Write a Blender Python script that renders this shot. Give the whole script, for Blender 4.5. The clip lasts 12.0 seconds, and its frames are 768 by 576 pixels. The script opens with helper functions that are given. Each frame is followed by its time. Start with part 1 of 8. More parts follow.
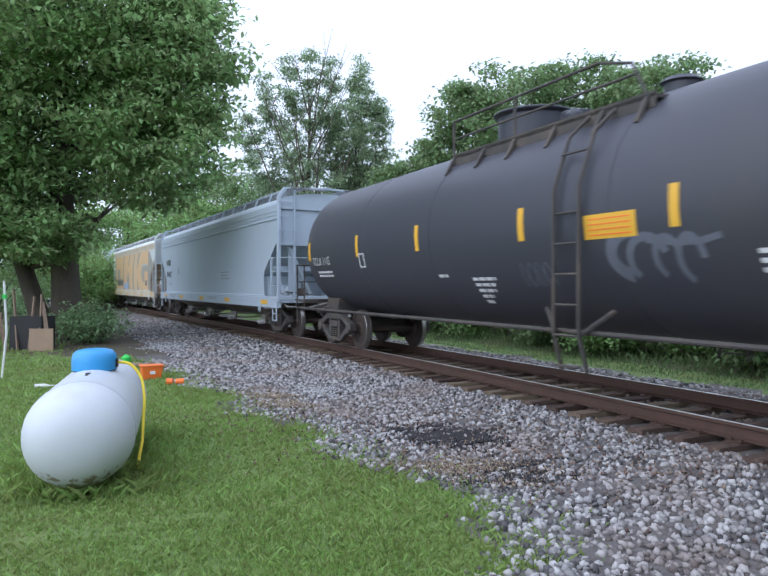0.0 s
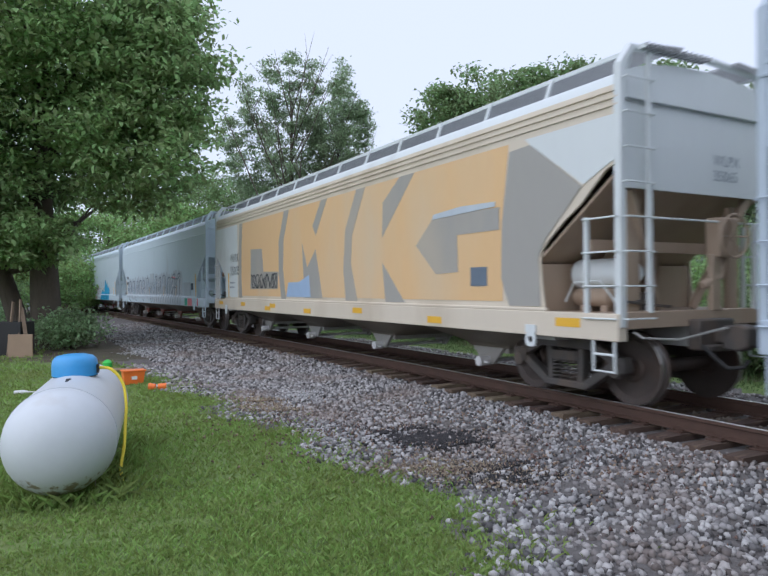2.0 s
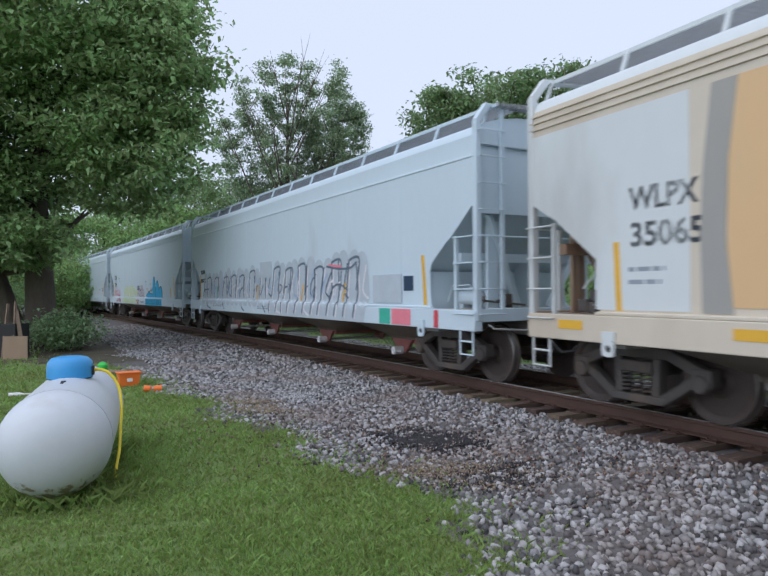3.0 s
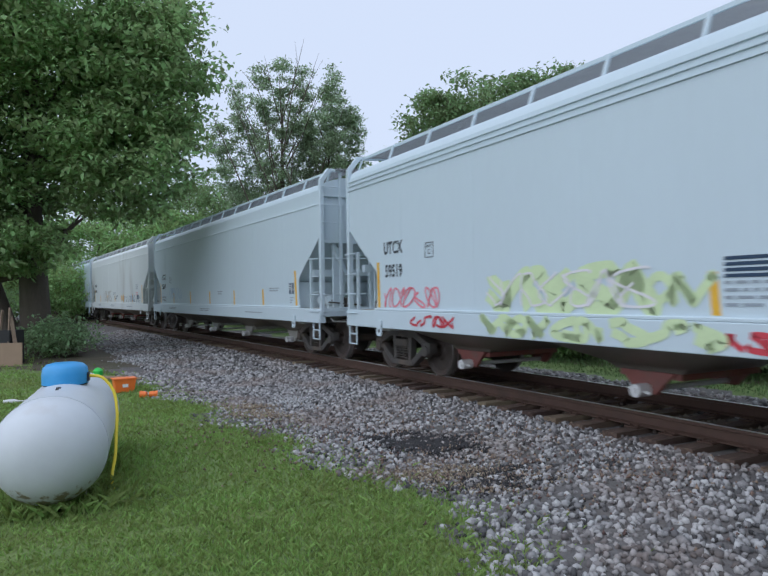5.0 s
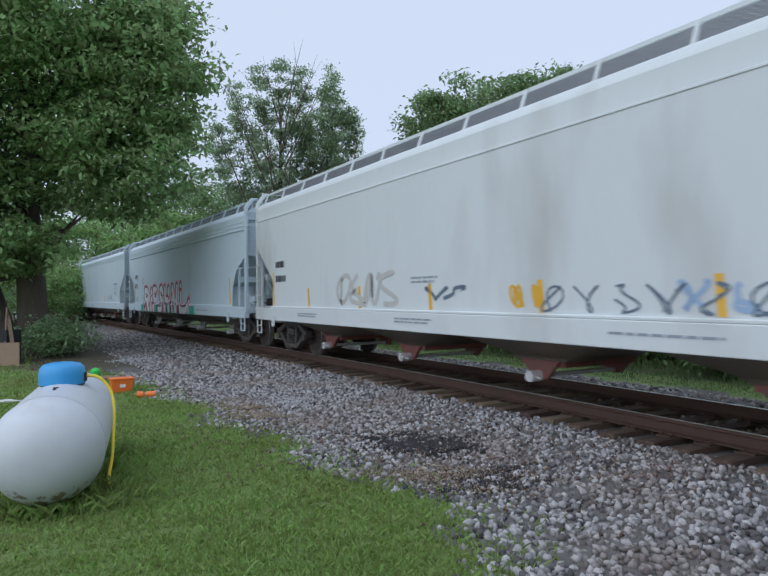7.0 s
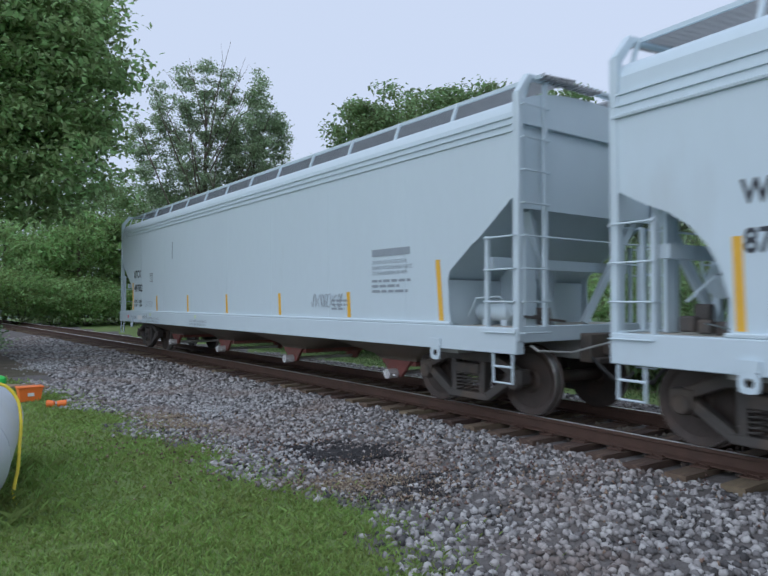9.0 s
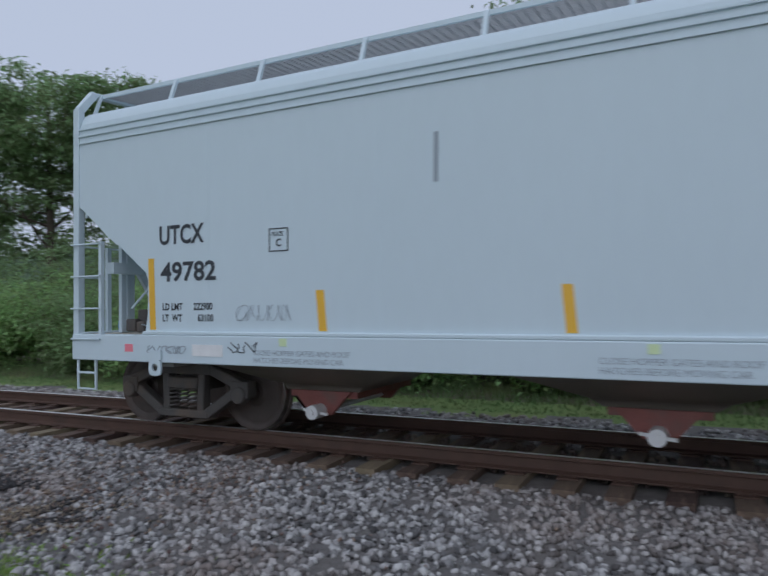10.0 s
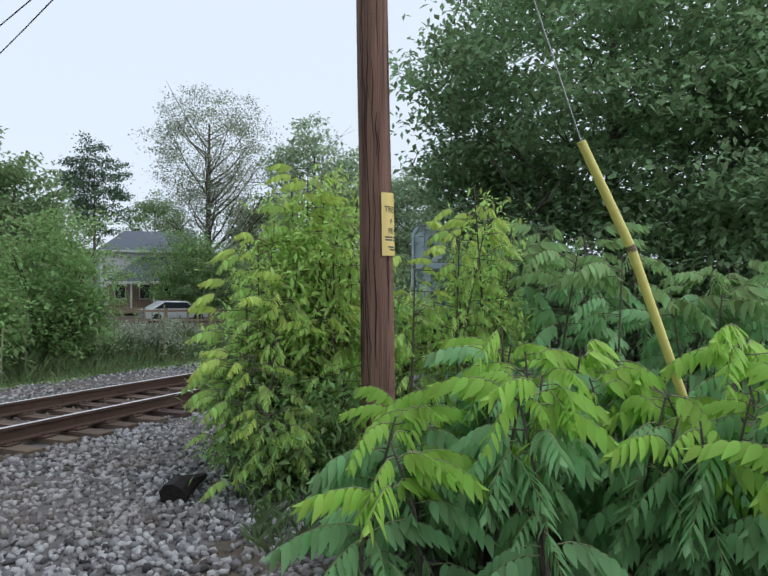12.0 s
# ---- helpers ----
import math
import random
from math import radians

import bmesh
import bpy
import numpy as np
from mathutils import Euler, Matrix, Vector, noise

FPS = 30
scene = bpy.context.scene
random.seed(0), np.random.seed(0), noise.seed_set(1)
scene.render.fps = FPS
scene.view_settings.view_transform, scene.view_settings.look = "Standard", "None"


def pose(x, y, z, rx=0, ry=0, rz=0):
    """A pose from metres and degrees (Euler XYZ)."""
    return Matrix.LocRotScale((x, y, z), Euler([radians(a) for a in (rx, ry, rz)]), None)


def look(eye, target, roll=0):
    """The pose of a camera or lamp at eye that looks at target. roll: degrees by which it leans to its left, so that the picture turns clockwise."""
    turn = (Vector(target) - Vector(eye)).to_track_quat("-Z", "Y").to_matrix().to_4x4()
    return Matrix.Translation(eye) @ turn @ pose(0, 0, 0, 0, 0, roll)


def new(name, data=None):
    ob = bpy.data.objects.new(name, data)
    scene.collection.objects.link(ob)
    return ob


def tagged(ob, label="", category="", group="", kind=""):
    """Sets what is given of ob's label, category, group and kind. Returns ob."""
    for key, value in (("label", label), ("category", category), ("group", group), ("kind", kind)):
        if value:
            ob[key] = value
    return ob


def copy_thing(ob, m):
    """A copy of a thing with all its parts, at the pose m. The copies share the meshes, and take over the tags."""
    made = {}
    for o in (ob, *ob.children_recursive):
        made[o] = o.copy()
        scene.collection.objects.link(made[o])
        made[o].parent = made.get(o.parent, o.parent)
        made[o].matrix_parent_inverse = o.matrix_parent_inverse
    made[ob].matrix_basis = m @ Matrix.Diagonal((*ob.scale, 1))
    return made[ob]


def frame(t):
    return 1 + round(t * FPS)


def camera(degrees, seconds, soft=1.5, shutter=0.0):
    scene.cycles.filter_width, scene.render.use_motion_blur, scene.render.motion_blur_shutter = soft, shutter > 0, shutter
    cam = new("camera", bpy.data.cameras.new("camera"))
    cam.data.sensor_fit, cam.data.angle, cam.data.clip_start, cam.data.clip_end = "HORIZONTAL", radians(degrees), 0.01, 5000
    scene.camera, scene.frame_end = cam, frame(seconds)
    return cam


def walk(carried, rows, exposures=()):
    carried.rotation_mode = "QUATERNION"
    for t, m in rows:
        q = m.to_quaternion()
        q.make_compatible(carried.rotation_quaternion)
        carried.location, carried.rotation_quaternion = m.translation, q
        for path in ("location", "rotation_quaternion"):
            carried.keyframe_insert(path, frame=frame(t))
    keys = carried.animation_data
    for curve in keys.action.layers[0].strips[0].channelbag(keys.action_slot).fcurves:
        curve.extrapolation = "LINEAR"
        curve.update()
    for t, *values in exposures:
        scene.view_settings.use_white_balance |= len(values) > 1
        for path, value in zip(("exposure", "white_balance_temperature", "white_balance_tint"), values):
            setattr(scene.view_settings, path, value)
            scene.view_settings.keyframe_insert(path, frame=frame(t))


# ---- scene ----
# ---------------- camera ----------------
cam = camera(60.0, 12.0, 1.5, 0.13)
PATH = [
    (0.0, pose(0, 0, 1.5, 90.80, 0.51, -0.00)),
    (0.5, pose(0, 0, 1.5, 90.73, 0.76, -0.25)),
    (1.0, pose(0, 0, 1.5, 90.69, 0.90, -0.59)),
    (1.5, pose(0, 0, 1.5, 90.87, 0.95, -1.03)),
    (2.0, pose(0, 0, 1.5, 91.00, 0.95, -1.42)),
    (2.5, pose(0, 0, 1.5, 91.10, 0.97, -1.71)),
    (3.0, pose(0, 0, 1.5, 91.15, 0.96, -1.76)),
    (5.0, pose(0, 0, 1.5, 91.46, 1.39, -2.12)),
    (5.5, pose(0, 0, 1.5, 91.70, 1.60, -2.22)),
    (6.0, pose(0, 0, 1.5, 91.57, 1.47, -2.26)),
    (6.5, pose(0, 0, 1.5, 91.46, 1.27, -2.24)),
    (8.5, pose(0, 0, 1.5, 92.03, 0.65, -4.00)),
    (9.0, pose(0, 0, 1.5, 92.10, 0.58, -8.69)),
    (9.2, pose(0, 0, 1.5, 92.01, 0.86, -12.45)),
    (9.5, pose(0, 0, 1.5, 92.21, 0.52, -20.75)),
    (9.8, pose(0, 0, 1.5, 91.94, 1.18, -29.71)),
    (9.9, pose(0, 0, 1.5, 91.93, 1.64, -33.48)),
    (10.0, pose(0, 0, 1.5, 91.95, 1.70, -38.07)),
    (10.1, pose(0, 0, 1.5, 91.85, 1.83, -44.55)),
    (10.2, pose(0, 0, 1.5, 91.61, 2.01, -52.07)),
    (10.3, pose(0, 0, 1.5, 91.30, 1.97, -60.83)),
    (10.4, pose(0, 0, 1.5, 91.05, 1.79, -68.75)),
    (10.5, pose(0, 0, 1.5, 90.87, 1.60, -77.19)),
    (10.6, pose(0, 0, 1.5, 90.68, 1.56, -85.46)),
    (10.7, pose(0, 0, 1.5, 90.54, 1.44, -93.75)),
    (10.8, pose(0, 0, 1.5, 90.49, 1.18, -101.73)),
    (10.9, pose(0, 0, 1.5, 90.47, 0.67, -109.29)),
    (11.0, pose(0, 0, 1.5, 90.68, 0.34, -116.09)),
    (11.5, pose(0, 0, 1.5, 90.37, 0.73, -130.37)),
    (12.0, pose(0, 0, 1.5, 89.85, -0.08, -135.52)),
]
EXPOSURES = [(0.0, 0.66, 5550, 14), (1.0, 0.48, 5700, 14), (2.5, 0.20, 5750, 14), (5.0, 0.06, 5650, 11), (6.5, 0.0, 5650, 11), (9.0, -0.06, 5600, 11),
             (9.5, -0.18, 5600, 11), (10.0, -0.42, 5650, 12), (10.5, -0.12, 5900, 13), (11.0, 0.08, 6100, 12), (11.5, 0.10, 6000, 10), (12.0, 0.24, 5950, 8)]
walk(cam, PATH, EXPOSURES)

# ---------------- world and light: a bright overcast evening ----------------
SKY_STRENGTH, CLOUD = 0.090, 0.86
world = bpy.data.worlds.new("world")
scene.world = world
world.use_nodes = True
wt = world.node_tree
wt.nodes.clear()
w_out = wt.nodes.new("ShaderNodeOutputWorld")
w_bg = wt.nodes.new("ShaderNodeBackground")
w_sky = wt.nodes.new("ShaderNodeTexSky")
w_sky.sky_type = "NISHITA"
w_sky.sun_disc = False
w_sky.sun_elevation, w_sky.sun_rotation = radians(43), radians(229)
w_sky.dust_density, w_sky.air_density = 3.0, 1.0
# thin cloud veils the blue
w_mix = wt.nodes.new("ShaderNodeMix")
w_mix.data_type = "RGBA"
w_mix.inputs["Factor"].default_value = CLOUD
w_mix.inputs["B"].default_value = (8.75, 9.1, 9.75, 1)
wt.links.new(w_sky.outputs[0], w_mix.inputs["A"])
wt.links.new(w_mix.outputs["Result"], w_bg.inputs["Color"])
w_bg.inputs["Strength"].default_value = SKY_STRENGTH
wt.links.new(w_bg.outputs[0], w_out.inputs[0])
sun = new("sun", bpy.data.lights.new("sun", "SUN"))
sun.data.energy, sun.data.angle, sun.data.color = 1.15, radians(95), (1.0, 0.97, 0.93)
sun.matrix_world = look((-7.8, -6.8, 9.7), (0, 0, 0))


# ---------------- materials ----------------
def mat(name, color, rough=0.6, metal=0.0, scale=6.0, vary=0.12, fine=60.0, bump=0.15, dirt=None, dirt_amount=0.0,
        dirt_scale=1.2, island=0.0, obj=0.0, translucent=0.0, stretch=(1, 1, 1), spec=0.5):
    """A procedural surface: a base colour that varies at two scales, patches of dirt, fine relief."""
    m = bpy.data.materials.new(name)
    m.use_nodes = True
    t = m.node_tree
    n, l = t.nodes, t.links
    n.clear()
    out = n.new("ShaderNodeOutputMaterial")
    p = n.new("ShaderNodeBsdfPrincipled")
    p.inputs["Roughness"].default_value, p.inputs["Metallic"].default_value = rough, metal
    p.inputs["Specular IOR Level"].default_value = spec
    tc = n.new("ShaderNodeTexCoord")
    mp = n.new("ShaderNodeMapping")
    mp.inputs["Scale"].default_value = stretch
    l.new(tc.outputs["Object"], mp.inputs["Vector"])

    def noise_at(sc, detail=4.0):
        x = n.new("ShaderNodeTexNoise")
        x.inputs["Scale"].default_value, x.inputs["Detail"].default_value = sc, detail
        l.new(mp.outputs[0], x.inputs["Vector"])
        return x.outputs["Fac"]

    def math_node(op, a, b):
        x = n.new("ShaderNodeMath")
        x.operation = op
        for i, v in enumerate((a, b)):
            if isinstance(v, (int, float)):
                x.inputs[i].default_value = v
            else:
                l.new(v, x.inputs[i])
        return x.outputs[0]

    big, small = noise_at(scale), noise_at(fine)
    v = math_node("ADD", math_node("MULTIPLY", math_node("SUBTRACT", big, 0.5), 2.2 * vary),
                  math_node("MULTIPLY", math_node("SUBTRACT", small, 0.5), 1.4 * vary))
    if island:
        g = n.new("ShaderNodeNewGeometry")
        v = math_node("ADD", v, math_node("MULTIPLY", math_node("SUBTRACT", g.outputs["Random Per Island"], 0.5), 2 * island))
    if obj:
        o = n.new("ShaderNodeObjectInfo")
        v = math_node("ADD", v, math_node("MULTIPLY", math_node("SUBTRACT", o.outputs["Random"], 0.5), 2 * obj))
    hsv = n.new("ShaderNodeHueSaturation")
    hsv.inputs["Color"].default_value = (*color, 1)
    l.new(math_node("ADD", v, 1.0), hsv.inputs["Value"])
    if island or obj:
        l.new(math_node("ADD", math_node("MULTIPLY", v, 0.06), 0.5), hsv.inputs["Hue"])
    col = hsv.outputs[0]
    if dirt:
        mx = n.new("ShaderNodeMix")
        mx.data_type = "RGBA"
        ramp = n.new("ShaderNodeValToRGB")
        ramp.color_ramp.elements[0].position = 0.62 - 0.3 * dirt_amount
        ramp.color_ramp.elements[1].position = 0.95 - 0.3 * dirt_amount
        l.new(noise_at(dirt_scale, 8.0), ramp.inputs[0])
        l.new(math_node("MULTIPLY", ramp.outputs[0], 0.9), mx.inputs["Factor"])
        l.new(col, mx.inputs["A"])
        mx.inputs["B"].default_value = (*dirt, 1)
        col = mx.outputs["Result"]
    l.new(col, p.inputs["Base Color"])
    if bump:
        b = n.new("ShaderNodeBump")
        b.inputs["Strength"].default_value, b.inputs["Distance"].default_value = bump, 0.02
        l.new(small, b.inputs["Height"])
        l.new(b.outputs[0], p.inputs["Normal"])
    shader = p.outputs[0]
    if translucent:
        tr = n.new("ShaderNodeBsdfTranslucent")
        l.new(col, tr.inputs["Color"])
        ms = n.new("ShaderNodeMixShader")
        ms.inputs[0].default_value = translucent
        l.new(shader, ms.inputs[1])
        l.new(tr.outputs[0], ms.inputs[2])
        shader = ms.outputs[0]
    l.new(shader, out.inputs[0])
    return m


def paint(name, color, dirt_amount=0.3, dirt=(0.30, 0.27, 0.23), rough=0.42):
    return mat(name, color, rough, 0.0, 0.7, 0.035, 9.0, 0.02, dirt, dirt_amount, 0.55, stretch=(1, 1, 0.35), spec=0.4)


WHITE = paint("white_car_paint", (0.555, 0.645, 0.695), -0.3)
WHITE_B = paint("cream_white_car_paint", (0.65, 0.69, 0.69), 0.15)
GREY_BLUE = paint("pale_blue_grey_car_paint", (0.435, 0.505, 0.575), -0.3)
LIGHT_C = paint("faded_white_car_paint", (0.575, 0.675, 0.735), -0.1)
TAN = paint("faded_tan_car_paint", (0.64, 0.57, 0.46), 0.34, (0.42, 0.34, 0.24))
ORANGE_TAN = paint("orange_tan_panel_paint", (0.70, 0.47, 0.24), 0.36, (0.62, 0.54, 0.40))
RUST_BEIGE = paint("rust_stained_beige_paint", (0.40, 0.31, 0.23), 0.6, (0.22, 0.12, 0.07))
GREY_PAINT = paint("grey_cover_paint", (0.35, 0.34, 0.31), 0.35, (0.52, 0.44, 0.32))
BLACK_TANK = paint("black_tank_paint", (0.055, 0.057, 0.07), 0.10, (0.075, 0.07, 0.065), 0.42)
DECK = paint("dusty_beige_deck_paint", (0.50, 0.46, 0.39), 0.3, (0.34, 0.29, 0.22))
# Bay base is darkened to stand for shade under the cars; dust lies over it.
BAY_SHADED = paint("shaded_dusty_bay_paint", (0.20, 0.18, 0.15), 0.5, (0.30, 0.26, 0.20))
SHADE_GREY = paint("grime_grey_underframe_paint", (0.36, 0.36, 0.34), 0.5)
UNDER = mat("grimy_black_underframe", (0.06, 0.055, 0.05), 0.75, 0, 3, 0.25, 40, 0.25, (0.13, 0.10, 0.075), 0.5, 2.0)
TRUCK = mat("grimy_grey_cast_steel", (0.085, 0.078, 0.072), 0.7, 0.1, 4, 0.2, 50, 0.3, (0.15, 0.11, 0.08), 0.5, 3.0)
WHEEL = mat("dark_brown_wheel_steel", (0.075, 0.06, 0.052), 0.6, 0.3, 5, 0.25, 40, 0.15, (0.11, 0.07, 0.05), 0.5, 2.5)
TREAD = mat("bright_worn_steel", (0.40, 0.38, 0.36), 0.4, 0.9, 8, 0.08, 60, 0.03)
RED_GATE = mat("faded_red_gate_paint", (0.25, 0.085, 0.07), 0.6, 0, 5, 0.2, 40, 0.15, (0.16, 0.12, 0.10), 0.45, 4)
YELLOW = mat("reflective_yellow_tape", (0.75, 0.43, 0.035), 0.45, 0, 3, 0.06, 60, 0.03)
INK = mat("black_lettering_paint", (0.035, 0.04, 0.05), 0.5, 0, 8, 0.1, 60, 0.02)
INK_W = mat("white_lettering_paint", (0.72, 0.72, 0.72), 0.5, 0, 8, 0.1, 60, 0.02)
GREY_INK = mat("faded_grey_lettering", (0.28, 0.32, 0.36), 0.5, 0, 8, 0.1, 60, 0.02)
GRATE = mat("galvanised_grating", (0.36, 0.37, 0.38), 0.5, 0.6, 6, 0.1, 60, 0.05)
RAIL_RUST = mat("brown_rusted_rail_steel", (0.085, 0.048, 0.034), 0.75, 0.1, 5, 0.22, 70, 0.25, (0.06, 0.04, 0.03), 0.4, 3)
RAIL_TOP = mat("polished_rail_head", (0.88, 0.88, 0.88), 0.42, 0.55, 5, 0.08, 60, 0.03)
TIE = mat("weathered_timber_tie", (0.13, 0.092, 0.066), 0.9, 0, 3, 0.3, 30, 0.5, (0.26, 0.18, 0.12), 0.45, 1.6, obj=0.55, stretch=(6, 1, 6))
STONE = mat("grey_ballast_stone", (0.255, 0.247, 0.245), 0.85, 0, 5, 0.14, 45, 0.3, (0.235, 0.18, 0.15), 0.5, 0.7, island=0.85)
STONE_RUST = mat("rust_stained_ballast_stone", (0.14, 0.112, 0.096), 0.9, 0, 5, 0.14, 45, 0.3, (0.10, 0.07, 0.055), 0.46, 0.6, island=0.6)
# Bed is darker than the stones, painting shadow into the gaps between them.
BALLAST = mat("ballast_bed", (0.13, 0.12, 0.115), 0.95, 0, 9, 0.35, 35, 1.0, (0.15, 0.125, 0.105), 0.3, 0.6)
LAWN = mat("mown_lawn", (0.135, 0.195, 0.055), 0.95, 0, 1.3, 0.28, 30, 0.6, (0.19, 0.19, 0.06), 0.34, 0.7)
BLADE = mat("grass_blades", (0.235, 0.335, 0.085), 0.7, 0, 0.9, 0.22, 6, 0, (0.24, 0.25, 0.08), 0.3, 0.6, island=0.32, translucent=0.35)
WEED = mat("rank_grass", (0.14, 0.21, 0.08), 0.7, 0, 0.8, 0.25, 6, 0, (0.26, 0.27, 0.12), 0.35, 0.7, island=0.35, translucent=0.35)
SOIL = mat("dark_soil", (0.095, 0.072, 0.052), 0.95, 0, 2.0, 0.35, 30, 0.7, (0.06, 0.085, 0.03), 0.5, 0.4)
BARK = mat("grey_brown_bark", (0.12, 0.098, 0.078), 0.95, 0, 3, 0.3, 22, 0.8, stretch=(1, 1, 0.25))
BIRCH = mat("pale_grey_trunk_bark", (0.50, 0.49, 0.46), 0.9, 0, 3, 0.25, 18, 0.4, (0.2, 0.19, 0.17), 0.4, 2.5)


def leaf_mat(name, c, tr=0.35, isl=0.4):
    return mat(name, c, 0.6, 0, 0.35, 0.22, 3, 0, island=isl, translucent=tr, spec=0.35)


LEAF_MAPLE = leaf_mat("maple_leaves", (0.33, 0.46, 0.20), 0.5)
# Distance haze is mixed into this leaf green: paler and greyer.
LEAF_MID = leaf_mat("hazed_tree_leaves", (0.36, 0.45, 0.28), 0.6)
LEAF_FAR = leaf_mat("far_tree_leaves", (0.25, 0.35, 0.16), 0.5)
LEAF_DARK = leaf_mat("dark_tree_leaves", (0.30, 0.42, 0.22), 0.5)
LEAF_DEEP = leaf_mat("deep_green_leaves", (0.12, 0.18, 0.11), 0.4)
LEAF_HEDGE = leaf_mat("hedge_leaves", (0.30, 0.44, 0.17), 0.5)
LEAF_LIGHT = leaf_mat("light_green_leaves", (0.52, 0.68, 0.21), 0.55)
# Sunlight on the far hedge is put into this lighter yellow-green.
LEAF_SUNNY = leaf_mat("sunlit_far_leaves", (0.36, 0.46, 0.17), 0.5)
LEAF_FROND = leaf_mat("frond_leaflets", (0.29, 0.50, 0.22), 0.45, 0.28)
LEAF_FROND_Y = leaf_mat("young_frond_leaflets", (0.40, 0.62, 0.11), 0.45, 0.2)
LEAF_YOUNG = leaf_mat("young_box_elder_leaves", (0.58, 0.70, 0.18), 0.5, 0.25)
LEAF_GREY = leaf_mat("thin_grey_leaves", (0.34, 0.38, 0.27), 0.4)
# Both hill colours are lifted towards blue-grey to hold the far haze.
LEAF_HILL = leaf_mat("hazy_hill_leaves", (0.20, 0.27, 0.19), 0.5, 0.25)
HILL = mat("wooded_hill", (0.16, 0.20, 0.18), 0.95, 0, 0.08, 0.3, 0.5, 0.0)
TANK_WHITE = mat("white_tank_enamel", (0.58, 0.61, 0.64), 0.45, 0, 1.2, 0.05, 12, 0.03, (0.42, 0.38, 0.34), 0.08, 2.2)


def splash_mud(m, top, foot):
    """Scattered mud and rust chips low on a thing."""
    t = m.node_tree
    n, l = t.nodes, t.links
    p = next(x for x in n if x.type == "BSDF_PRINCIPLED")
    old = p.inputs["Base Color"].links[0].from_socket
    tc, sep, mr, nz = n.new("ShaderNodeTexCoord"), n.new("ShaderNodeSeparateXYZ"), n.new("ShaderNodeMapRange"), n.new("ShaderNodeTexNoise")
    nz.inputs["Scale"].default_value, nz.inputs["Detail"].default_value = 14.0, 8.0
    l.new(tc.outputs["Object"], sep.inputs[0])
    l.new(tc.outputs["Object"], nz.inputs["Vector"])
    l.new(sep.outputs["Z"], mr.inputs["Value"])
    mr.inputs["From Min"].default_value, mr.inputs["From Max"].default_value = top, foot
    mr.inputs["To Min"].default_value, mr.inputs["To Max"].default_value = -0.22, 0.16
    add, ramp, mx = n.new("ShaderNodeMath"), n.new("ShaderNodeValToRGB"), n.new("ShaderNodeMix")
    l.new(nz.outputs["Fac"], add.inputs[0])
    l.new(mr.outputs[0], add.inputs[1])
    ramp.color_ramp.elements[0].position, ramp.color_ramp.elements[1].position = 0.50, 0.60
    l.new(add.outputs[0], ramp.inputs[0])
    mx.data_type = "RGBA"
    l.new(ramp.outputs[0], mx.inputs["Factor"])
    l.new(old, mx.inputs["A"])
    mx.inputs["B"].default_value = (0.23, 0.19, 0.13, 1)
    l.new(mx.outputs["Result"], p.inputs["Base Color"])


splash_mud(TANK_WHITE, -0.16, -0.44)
BLUE_LID = mat("blue_plastic_lid", (0.06, 0.32, 0.66), 0.4, 0, 3, 0.06, 40, 0.04)
BLUE_EOT = mat("blue_device_paint", (0.03, 0.24, 0.66), 0.45, 0, 6, 0.1, 50, 0.05)
BLUE_MARK = mat("blue_spray_paint", (0.05, 0.24, 0.62), 0.7, 0, 9, 0.2, 50, 0.1)
HOSE = mat("yellow_rubber_hose", (0.80, 0.62, 0.03), 0.5, 0, 6, 0.08, 60, 0.05)
ORANGE = mat("orange_plastic", (0.85, 0.19, 0.03), 0.45, 0, 5, 0.08, 60, 0.03)
GREEN_BALL = mat("green_plastic", (0.06, 0.55, 0.08), 0.4, 0, 5, 0.08, 60, 0.03)
POLE = mat("red_brown_treated_pole", (0.25, 0.135, 0.10), 0.9, 0, 4, 0.34, 26, 1.0, (0.045, 0.028, 0.022), 0.50, 6.0, stretch=(4, 4, 0.12))
CRACK = mat("dark_wood_crack", (0.035, 0.02, 0.016), 0.95, 0, 6, 0.2, 40, 0.2)
SIGN = mat("yellow_sign_plastic", (0.80, 0.60, 0.20), 0.5, 0, 4, 0.05, 40, 0.03)
GUARD = mat("faded_yellow_guard_plastic", (0.72, 0.62, 0.18), 0.5, 0, 3, 0.08, 40, 0.05)
STEEL = mat("grey_steel", (0.35, 0.35, 0.36), 0.45, 0.8, 6, 0.1, 60, 0.05)
DARK = mat("dark_rubber", (0.022, 0.022, 0.022), 0.7, 0, 6, 0.1, 60, 0.1)
SIDING = mat("white_siding", (0.70, 0.70, 0.69), 0.7, 0, 2, 0.05, 30, 0.1)
SHINGLE = mat("grey_shingles", (0.12, 0.135, 0.16), 0.9, 0, 3, 0.15, 20, 0.5)
WOOD = mat("weathered_boards", (0.26, 0.19, 0.13), 0.85, 0, 3, 0.25, 25, 0.4, stretch=(1, 1, 4))
GLASSY = mat("dark_window_glass", (0.03, 0.035, 0.04), 0.1, 0, 3, 0.1, 30, 0)
RED_FLAG = mat("red_flag_plastic", (0.85, 0.05, 0.03), 0.5, 0, 5, 0.05, 40, 0.02)
TAR = mat("black_spilled_grit", (0.045, 0.043, 0.045), 0.9, 0, 6, 0.3, 40, 0.8)
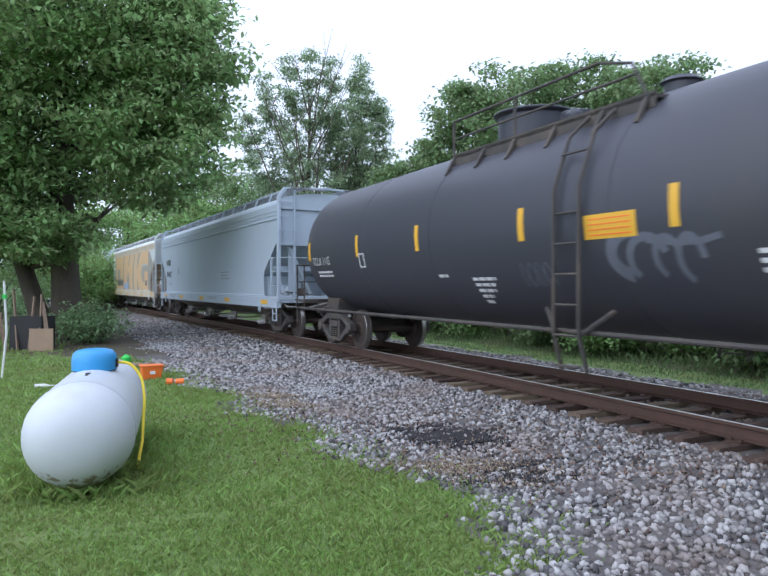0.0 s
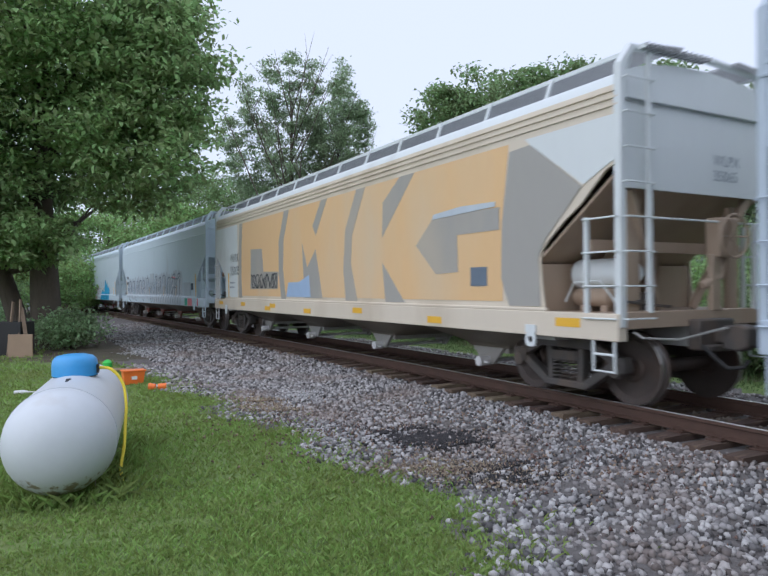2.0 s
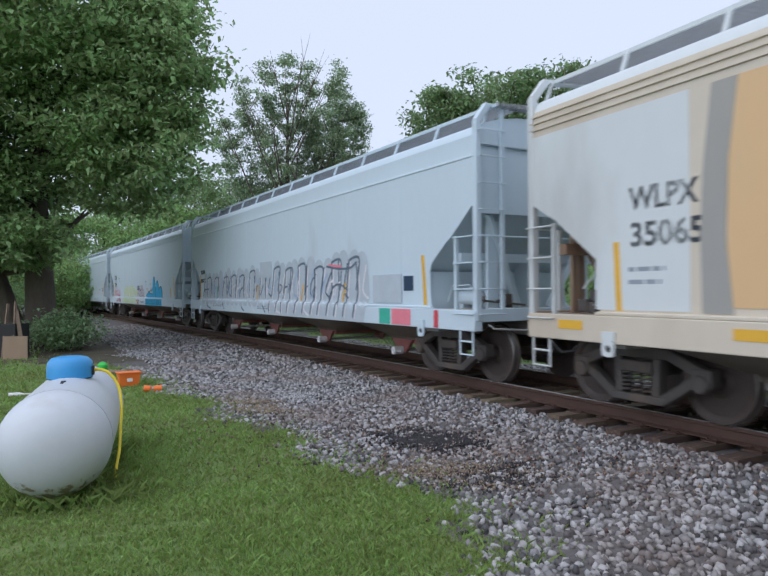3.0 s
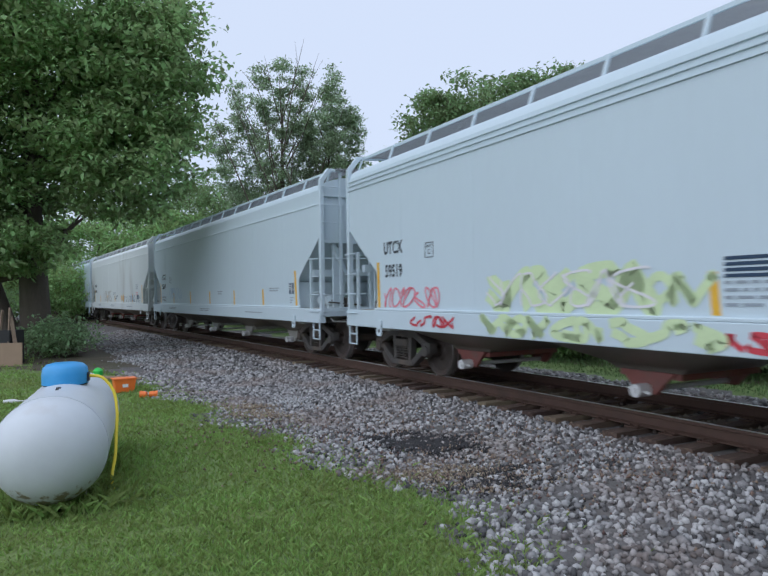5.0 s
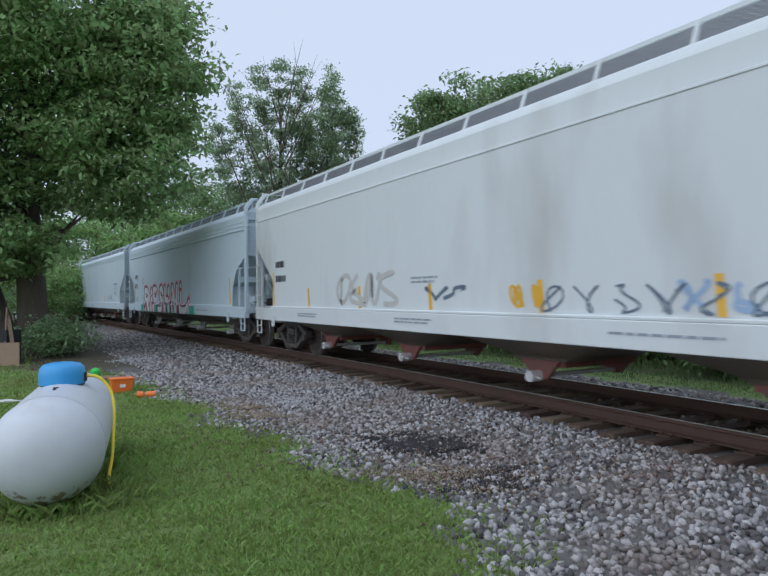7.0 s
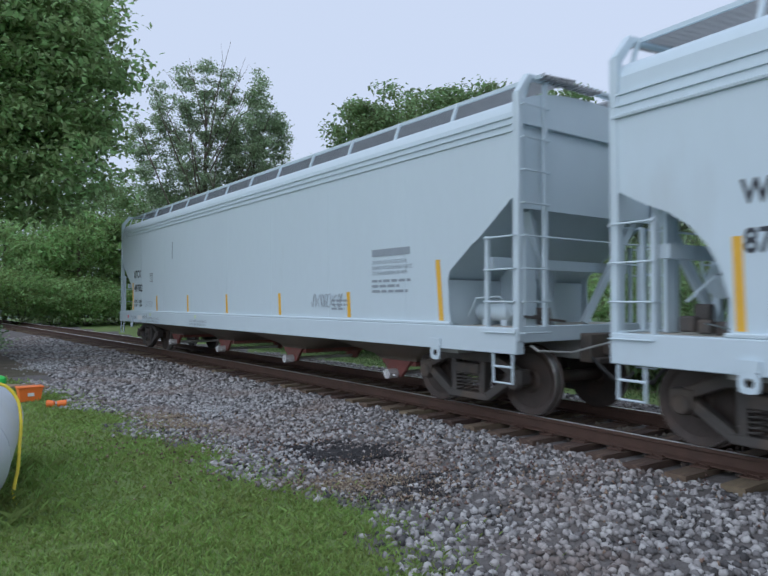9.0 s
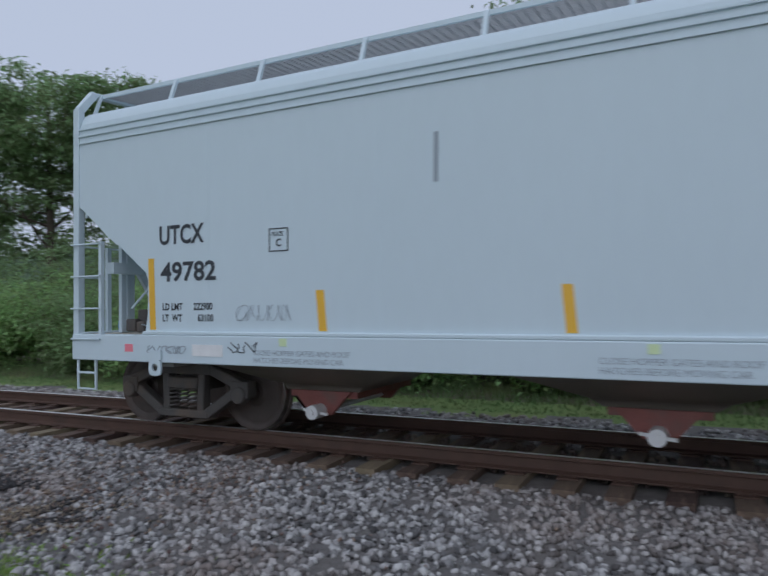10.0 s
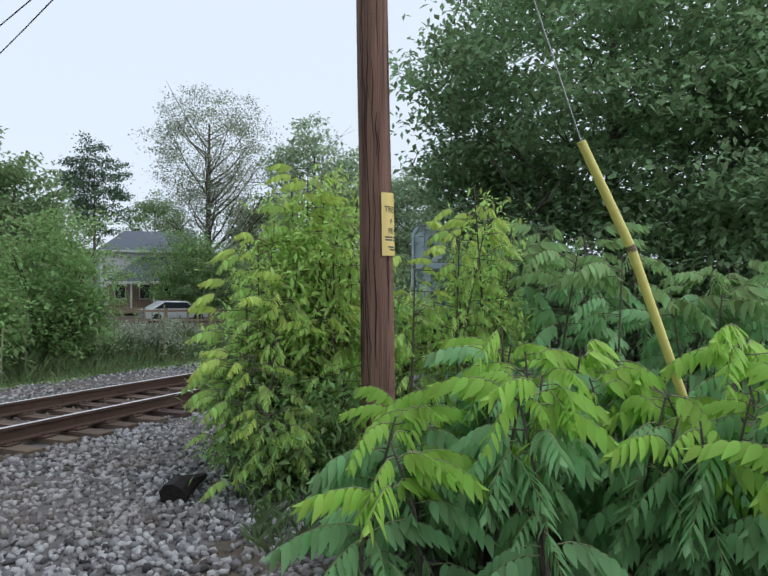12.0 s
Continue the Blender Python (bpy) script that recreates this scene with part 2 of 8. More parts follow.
PALE_STONE = mat("pale_stone_dust", (0.42, 0.42, 0.42), 0.9, 0, 5, 0.2, 40, 0.4, island=0.4)
SAND = mat("sandy_gravel", (0.25, 0.195, 0.14), 0.95, 0, 6, 0.2, 40, 0.5, island=0.45)
RUSTY = mat("rusty_gravel", (0.20, 0.135, 0.105), 0.95, 0, 6, 0.2, 40, 0.5, island=0.5)
PINK = mat("pink_spray_paint", (0.75, 0.22, 0.27), 0.6, 0, 4, 0.12, 30, 0.02)
NAVY = mat("navy_spray_paint", (0.02, 0.045, 0.09), 0.6, 0, 4, 0.12, 30, 0.02)
CHALK = mat("white_spray_paint", (0.74, 0.72, 0.74), 0.6, 0, 4, 0.06, 30, 0.02)
SEA = mat("sea_green_spray_paint", (0.06, 0.42, 0.30), 0.6, 0, 4, 0.12, 30, 0.02)
RED_SPRAY = mat("red_spray_paint", (0.55, 0.05, 0.07), 0.6, 0, 4, 0.12, 30, 0.02)
LIME = mat("lime_spray_paint", (0.60, 0.72, 0.42), 0.6, 0, 4, 0.12, 30, 0.02)
CYAN = mat("bright_blue_spray_paint", (0.03, 0.36, 0.62), 0.6, 0, 4, 0.12, 30, 0.02)
SILVER = mat("silver_spray_paint", (0.47, 0.53, 0.58), 0.5, 0.0, 4, 0.1, 30, 0.02)
SLATE = mat("slate_spray_paint", (0.13, 0.17, 0.22), 0.6, 0, 4, 0.12, 30, 0.02)
PALE_BLUE = mat("pale_blue_patch_paint", (0.33, 0.45, 0.62), 0.55, 0, 4, 0.06, 30, 0.02)


# ---------------- mesh helpers ----------------
class Solid:
    """Collects boxes, tubes and sheets into one mesh."""

    def __init__(self):
        self.v, self.f, self.mi = [], [], []

    def add(self, verts, faces, mi=0):
        k = len(self.v)
        self.v += [tuple(p) for p in verts]
        self.f += [tuple(k + i for i in f) for f in faces]
        self.mi += [mi] * len(faces)
        return self

    def box(self, x0, x1, y0, y1, z0, z1, mi=0):
        v = [(x, y, z) for x in (x0, x1) for y in (y0, y1) for z in (z0, z1)]
        return self.add(v, [(0, 1, 3, 2), (4, 6, 7, 5), (0, 4, 5, 1), (2, 3, 7, 6), (0, 2, 6, 4), (1, 5, 7, 3)], mi)

    def beam(self, a, b, w, h, mi=0):
        """A square bar from a to b."""
        a, b = Vector(a), Vector(b)
        d = (b - a).normalized()
        up = Vector((0, 0, 1)) if abs(d.z) < 0.95 else Vector((1, 0, 0))
        sx = d.cross(up).normalized()
        sz = sx.cross(d)
        v = [p + sx * i * w / 2 + sz * j * h / 2 for p in (a, b) for i, j in ((-1, -1), (1, -1), (1, 1), (-1, 1))]
        return self.add(v, [(3, 2, 1, 0), (4, 5, 6, 7), (0, 1, 5, 4), (1, 2, 6, 5), (2, 3, 7, 6), (3, 0, 4, 7)], mi)

    def tube(self, pts, radii, seg=8, mi=0, cap=True):
        pts = [Vector(p) for p in pts]
        if isinstance(radii, (int, float)):
            radii = [radii] * len(pts)
        rings, ref = [], None
        for i, p in enumerate(pts):
            d = (pts[min(i + 1, len(pts) - 1)] - pts[max(i - 1, 0)]).normalized()
            if ref is None:
                ref = d.cross(Vector((0, 0, 1)) if abs(d.z) < 0.9 else Vector((1, 0, 0))).normalized()
            ref = (ref - d * ref.dot(d)).normalized()
            o = d.cross(ref)
            rings.append([p + (ref * math.cos(a) + o * math.sin(a)) * radii[i] for a in (2 * math.pi * k / seg for k in range(seg))])
        v = [q for r in rings for q in r]
        f = [(i * seg + k, i * seg + (k + 1) % seg, (i + 1) * seg + (k + 1) % seg, (i + 1) * seg + k)
             for i in range(len(pts) - 1) for k in range(seg)]
        if cap:
            f += [tuple(range(seg))[::-1], tuple((len(pts) - 1) * seg + k for k in range(seg))]
        return self.add(v, f, mi)

    def prism(self, outline, y0, y1, mi=0):
        """An outline of (x, z), extruded along y."""
        n = len(outline)
        v = [(x, y0, z) for x, z in outline] + [(x, y1, z) for x, z in outline]
        f = [tuple(range(n)), tuple(range(2 * n - 1, n - 1, -1))] + [(i, n + i, n + (i + 1) % n, (i + 1) % n) for i in range(n)]
        return self.add(v, f, mi)

    def loft(self, sections, mi=0, closed=True, cap=True):
        """Sections of equal point counts, skinned in order."""
        n = len(sections[0])
        v = [p for sct in sections for p in sct]
        m = n if closed else n - 1
        f = [(i * n + k, i * n + (k + 1) % n, (i + 1) * n + (k + 1) % n, (i + 1) * n + k) for i in range(len(sections) - 1) for k in range(m)]
        if cap:
            f += [tuple(range(n))[::-1], tuple((len(sections) - 1) * n + k for k in range(n))]
        return self.add(v, f, mi)

    def mesh(self, name, mats, smooth=True):
        me = bpy.data.meshes.new(name)
        me.from_pydata(self.v, [], self.f)
        for m in mats if isinstance(mats, (list, tuple)) else [mats]:
            me.materials.append(m)
        if any(self.mi):
            me.polygons.foreach_set("material_index", self.mi)
        bm = bmesh.new()
        bm.from_mesh(me)
        bmesh.ops.recalc_face_normals(bm, faces=bm.faces)
        bm.to_mesh(me)
        bm.free()
        if smooth:
            me.shade_smooth()
            me.set_sharp_from_angle(angle=radians(38))
        me.update()
        return me


def part(name, solid, mats, parent=None, label="", bevel=0.0, m=None):
    """One mesh object, under a thing or a part when a parent is given."""
    ob = new(name, solid.mesh(name, mats) if isinstance(solid, Solid) else solid)
    if parent is not None:
        ob.parent = parent
    if m is not None:
        ob.matrix_basis = m
    if label:
        ob["label"] = label
    if bevel:
        b = ob.modifiers.new("edge", "BEVEL")
        b.width, b.segments, b.limit_method, b.angle_limit = bevel, 2, "ANGLE", radians(40)
    return ob


def raw_mesh(name, verts, faces, material, mi=None):
    """A mesh from numpy arrays: verts (n, 3), faces (m, 3) or (m, 4)."""
    me = bpy.data.meshes.new(name)
    k = faces.shape[1]
    me.vertices.add(len(verts))
    me.vertices.foreach_set("co", np.ascontiguousarray(verts, dtype=np.float32).ravel())
    me.loops.add(faces.size)
    me.loops.foreach_set("vertex_index", np.ascontiguousarray(faces, dtype=np.int32).ravel())
    me.polygons.add(len(faces))
    me.polygons.foreach_set("loop_start", np.arange(0, faces.size, k, dtype=np.int32))
    me.materials.append(material)
    me.update()
    me.validate()
    return me


rng = np.random.default_rng(7)


def leaf_mesh(name, centres, size, material, hang=0.35, slim=0.55, r=None):
    """Many small leaves, each two bent triangles."""
    g = r or rng
    n = len(centres)
    az = g.uniform(0, 2 * np.pi, n)
    tilt = g.normal(-hang, 0.55, n)
    d = np.stack([np.cos(az) * np.cos(tilt), np.sin(az) * np.cos(tilt), np.sin(tilt)], 1)
    side = np.stack([-np.sin(az), np.cos(az), g.normal(0, 0.45, n)], 1)
    side /= np.linalg.norm(side, axis=1)[:, None]
    ln = (size * g.uniform(0.6, 1.35, n))[:, None]
    up = np.cross(d, side)
    tip = centres + d * ln
    mid = centres + d * ln * 0.45 + up * ln * 0.12
    v = np.stack([centres, mid + side * ln * slim / 2, tip, mid - side * ln * slim / 2], 1).reshape(-1, 3)
    i = np.arange(n)[:, None] * 4
    f = np.concatenate([i + np.array([[0, 1, 2]]), i + np.array([[0, 2, 3]])], 0)
    return raw_mesh(name, v, f, material)


def crown_points(centre, radii, clumps, per, spread, r, flat=0.0, shell=0.45):
    """Leaf places in clumps that fill an uneven ellipsoid."""
    c = r.normal(size=(clumps, 3))
    c /= np.linalg.norm(c, axis=1)[:, None]
    rad = (shell + (1 - shell) * r.uniform(0, 1, clumps) ** 0.6) * r.uniform(0.75, 1.03, clumps)
    c = c * rad[:, None]
    c = c * np.array(radii) + np.array(centre)
    p = np.repeat(c, per, 0) + r.normal(size=(clumps * per, 3)) * spread * np.array([1, 1, 0.45 - flat])
    return p


# ---------------- the line of the track ----------------
TRACK_D, TRACK_AZ, GRADE = 7.378, -64.748, -0.01937
S = np.linspace(-260, 260, 2601)
_u = np.clip(S / 50, -1.25, 0.7)
_k = (-0.38167 - 0.59506 * _u - 0.06855 * _u ** 2 + 0.18489 * _u ** 3) / 100
_th = np.cumsum(_k) * 0.2
_th = radians(TRACK_AZ) + _th - _th[1300]
_cx, _cy = np.cumsum(np.cos(_th)) * 0.2, np.cumsum(np.sin(_th)) * 0.2
TX = -TRACK_D * math.sin(radians(TRACK_AZ)) + _cx - _cx[1300]
TY = TRACK_D * math.cos(radians(TRACK_AZ)) + _cy - _cy[1300]
TZ = GRADE * np.clip(S, -200, 60)


def on_track(s, lat=0.0, h=0.0):
    """A point at s metres along the track, lat metres off it (negative: the camera's side), h over the rail heads."""
    th = np.interp(s, S, _th)
    return Vector((np.interp(s, S, TX) - lat * math.sin(th), np.interp(s, S, TY) + lat * math.cos(th), np.interp(s, S, TZ) + h))


def heading(s):
    return float(np.interp(s, S, _th))


CENTRE = np.stack([TX, TY], 1)[::5]
NORMAL = np.stack([-np.sin(_th), np.cos(_th)], 1)[::5]
S5, TZ5 = S[::5], TZ[::5]


def s_lat(x, y):
    """Where plan points lie along and off the track."""
    p = np.stack([np.ravel(x), np.ravel(y)], 1)
    out_s, out_l = np.empty(len(p)), np.empty(len(p))
    for a in range(0, len(p), 4000):
        q = p[a:a + 4000]
        d = ((q[:, None] - CENTRE[None]) ** 2).sum(2)
        j = d.argmin(1)
        out_s[a:a + 4000] = S5[j]
        out_l[a:a + 4000] = ((q - CENTRE[j]) * NORMAL[j]).sum(1)
    return out_s, out_l


PROFILE_LAT = [-60, -12, -5.0, -3.4, -2.2, -1.35, 1.35, 2.2, 3.2, 5, 9, 60]
PROFILE_Z = [-0.30, -0.30, -0.30, -0.35, -0.31, -0.255, -0.25, -0.29, -0.33, -0.33, -0.28, -0.2]


def ground_z(x, y):
    s, lat = s_lat(x, y)
    base = GRADE * np.clip(s, -200, 60)
    return base + np.interp(lat, PROFILE_LAT, PROFILE_Z)


def gz(x, y):
    return float(ground_z(np.array([x]), np.array([y]))[0])


def polar(az, r, z=None):
    """A place by its bearing from the viewpoint (degrees to the left of straight ahead) and its distance."""
    x, y = -math.sin(radians(az)) * r, math.cos(radians(az)) * r
    return Vector((x, y, gz(x, y) if z is None else z))


def lawn_edge(s):
    return np.where(s < -4, -4.35 + 0.085 * (s + 4), -4.35 - 1.1 * (s + 4))


# ---------------- ground, one sheet to the horizon ----------------
def build_ground():
    rad = np.concatenate([np.concatenate([[0.01], np.arange(0.4, 22, 0.16)]), np.geomspace(22, 1800, 46)])
    azs = np.radians(np.arange(0, 360, 0.9))
    A, Rr = np.meshgrid(azs, rad)
    x, y = (-np.sin(A) * Rr).ravel(), (np.cos(A) * Rr).ravel()
    x, y = x + 0.3, y + 0.2
    z = ground_z(x, y)
    far = np.clip((Rr.ravel() - 60) / 200, 0, 1)
    z = z * (1 - far) + (-1.0) * far
    z += 0.005 * np.sin(x * 1.7 + 0.6 * np.sin(y * 1.1)) * np.cos(y * 1.3) * (1 - far)
    n, m = len(rad), len(azs)
    v = np.concatenate([np.stack([x, y, z], 1), [[0.3, 0.2, gz(0, 0)]]])
    i, k = np.meshgrid(np.arange(n - 1), np.arange(m), indexing="ij")
    k2 = (k + 1) % m
    f = np.stack([i * m + k, i * m + k2, (i + 1) * m + k2, (i + 1) * m + k], -1).reshape(-1, 4)
    me = raw_mesh("ground", v, f, LAWN)
    for extra in (BALLAST, SOIL):
        me.materials.append(extra)
    c = v[f].mean(1)
    s, lat = s_lat(c[:, 0], c[:, 1])
    wob = 0.25 * np.sin(s * 2.1) + 0.18 * np.sin(s * 5.3 + 1)
    idx = np.zeros(len(f), dtype=np.int32)
    idx[(lat > np.maximum(lawn_edge(s) + wob, -8.6 + wob)) & (lat < np.where(s > 2, 4.0, 3.3) + wob)] = 1
    patchy = 1.3 * np.sin(s * 0.9 + 1.3 * np.sin(lat * 1.1)) + 0.8 * np.sin(lat * 2.3 + s * 1.7)
    soil = (lat < -4.7 + wob) & (s > 2.5) | (lat < -4.2 + wob) & (lat > -8.2 + patchy) & (s < -19 + patchy) | (lat > 4.8) & (lat < 40) & (s > -40)
    idx[soil] = 2
    me.polygons.foreach_set("material_index", idx)
    me.shade_smooth()
    tagged(new("ground", me), "mown lawn, gravel and dark soil beside a railway", "ground", kind="structure")


build_ground()


def build_stones():
    """Loose crushed rock over the bed and its shoulders."""
    bm = bmesh.new()
    bmesh.ops.create_icosphere(bm, subdivisions=1, radius=1)
    tv = np.array([v.co[:] for v in bm.verts])
    tf = np.array([[v.index for v in f.verts] for f in bm.faces])
    bm.free()
    g = np.random.default_rng(3)
    zones = [(-14, -5, -5.6, -1.12, 12500), (-5, 9, -6.2, -1.12, 22000), (-5, 4, -8.8, -6.2, 9000), (-17, -14, -5.6, -1.12, 1900), (-38, -17, -4.6, -1.12, 7500), (9, 24, -4.8, -1.12, 7000), (-22, 20, -0.68, 0.68, 4500),
             (-22, 2, 0.85, 3.2, 3600), (2, 30, 0.85, 4.2, 7000)]
    for a, b, l0, l1, n in zones:
        s = g.uniform(a, b, n)
        lat = g.uniform(l0, l1, n)
        keep = lat > lawn_edge(s) + 0.25 * np.sin(s * 2.1) + g.normal(0, 0.10, n)
        s, lat = s[keep], lat[keep]
        n = len(s)
        th = np.interp(s, S, _th)
        x = np.interp(s, S, TX) - lat * np.sin(th)
        y = np.interp(s, S, TY) + lat * np.cos(th)
        z = np.interp(s, S, TZ) + np.interp(lat, PROFILE_LAT, PROFILE_Z)
        size = g.uniform(0.022, 0.042, n) * (1.25 if a < -14 else 1.0)
        t = np.repeat(tv[None], n, 0) * g.uniform(0.62, 1.3, (n, 12, 1)) * (g.uniform(0.6, 1.2, (n, 1, 3)))
        q = g.normal(size=(n, 4))
        q /= np.linalg.norm(q, axis=1)[:, None]
        w, i, j, k = q.T
        rot = np.stack([1 - 2 * (j * j + k * k), 2 * (i * j - k * w), 2 * (i * k + j * w),
                        2 * (i * j + k * w), 1 - 2 * (i * i + k * k), 2 * (j * k - i * w),
                        2 * (i * k - j * w), 2 * (j * k + i * w), 1 - 2 * (i * i + j * j)], 1).reshape(n, 3, 3)
        t = np.einsum("nab,nvb->nva", rot, t) * size[:, None, None] + np.stack([x, y, z + size * 0.22], 1)[:, None]
        f = (np.arange(n)[:, None, None] * 12 + tf[None]).reshape(-1, 3)
        tagged(new("ballast_stones", raw_mesh("ballast_stones", t.reshape(-1, 3), f, STONE_RUST if l1 < 0.7 and l0 > -0.7 else STONE)),
               "loose crushed grey ballast stones beside the rails", "ballast", kind="stuff")


build_stones()


def spill(name, label, category, az, r, wide, deep, turn, count, size, material, seed):
    """Small broken stone strewn in an uneven patch; deep runs away from the viewpoint, turn slants it."""
    g = np.random.default_rng(seed)
    u, v = g.normal(0, 0.5, count), g.normal(0, 0.5, count)
    u = u + 0.25 * np.sin(5 * v)
    a = radians(az)
    out, side = np.array([-math.sin(a), math.cos(a)]), np.array([math.cos(a), math.sin(a)])
    c, d = math.cos(radians(turn)), math.sin(radians(turn))
    p = out * r + side * (u * wide * c - v * deep * d)[:, None] + out * (u * wide * d + v * deep * c)[:, None]
    z = ground_z(p[:, 0], p[:, 1])
    corner = np.array([(1, 0, -0.4), (-0.5, 0.87, -0.4), (-0.5, -0.87, -0.4), (0.1, 0.1, 0.9)])
    face = np.array([(0, 1, 3), (1, 2, 3), (2, 0, 3), (0, 2, 1)])
    sz = size * g.uniform(0.5, 1.5, count)
    yaw = g.uniform(0, 6.283, count)
    cv = corner[None] * g.uniform(0.6, 1.3, (count, 4, 3)) * sz[:, None, None]
    x = cv[..., 0] * np.cos(yaw)[:, None] - cv[..., 1] * np.sin(yaw)[:, None] + p[:, :1]
    y = cv[..., 0] * np.sin(yaw)[:, None] + cv[..., 1] * np.cos(yaw)[:, None] + p[:, 1:]
    zz = cv[..., 2] + (z + 0.022 + g.uniform(0, 0.012, count))[:, None]
    f = (np.arange(count)[:, None, None] * 4 + face[None]).reshape(-1, 3)
    tagged(new(name, raw_mesh(name, np.stack([x, y, zz], -1).reshape(-1, 3), f, material)), label, category, kind="stuff")


spill("black_grit", "black grit spilled on the ballast", "grit", -5.2, 8.1, 0.62, 0.42, -35, 3800, 0.017, TAR, 41)
spill("black_grit", "black grit spilled on the ballast", "grit", -11.0, 6.6, 0.5, 0.35, 40, 1500, 0.014, TAR, 42)
spill("sandy_gravel", "sandy brown fine gravel beside the lawn", "gravel", -7.5, 6.7, 0.8, 0.5, -10, 2600, 0.012, SAND, 43)
spill("sandy_gravel", "sandy brown fine gravel beside the lawn", "gravel", 9.2, 10.6, 0.45, 1.0, 20, 2000, 0.016, SAND, 44)
spill("pale_gravel", "pale crushed stone dust on the ballast", "gravel", 5.8, 11.6, 0.34, 0.5, 0, 420, 0.016, PALE_STONE, 45)
spill("pale_gravel", "pale crushed stone dust on the ballast", "gravel", 18.2, 20.5, 0.6, 1.2, 0, 420, 0.024, PALE_STONE, 46)
spill("sandy_gravel", "rusty brown gravel scattered over the ballast", "gravel", -1.0, 8.8, 2.4, 2.2, -20, 1100, 0.018, RUSTY, 47)
spill("sandy_gravel", "rusty brown gravel scattered over the ballast", "gravel", -16.0, 7.2, 2.2, 1.4, -30, 900, 0.018, RUSTY, 48)


def blades(name, x, y, z, height, width, material, lean=0.5, seed=1):
    g = np.random.default_rng(seed)
    n = len(x)
    a = g.uniform(0, 2 * np.pi, n)
    h = height * g.uniform(0.5, 1.3, n)
    lx, ly = g.normal(0, lean, n) * h, g.normal(0, lean, n) * h
    wx, wy = np.cos(a) * width, np.sin(a) * width
    p = np.stack([x, y, z], 1)
    v = np.stack([p + np.stack([-wx, -wy, 0 * h - 0.01], 1), p + np.stack([wx, wy, 0 * h - 0.01], 1),
                  p + np.stack([lx * 0.4 + wx * 0.6, ly * 0.4 + wy * 0.6, h * 0.6], 1), p + np.stack([lx, ly, h], 1)], 1).reshape(-1, 3)
    i = np.arange(n)[:, None] * 4
    f = np.concatenate([i + np.array([[0, 1, 2]]), i + np.array([[0, 2, 3]])], 0)
    return raw_mesh(name, v, f, material)


def build_grass():
    g = np.random.default_rng(5)
    # mown lawn, thinning with distance
    n = 270000
    r = 3.2 + 26 * g.uniform(0, 1, n) ** 1.7
    az = np.radians(g.uniform(-16, 42, n))
    r[160000:] = 0.3 + 14 * g.uniform(0, 1, 110000) ** 0.8
    az[160000:] = np.radians(g.uniform(-20, 225, 110000))
    x, y = -np.sin(az) * r, np.cos(az) * r
    s, lat = s_lat(x, y)
    keep = (lat < lawn_edge(s) + 0.25 * np.sin(s * 2.1) + g.normal(0, 0.18, n)) & ~((lat > -7.6 + g.normal(0, 0.7, n)) & (s < -18 + g.normal(0, 0.8, n)))
    x, y, r = x[keep], y[keep], r[keep]
    tagged(new("lawn_grass", blades("lawn_grass", x, y, ground_z(x, y), 0.03 + 0.0015 * r, 0.004 + 0.0008 * r, BLADE, 0.7, 11)),
           "short mown green lawn grass with yellowed patches", "grass", kind="stuff")
    # weeds where the lawn meets the stones
    n = 3000
    s = g.uniform(-16, -2, n)
    lat = lawn_edge(s) + g.normal(-0.05, 0.34, n)
    pts = np.array([on_track(a, b)[:2] for a, b in zip(s, lat)])
    tagged(new("edge_weeds", blades("edge_weeds", pts[:, 0], pts[:, 1], ground_z(pts[:, 0], pts[:, 1]), 0.055, 0.007, BLADE, 0.8, 12)),
           "ragged weeds where the lawn meets the ballast", "weeds", kind="stuff")
    # rough grass on the far side of the line
    n = 46000
    s = -34 + 74 * g.uniform(0, 1, n)
    lat = np.where(s > 2, 4.1, 3.5) + 3.0 * g.uniform(0, 1, n) ** 1.1
    pts = np.array([on_track(a, b)[:2] for a, b in zip(s, lat)])
    h = 0.05 + np.where(s > 6, 0.20, 0.09) * np.clip(lat - 4.0, 0, 3) * g.uniform(0.4, 1.3, n)
    tagged(new("verge_grass", blades("verge_grass", pts[:, 0], pts[:, 1], ground_z(pts[:, 0], pts[:, 1]), h, 0.011, WEED, 0.35, 13)),
           "tall rough grass along the far side of the track", "grass", kind="stuff")
    # uncut grass under the propane tank
    n = 2600
    a, q = g.uniform(-1.2, 1.3, n), g.normal(0, 0.34, n)
    near, mid = polar(25.1, 5.95), polar(23.6, 7.35)
    d = Vector((mid.x - near.x, mid.y - near.y)).normalized()
    x, y = near.x + d.x * (a + 1.35) - d.y * q, near.y + d.y * (a + 1.35) + d.x * q
    tagged(new("uncut_grass", blades("uncut_grass", x, y, ground_z(x, y), 0.13, 0.006, BLADE, 0.7, 15)),
           "longer uncut grass under the propane tank", "grass", kind="stuff")
    # tufts round the pole and the shrubs
    n = 5000
    az, r = np.radians(g.uniform(-170, -124, n)), g.uniform(4.6, 8.5, n)
    x, y = -np.sin(az) * r, np.cos(az) * r
    s, lat = s_lat(x, y)
    k = lat < -3.1
    tagged(new("pole_grass", blades("pole_grass", x[k], y[k], ground_z(x[k], y[k]), 0.16, 0.008, WEED, 0.5, 14)),
           "rank grass under the shrubs round the pole", "grass", kind="stuff")


build_grass()


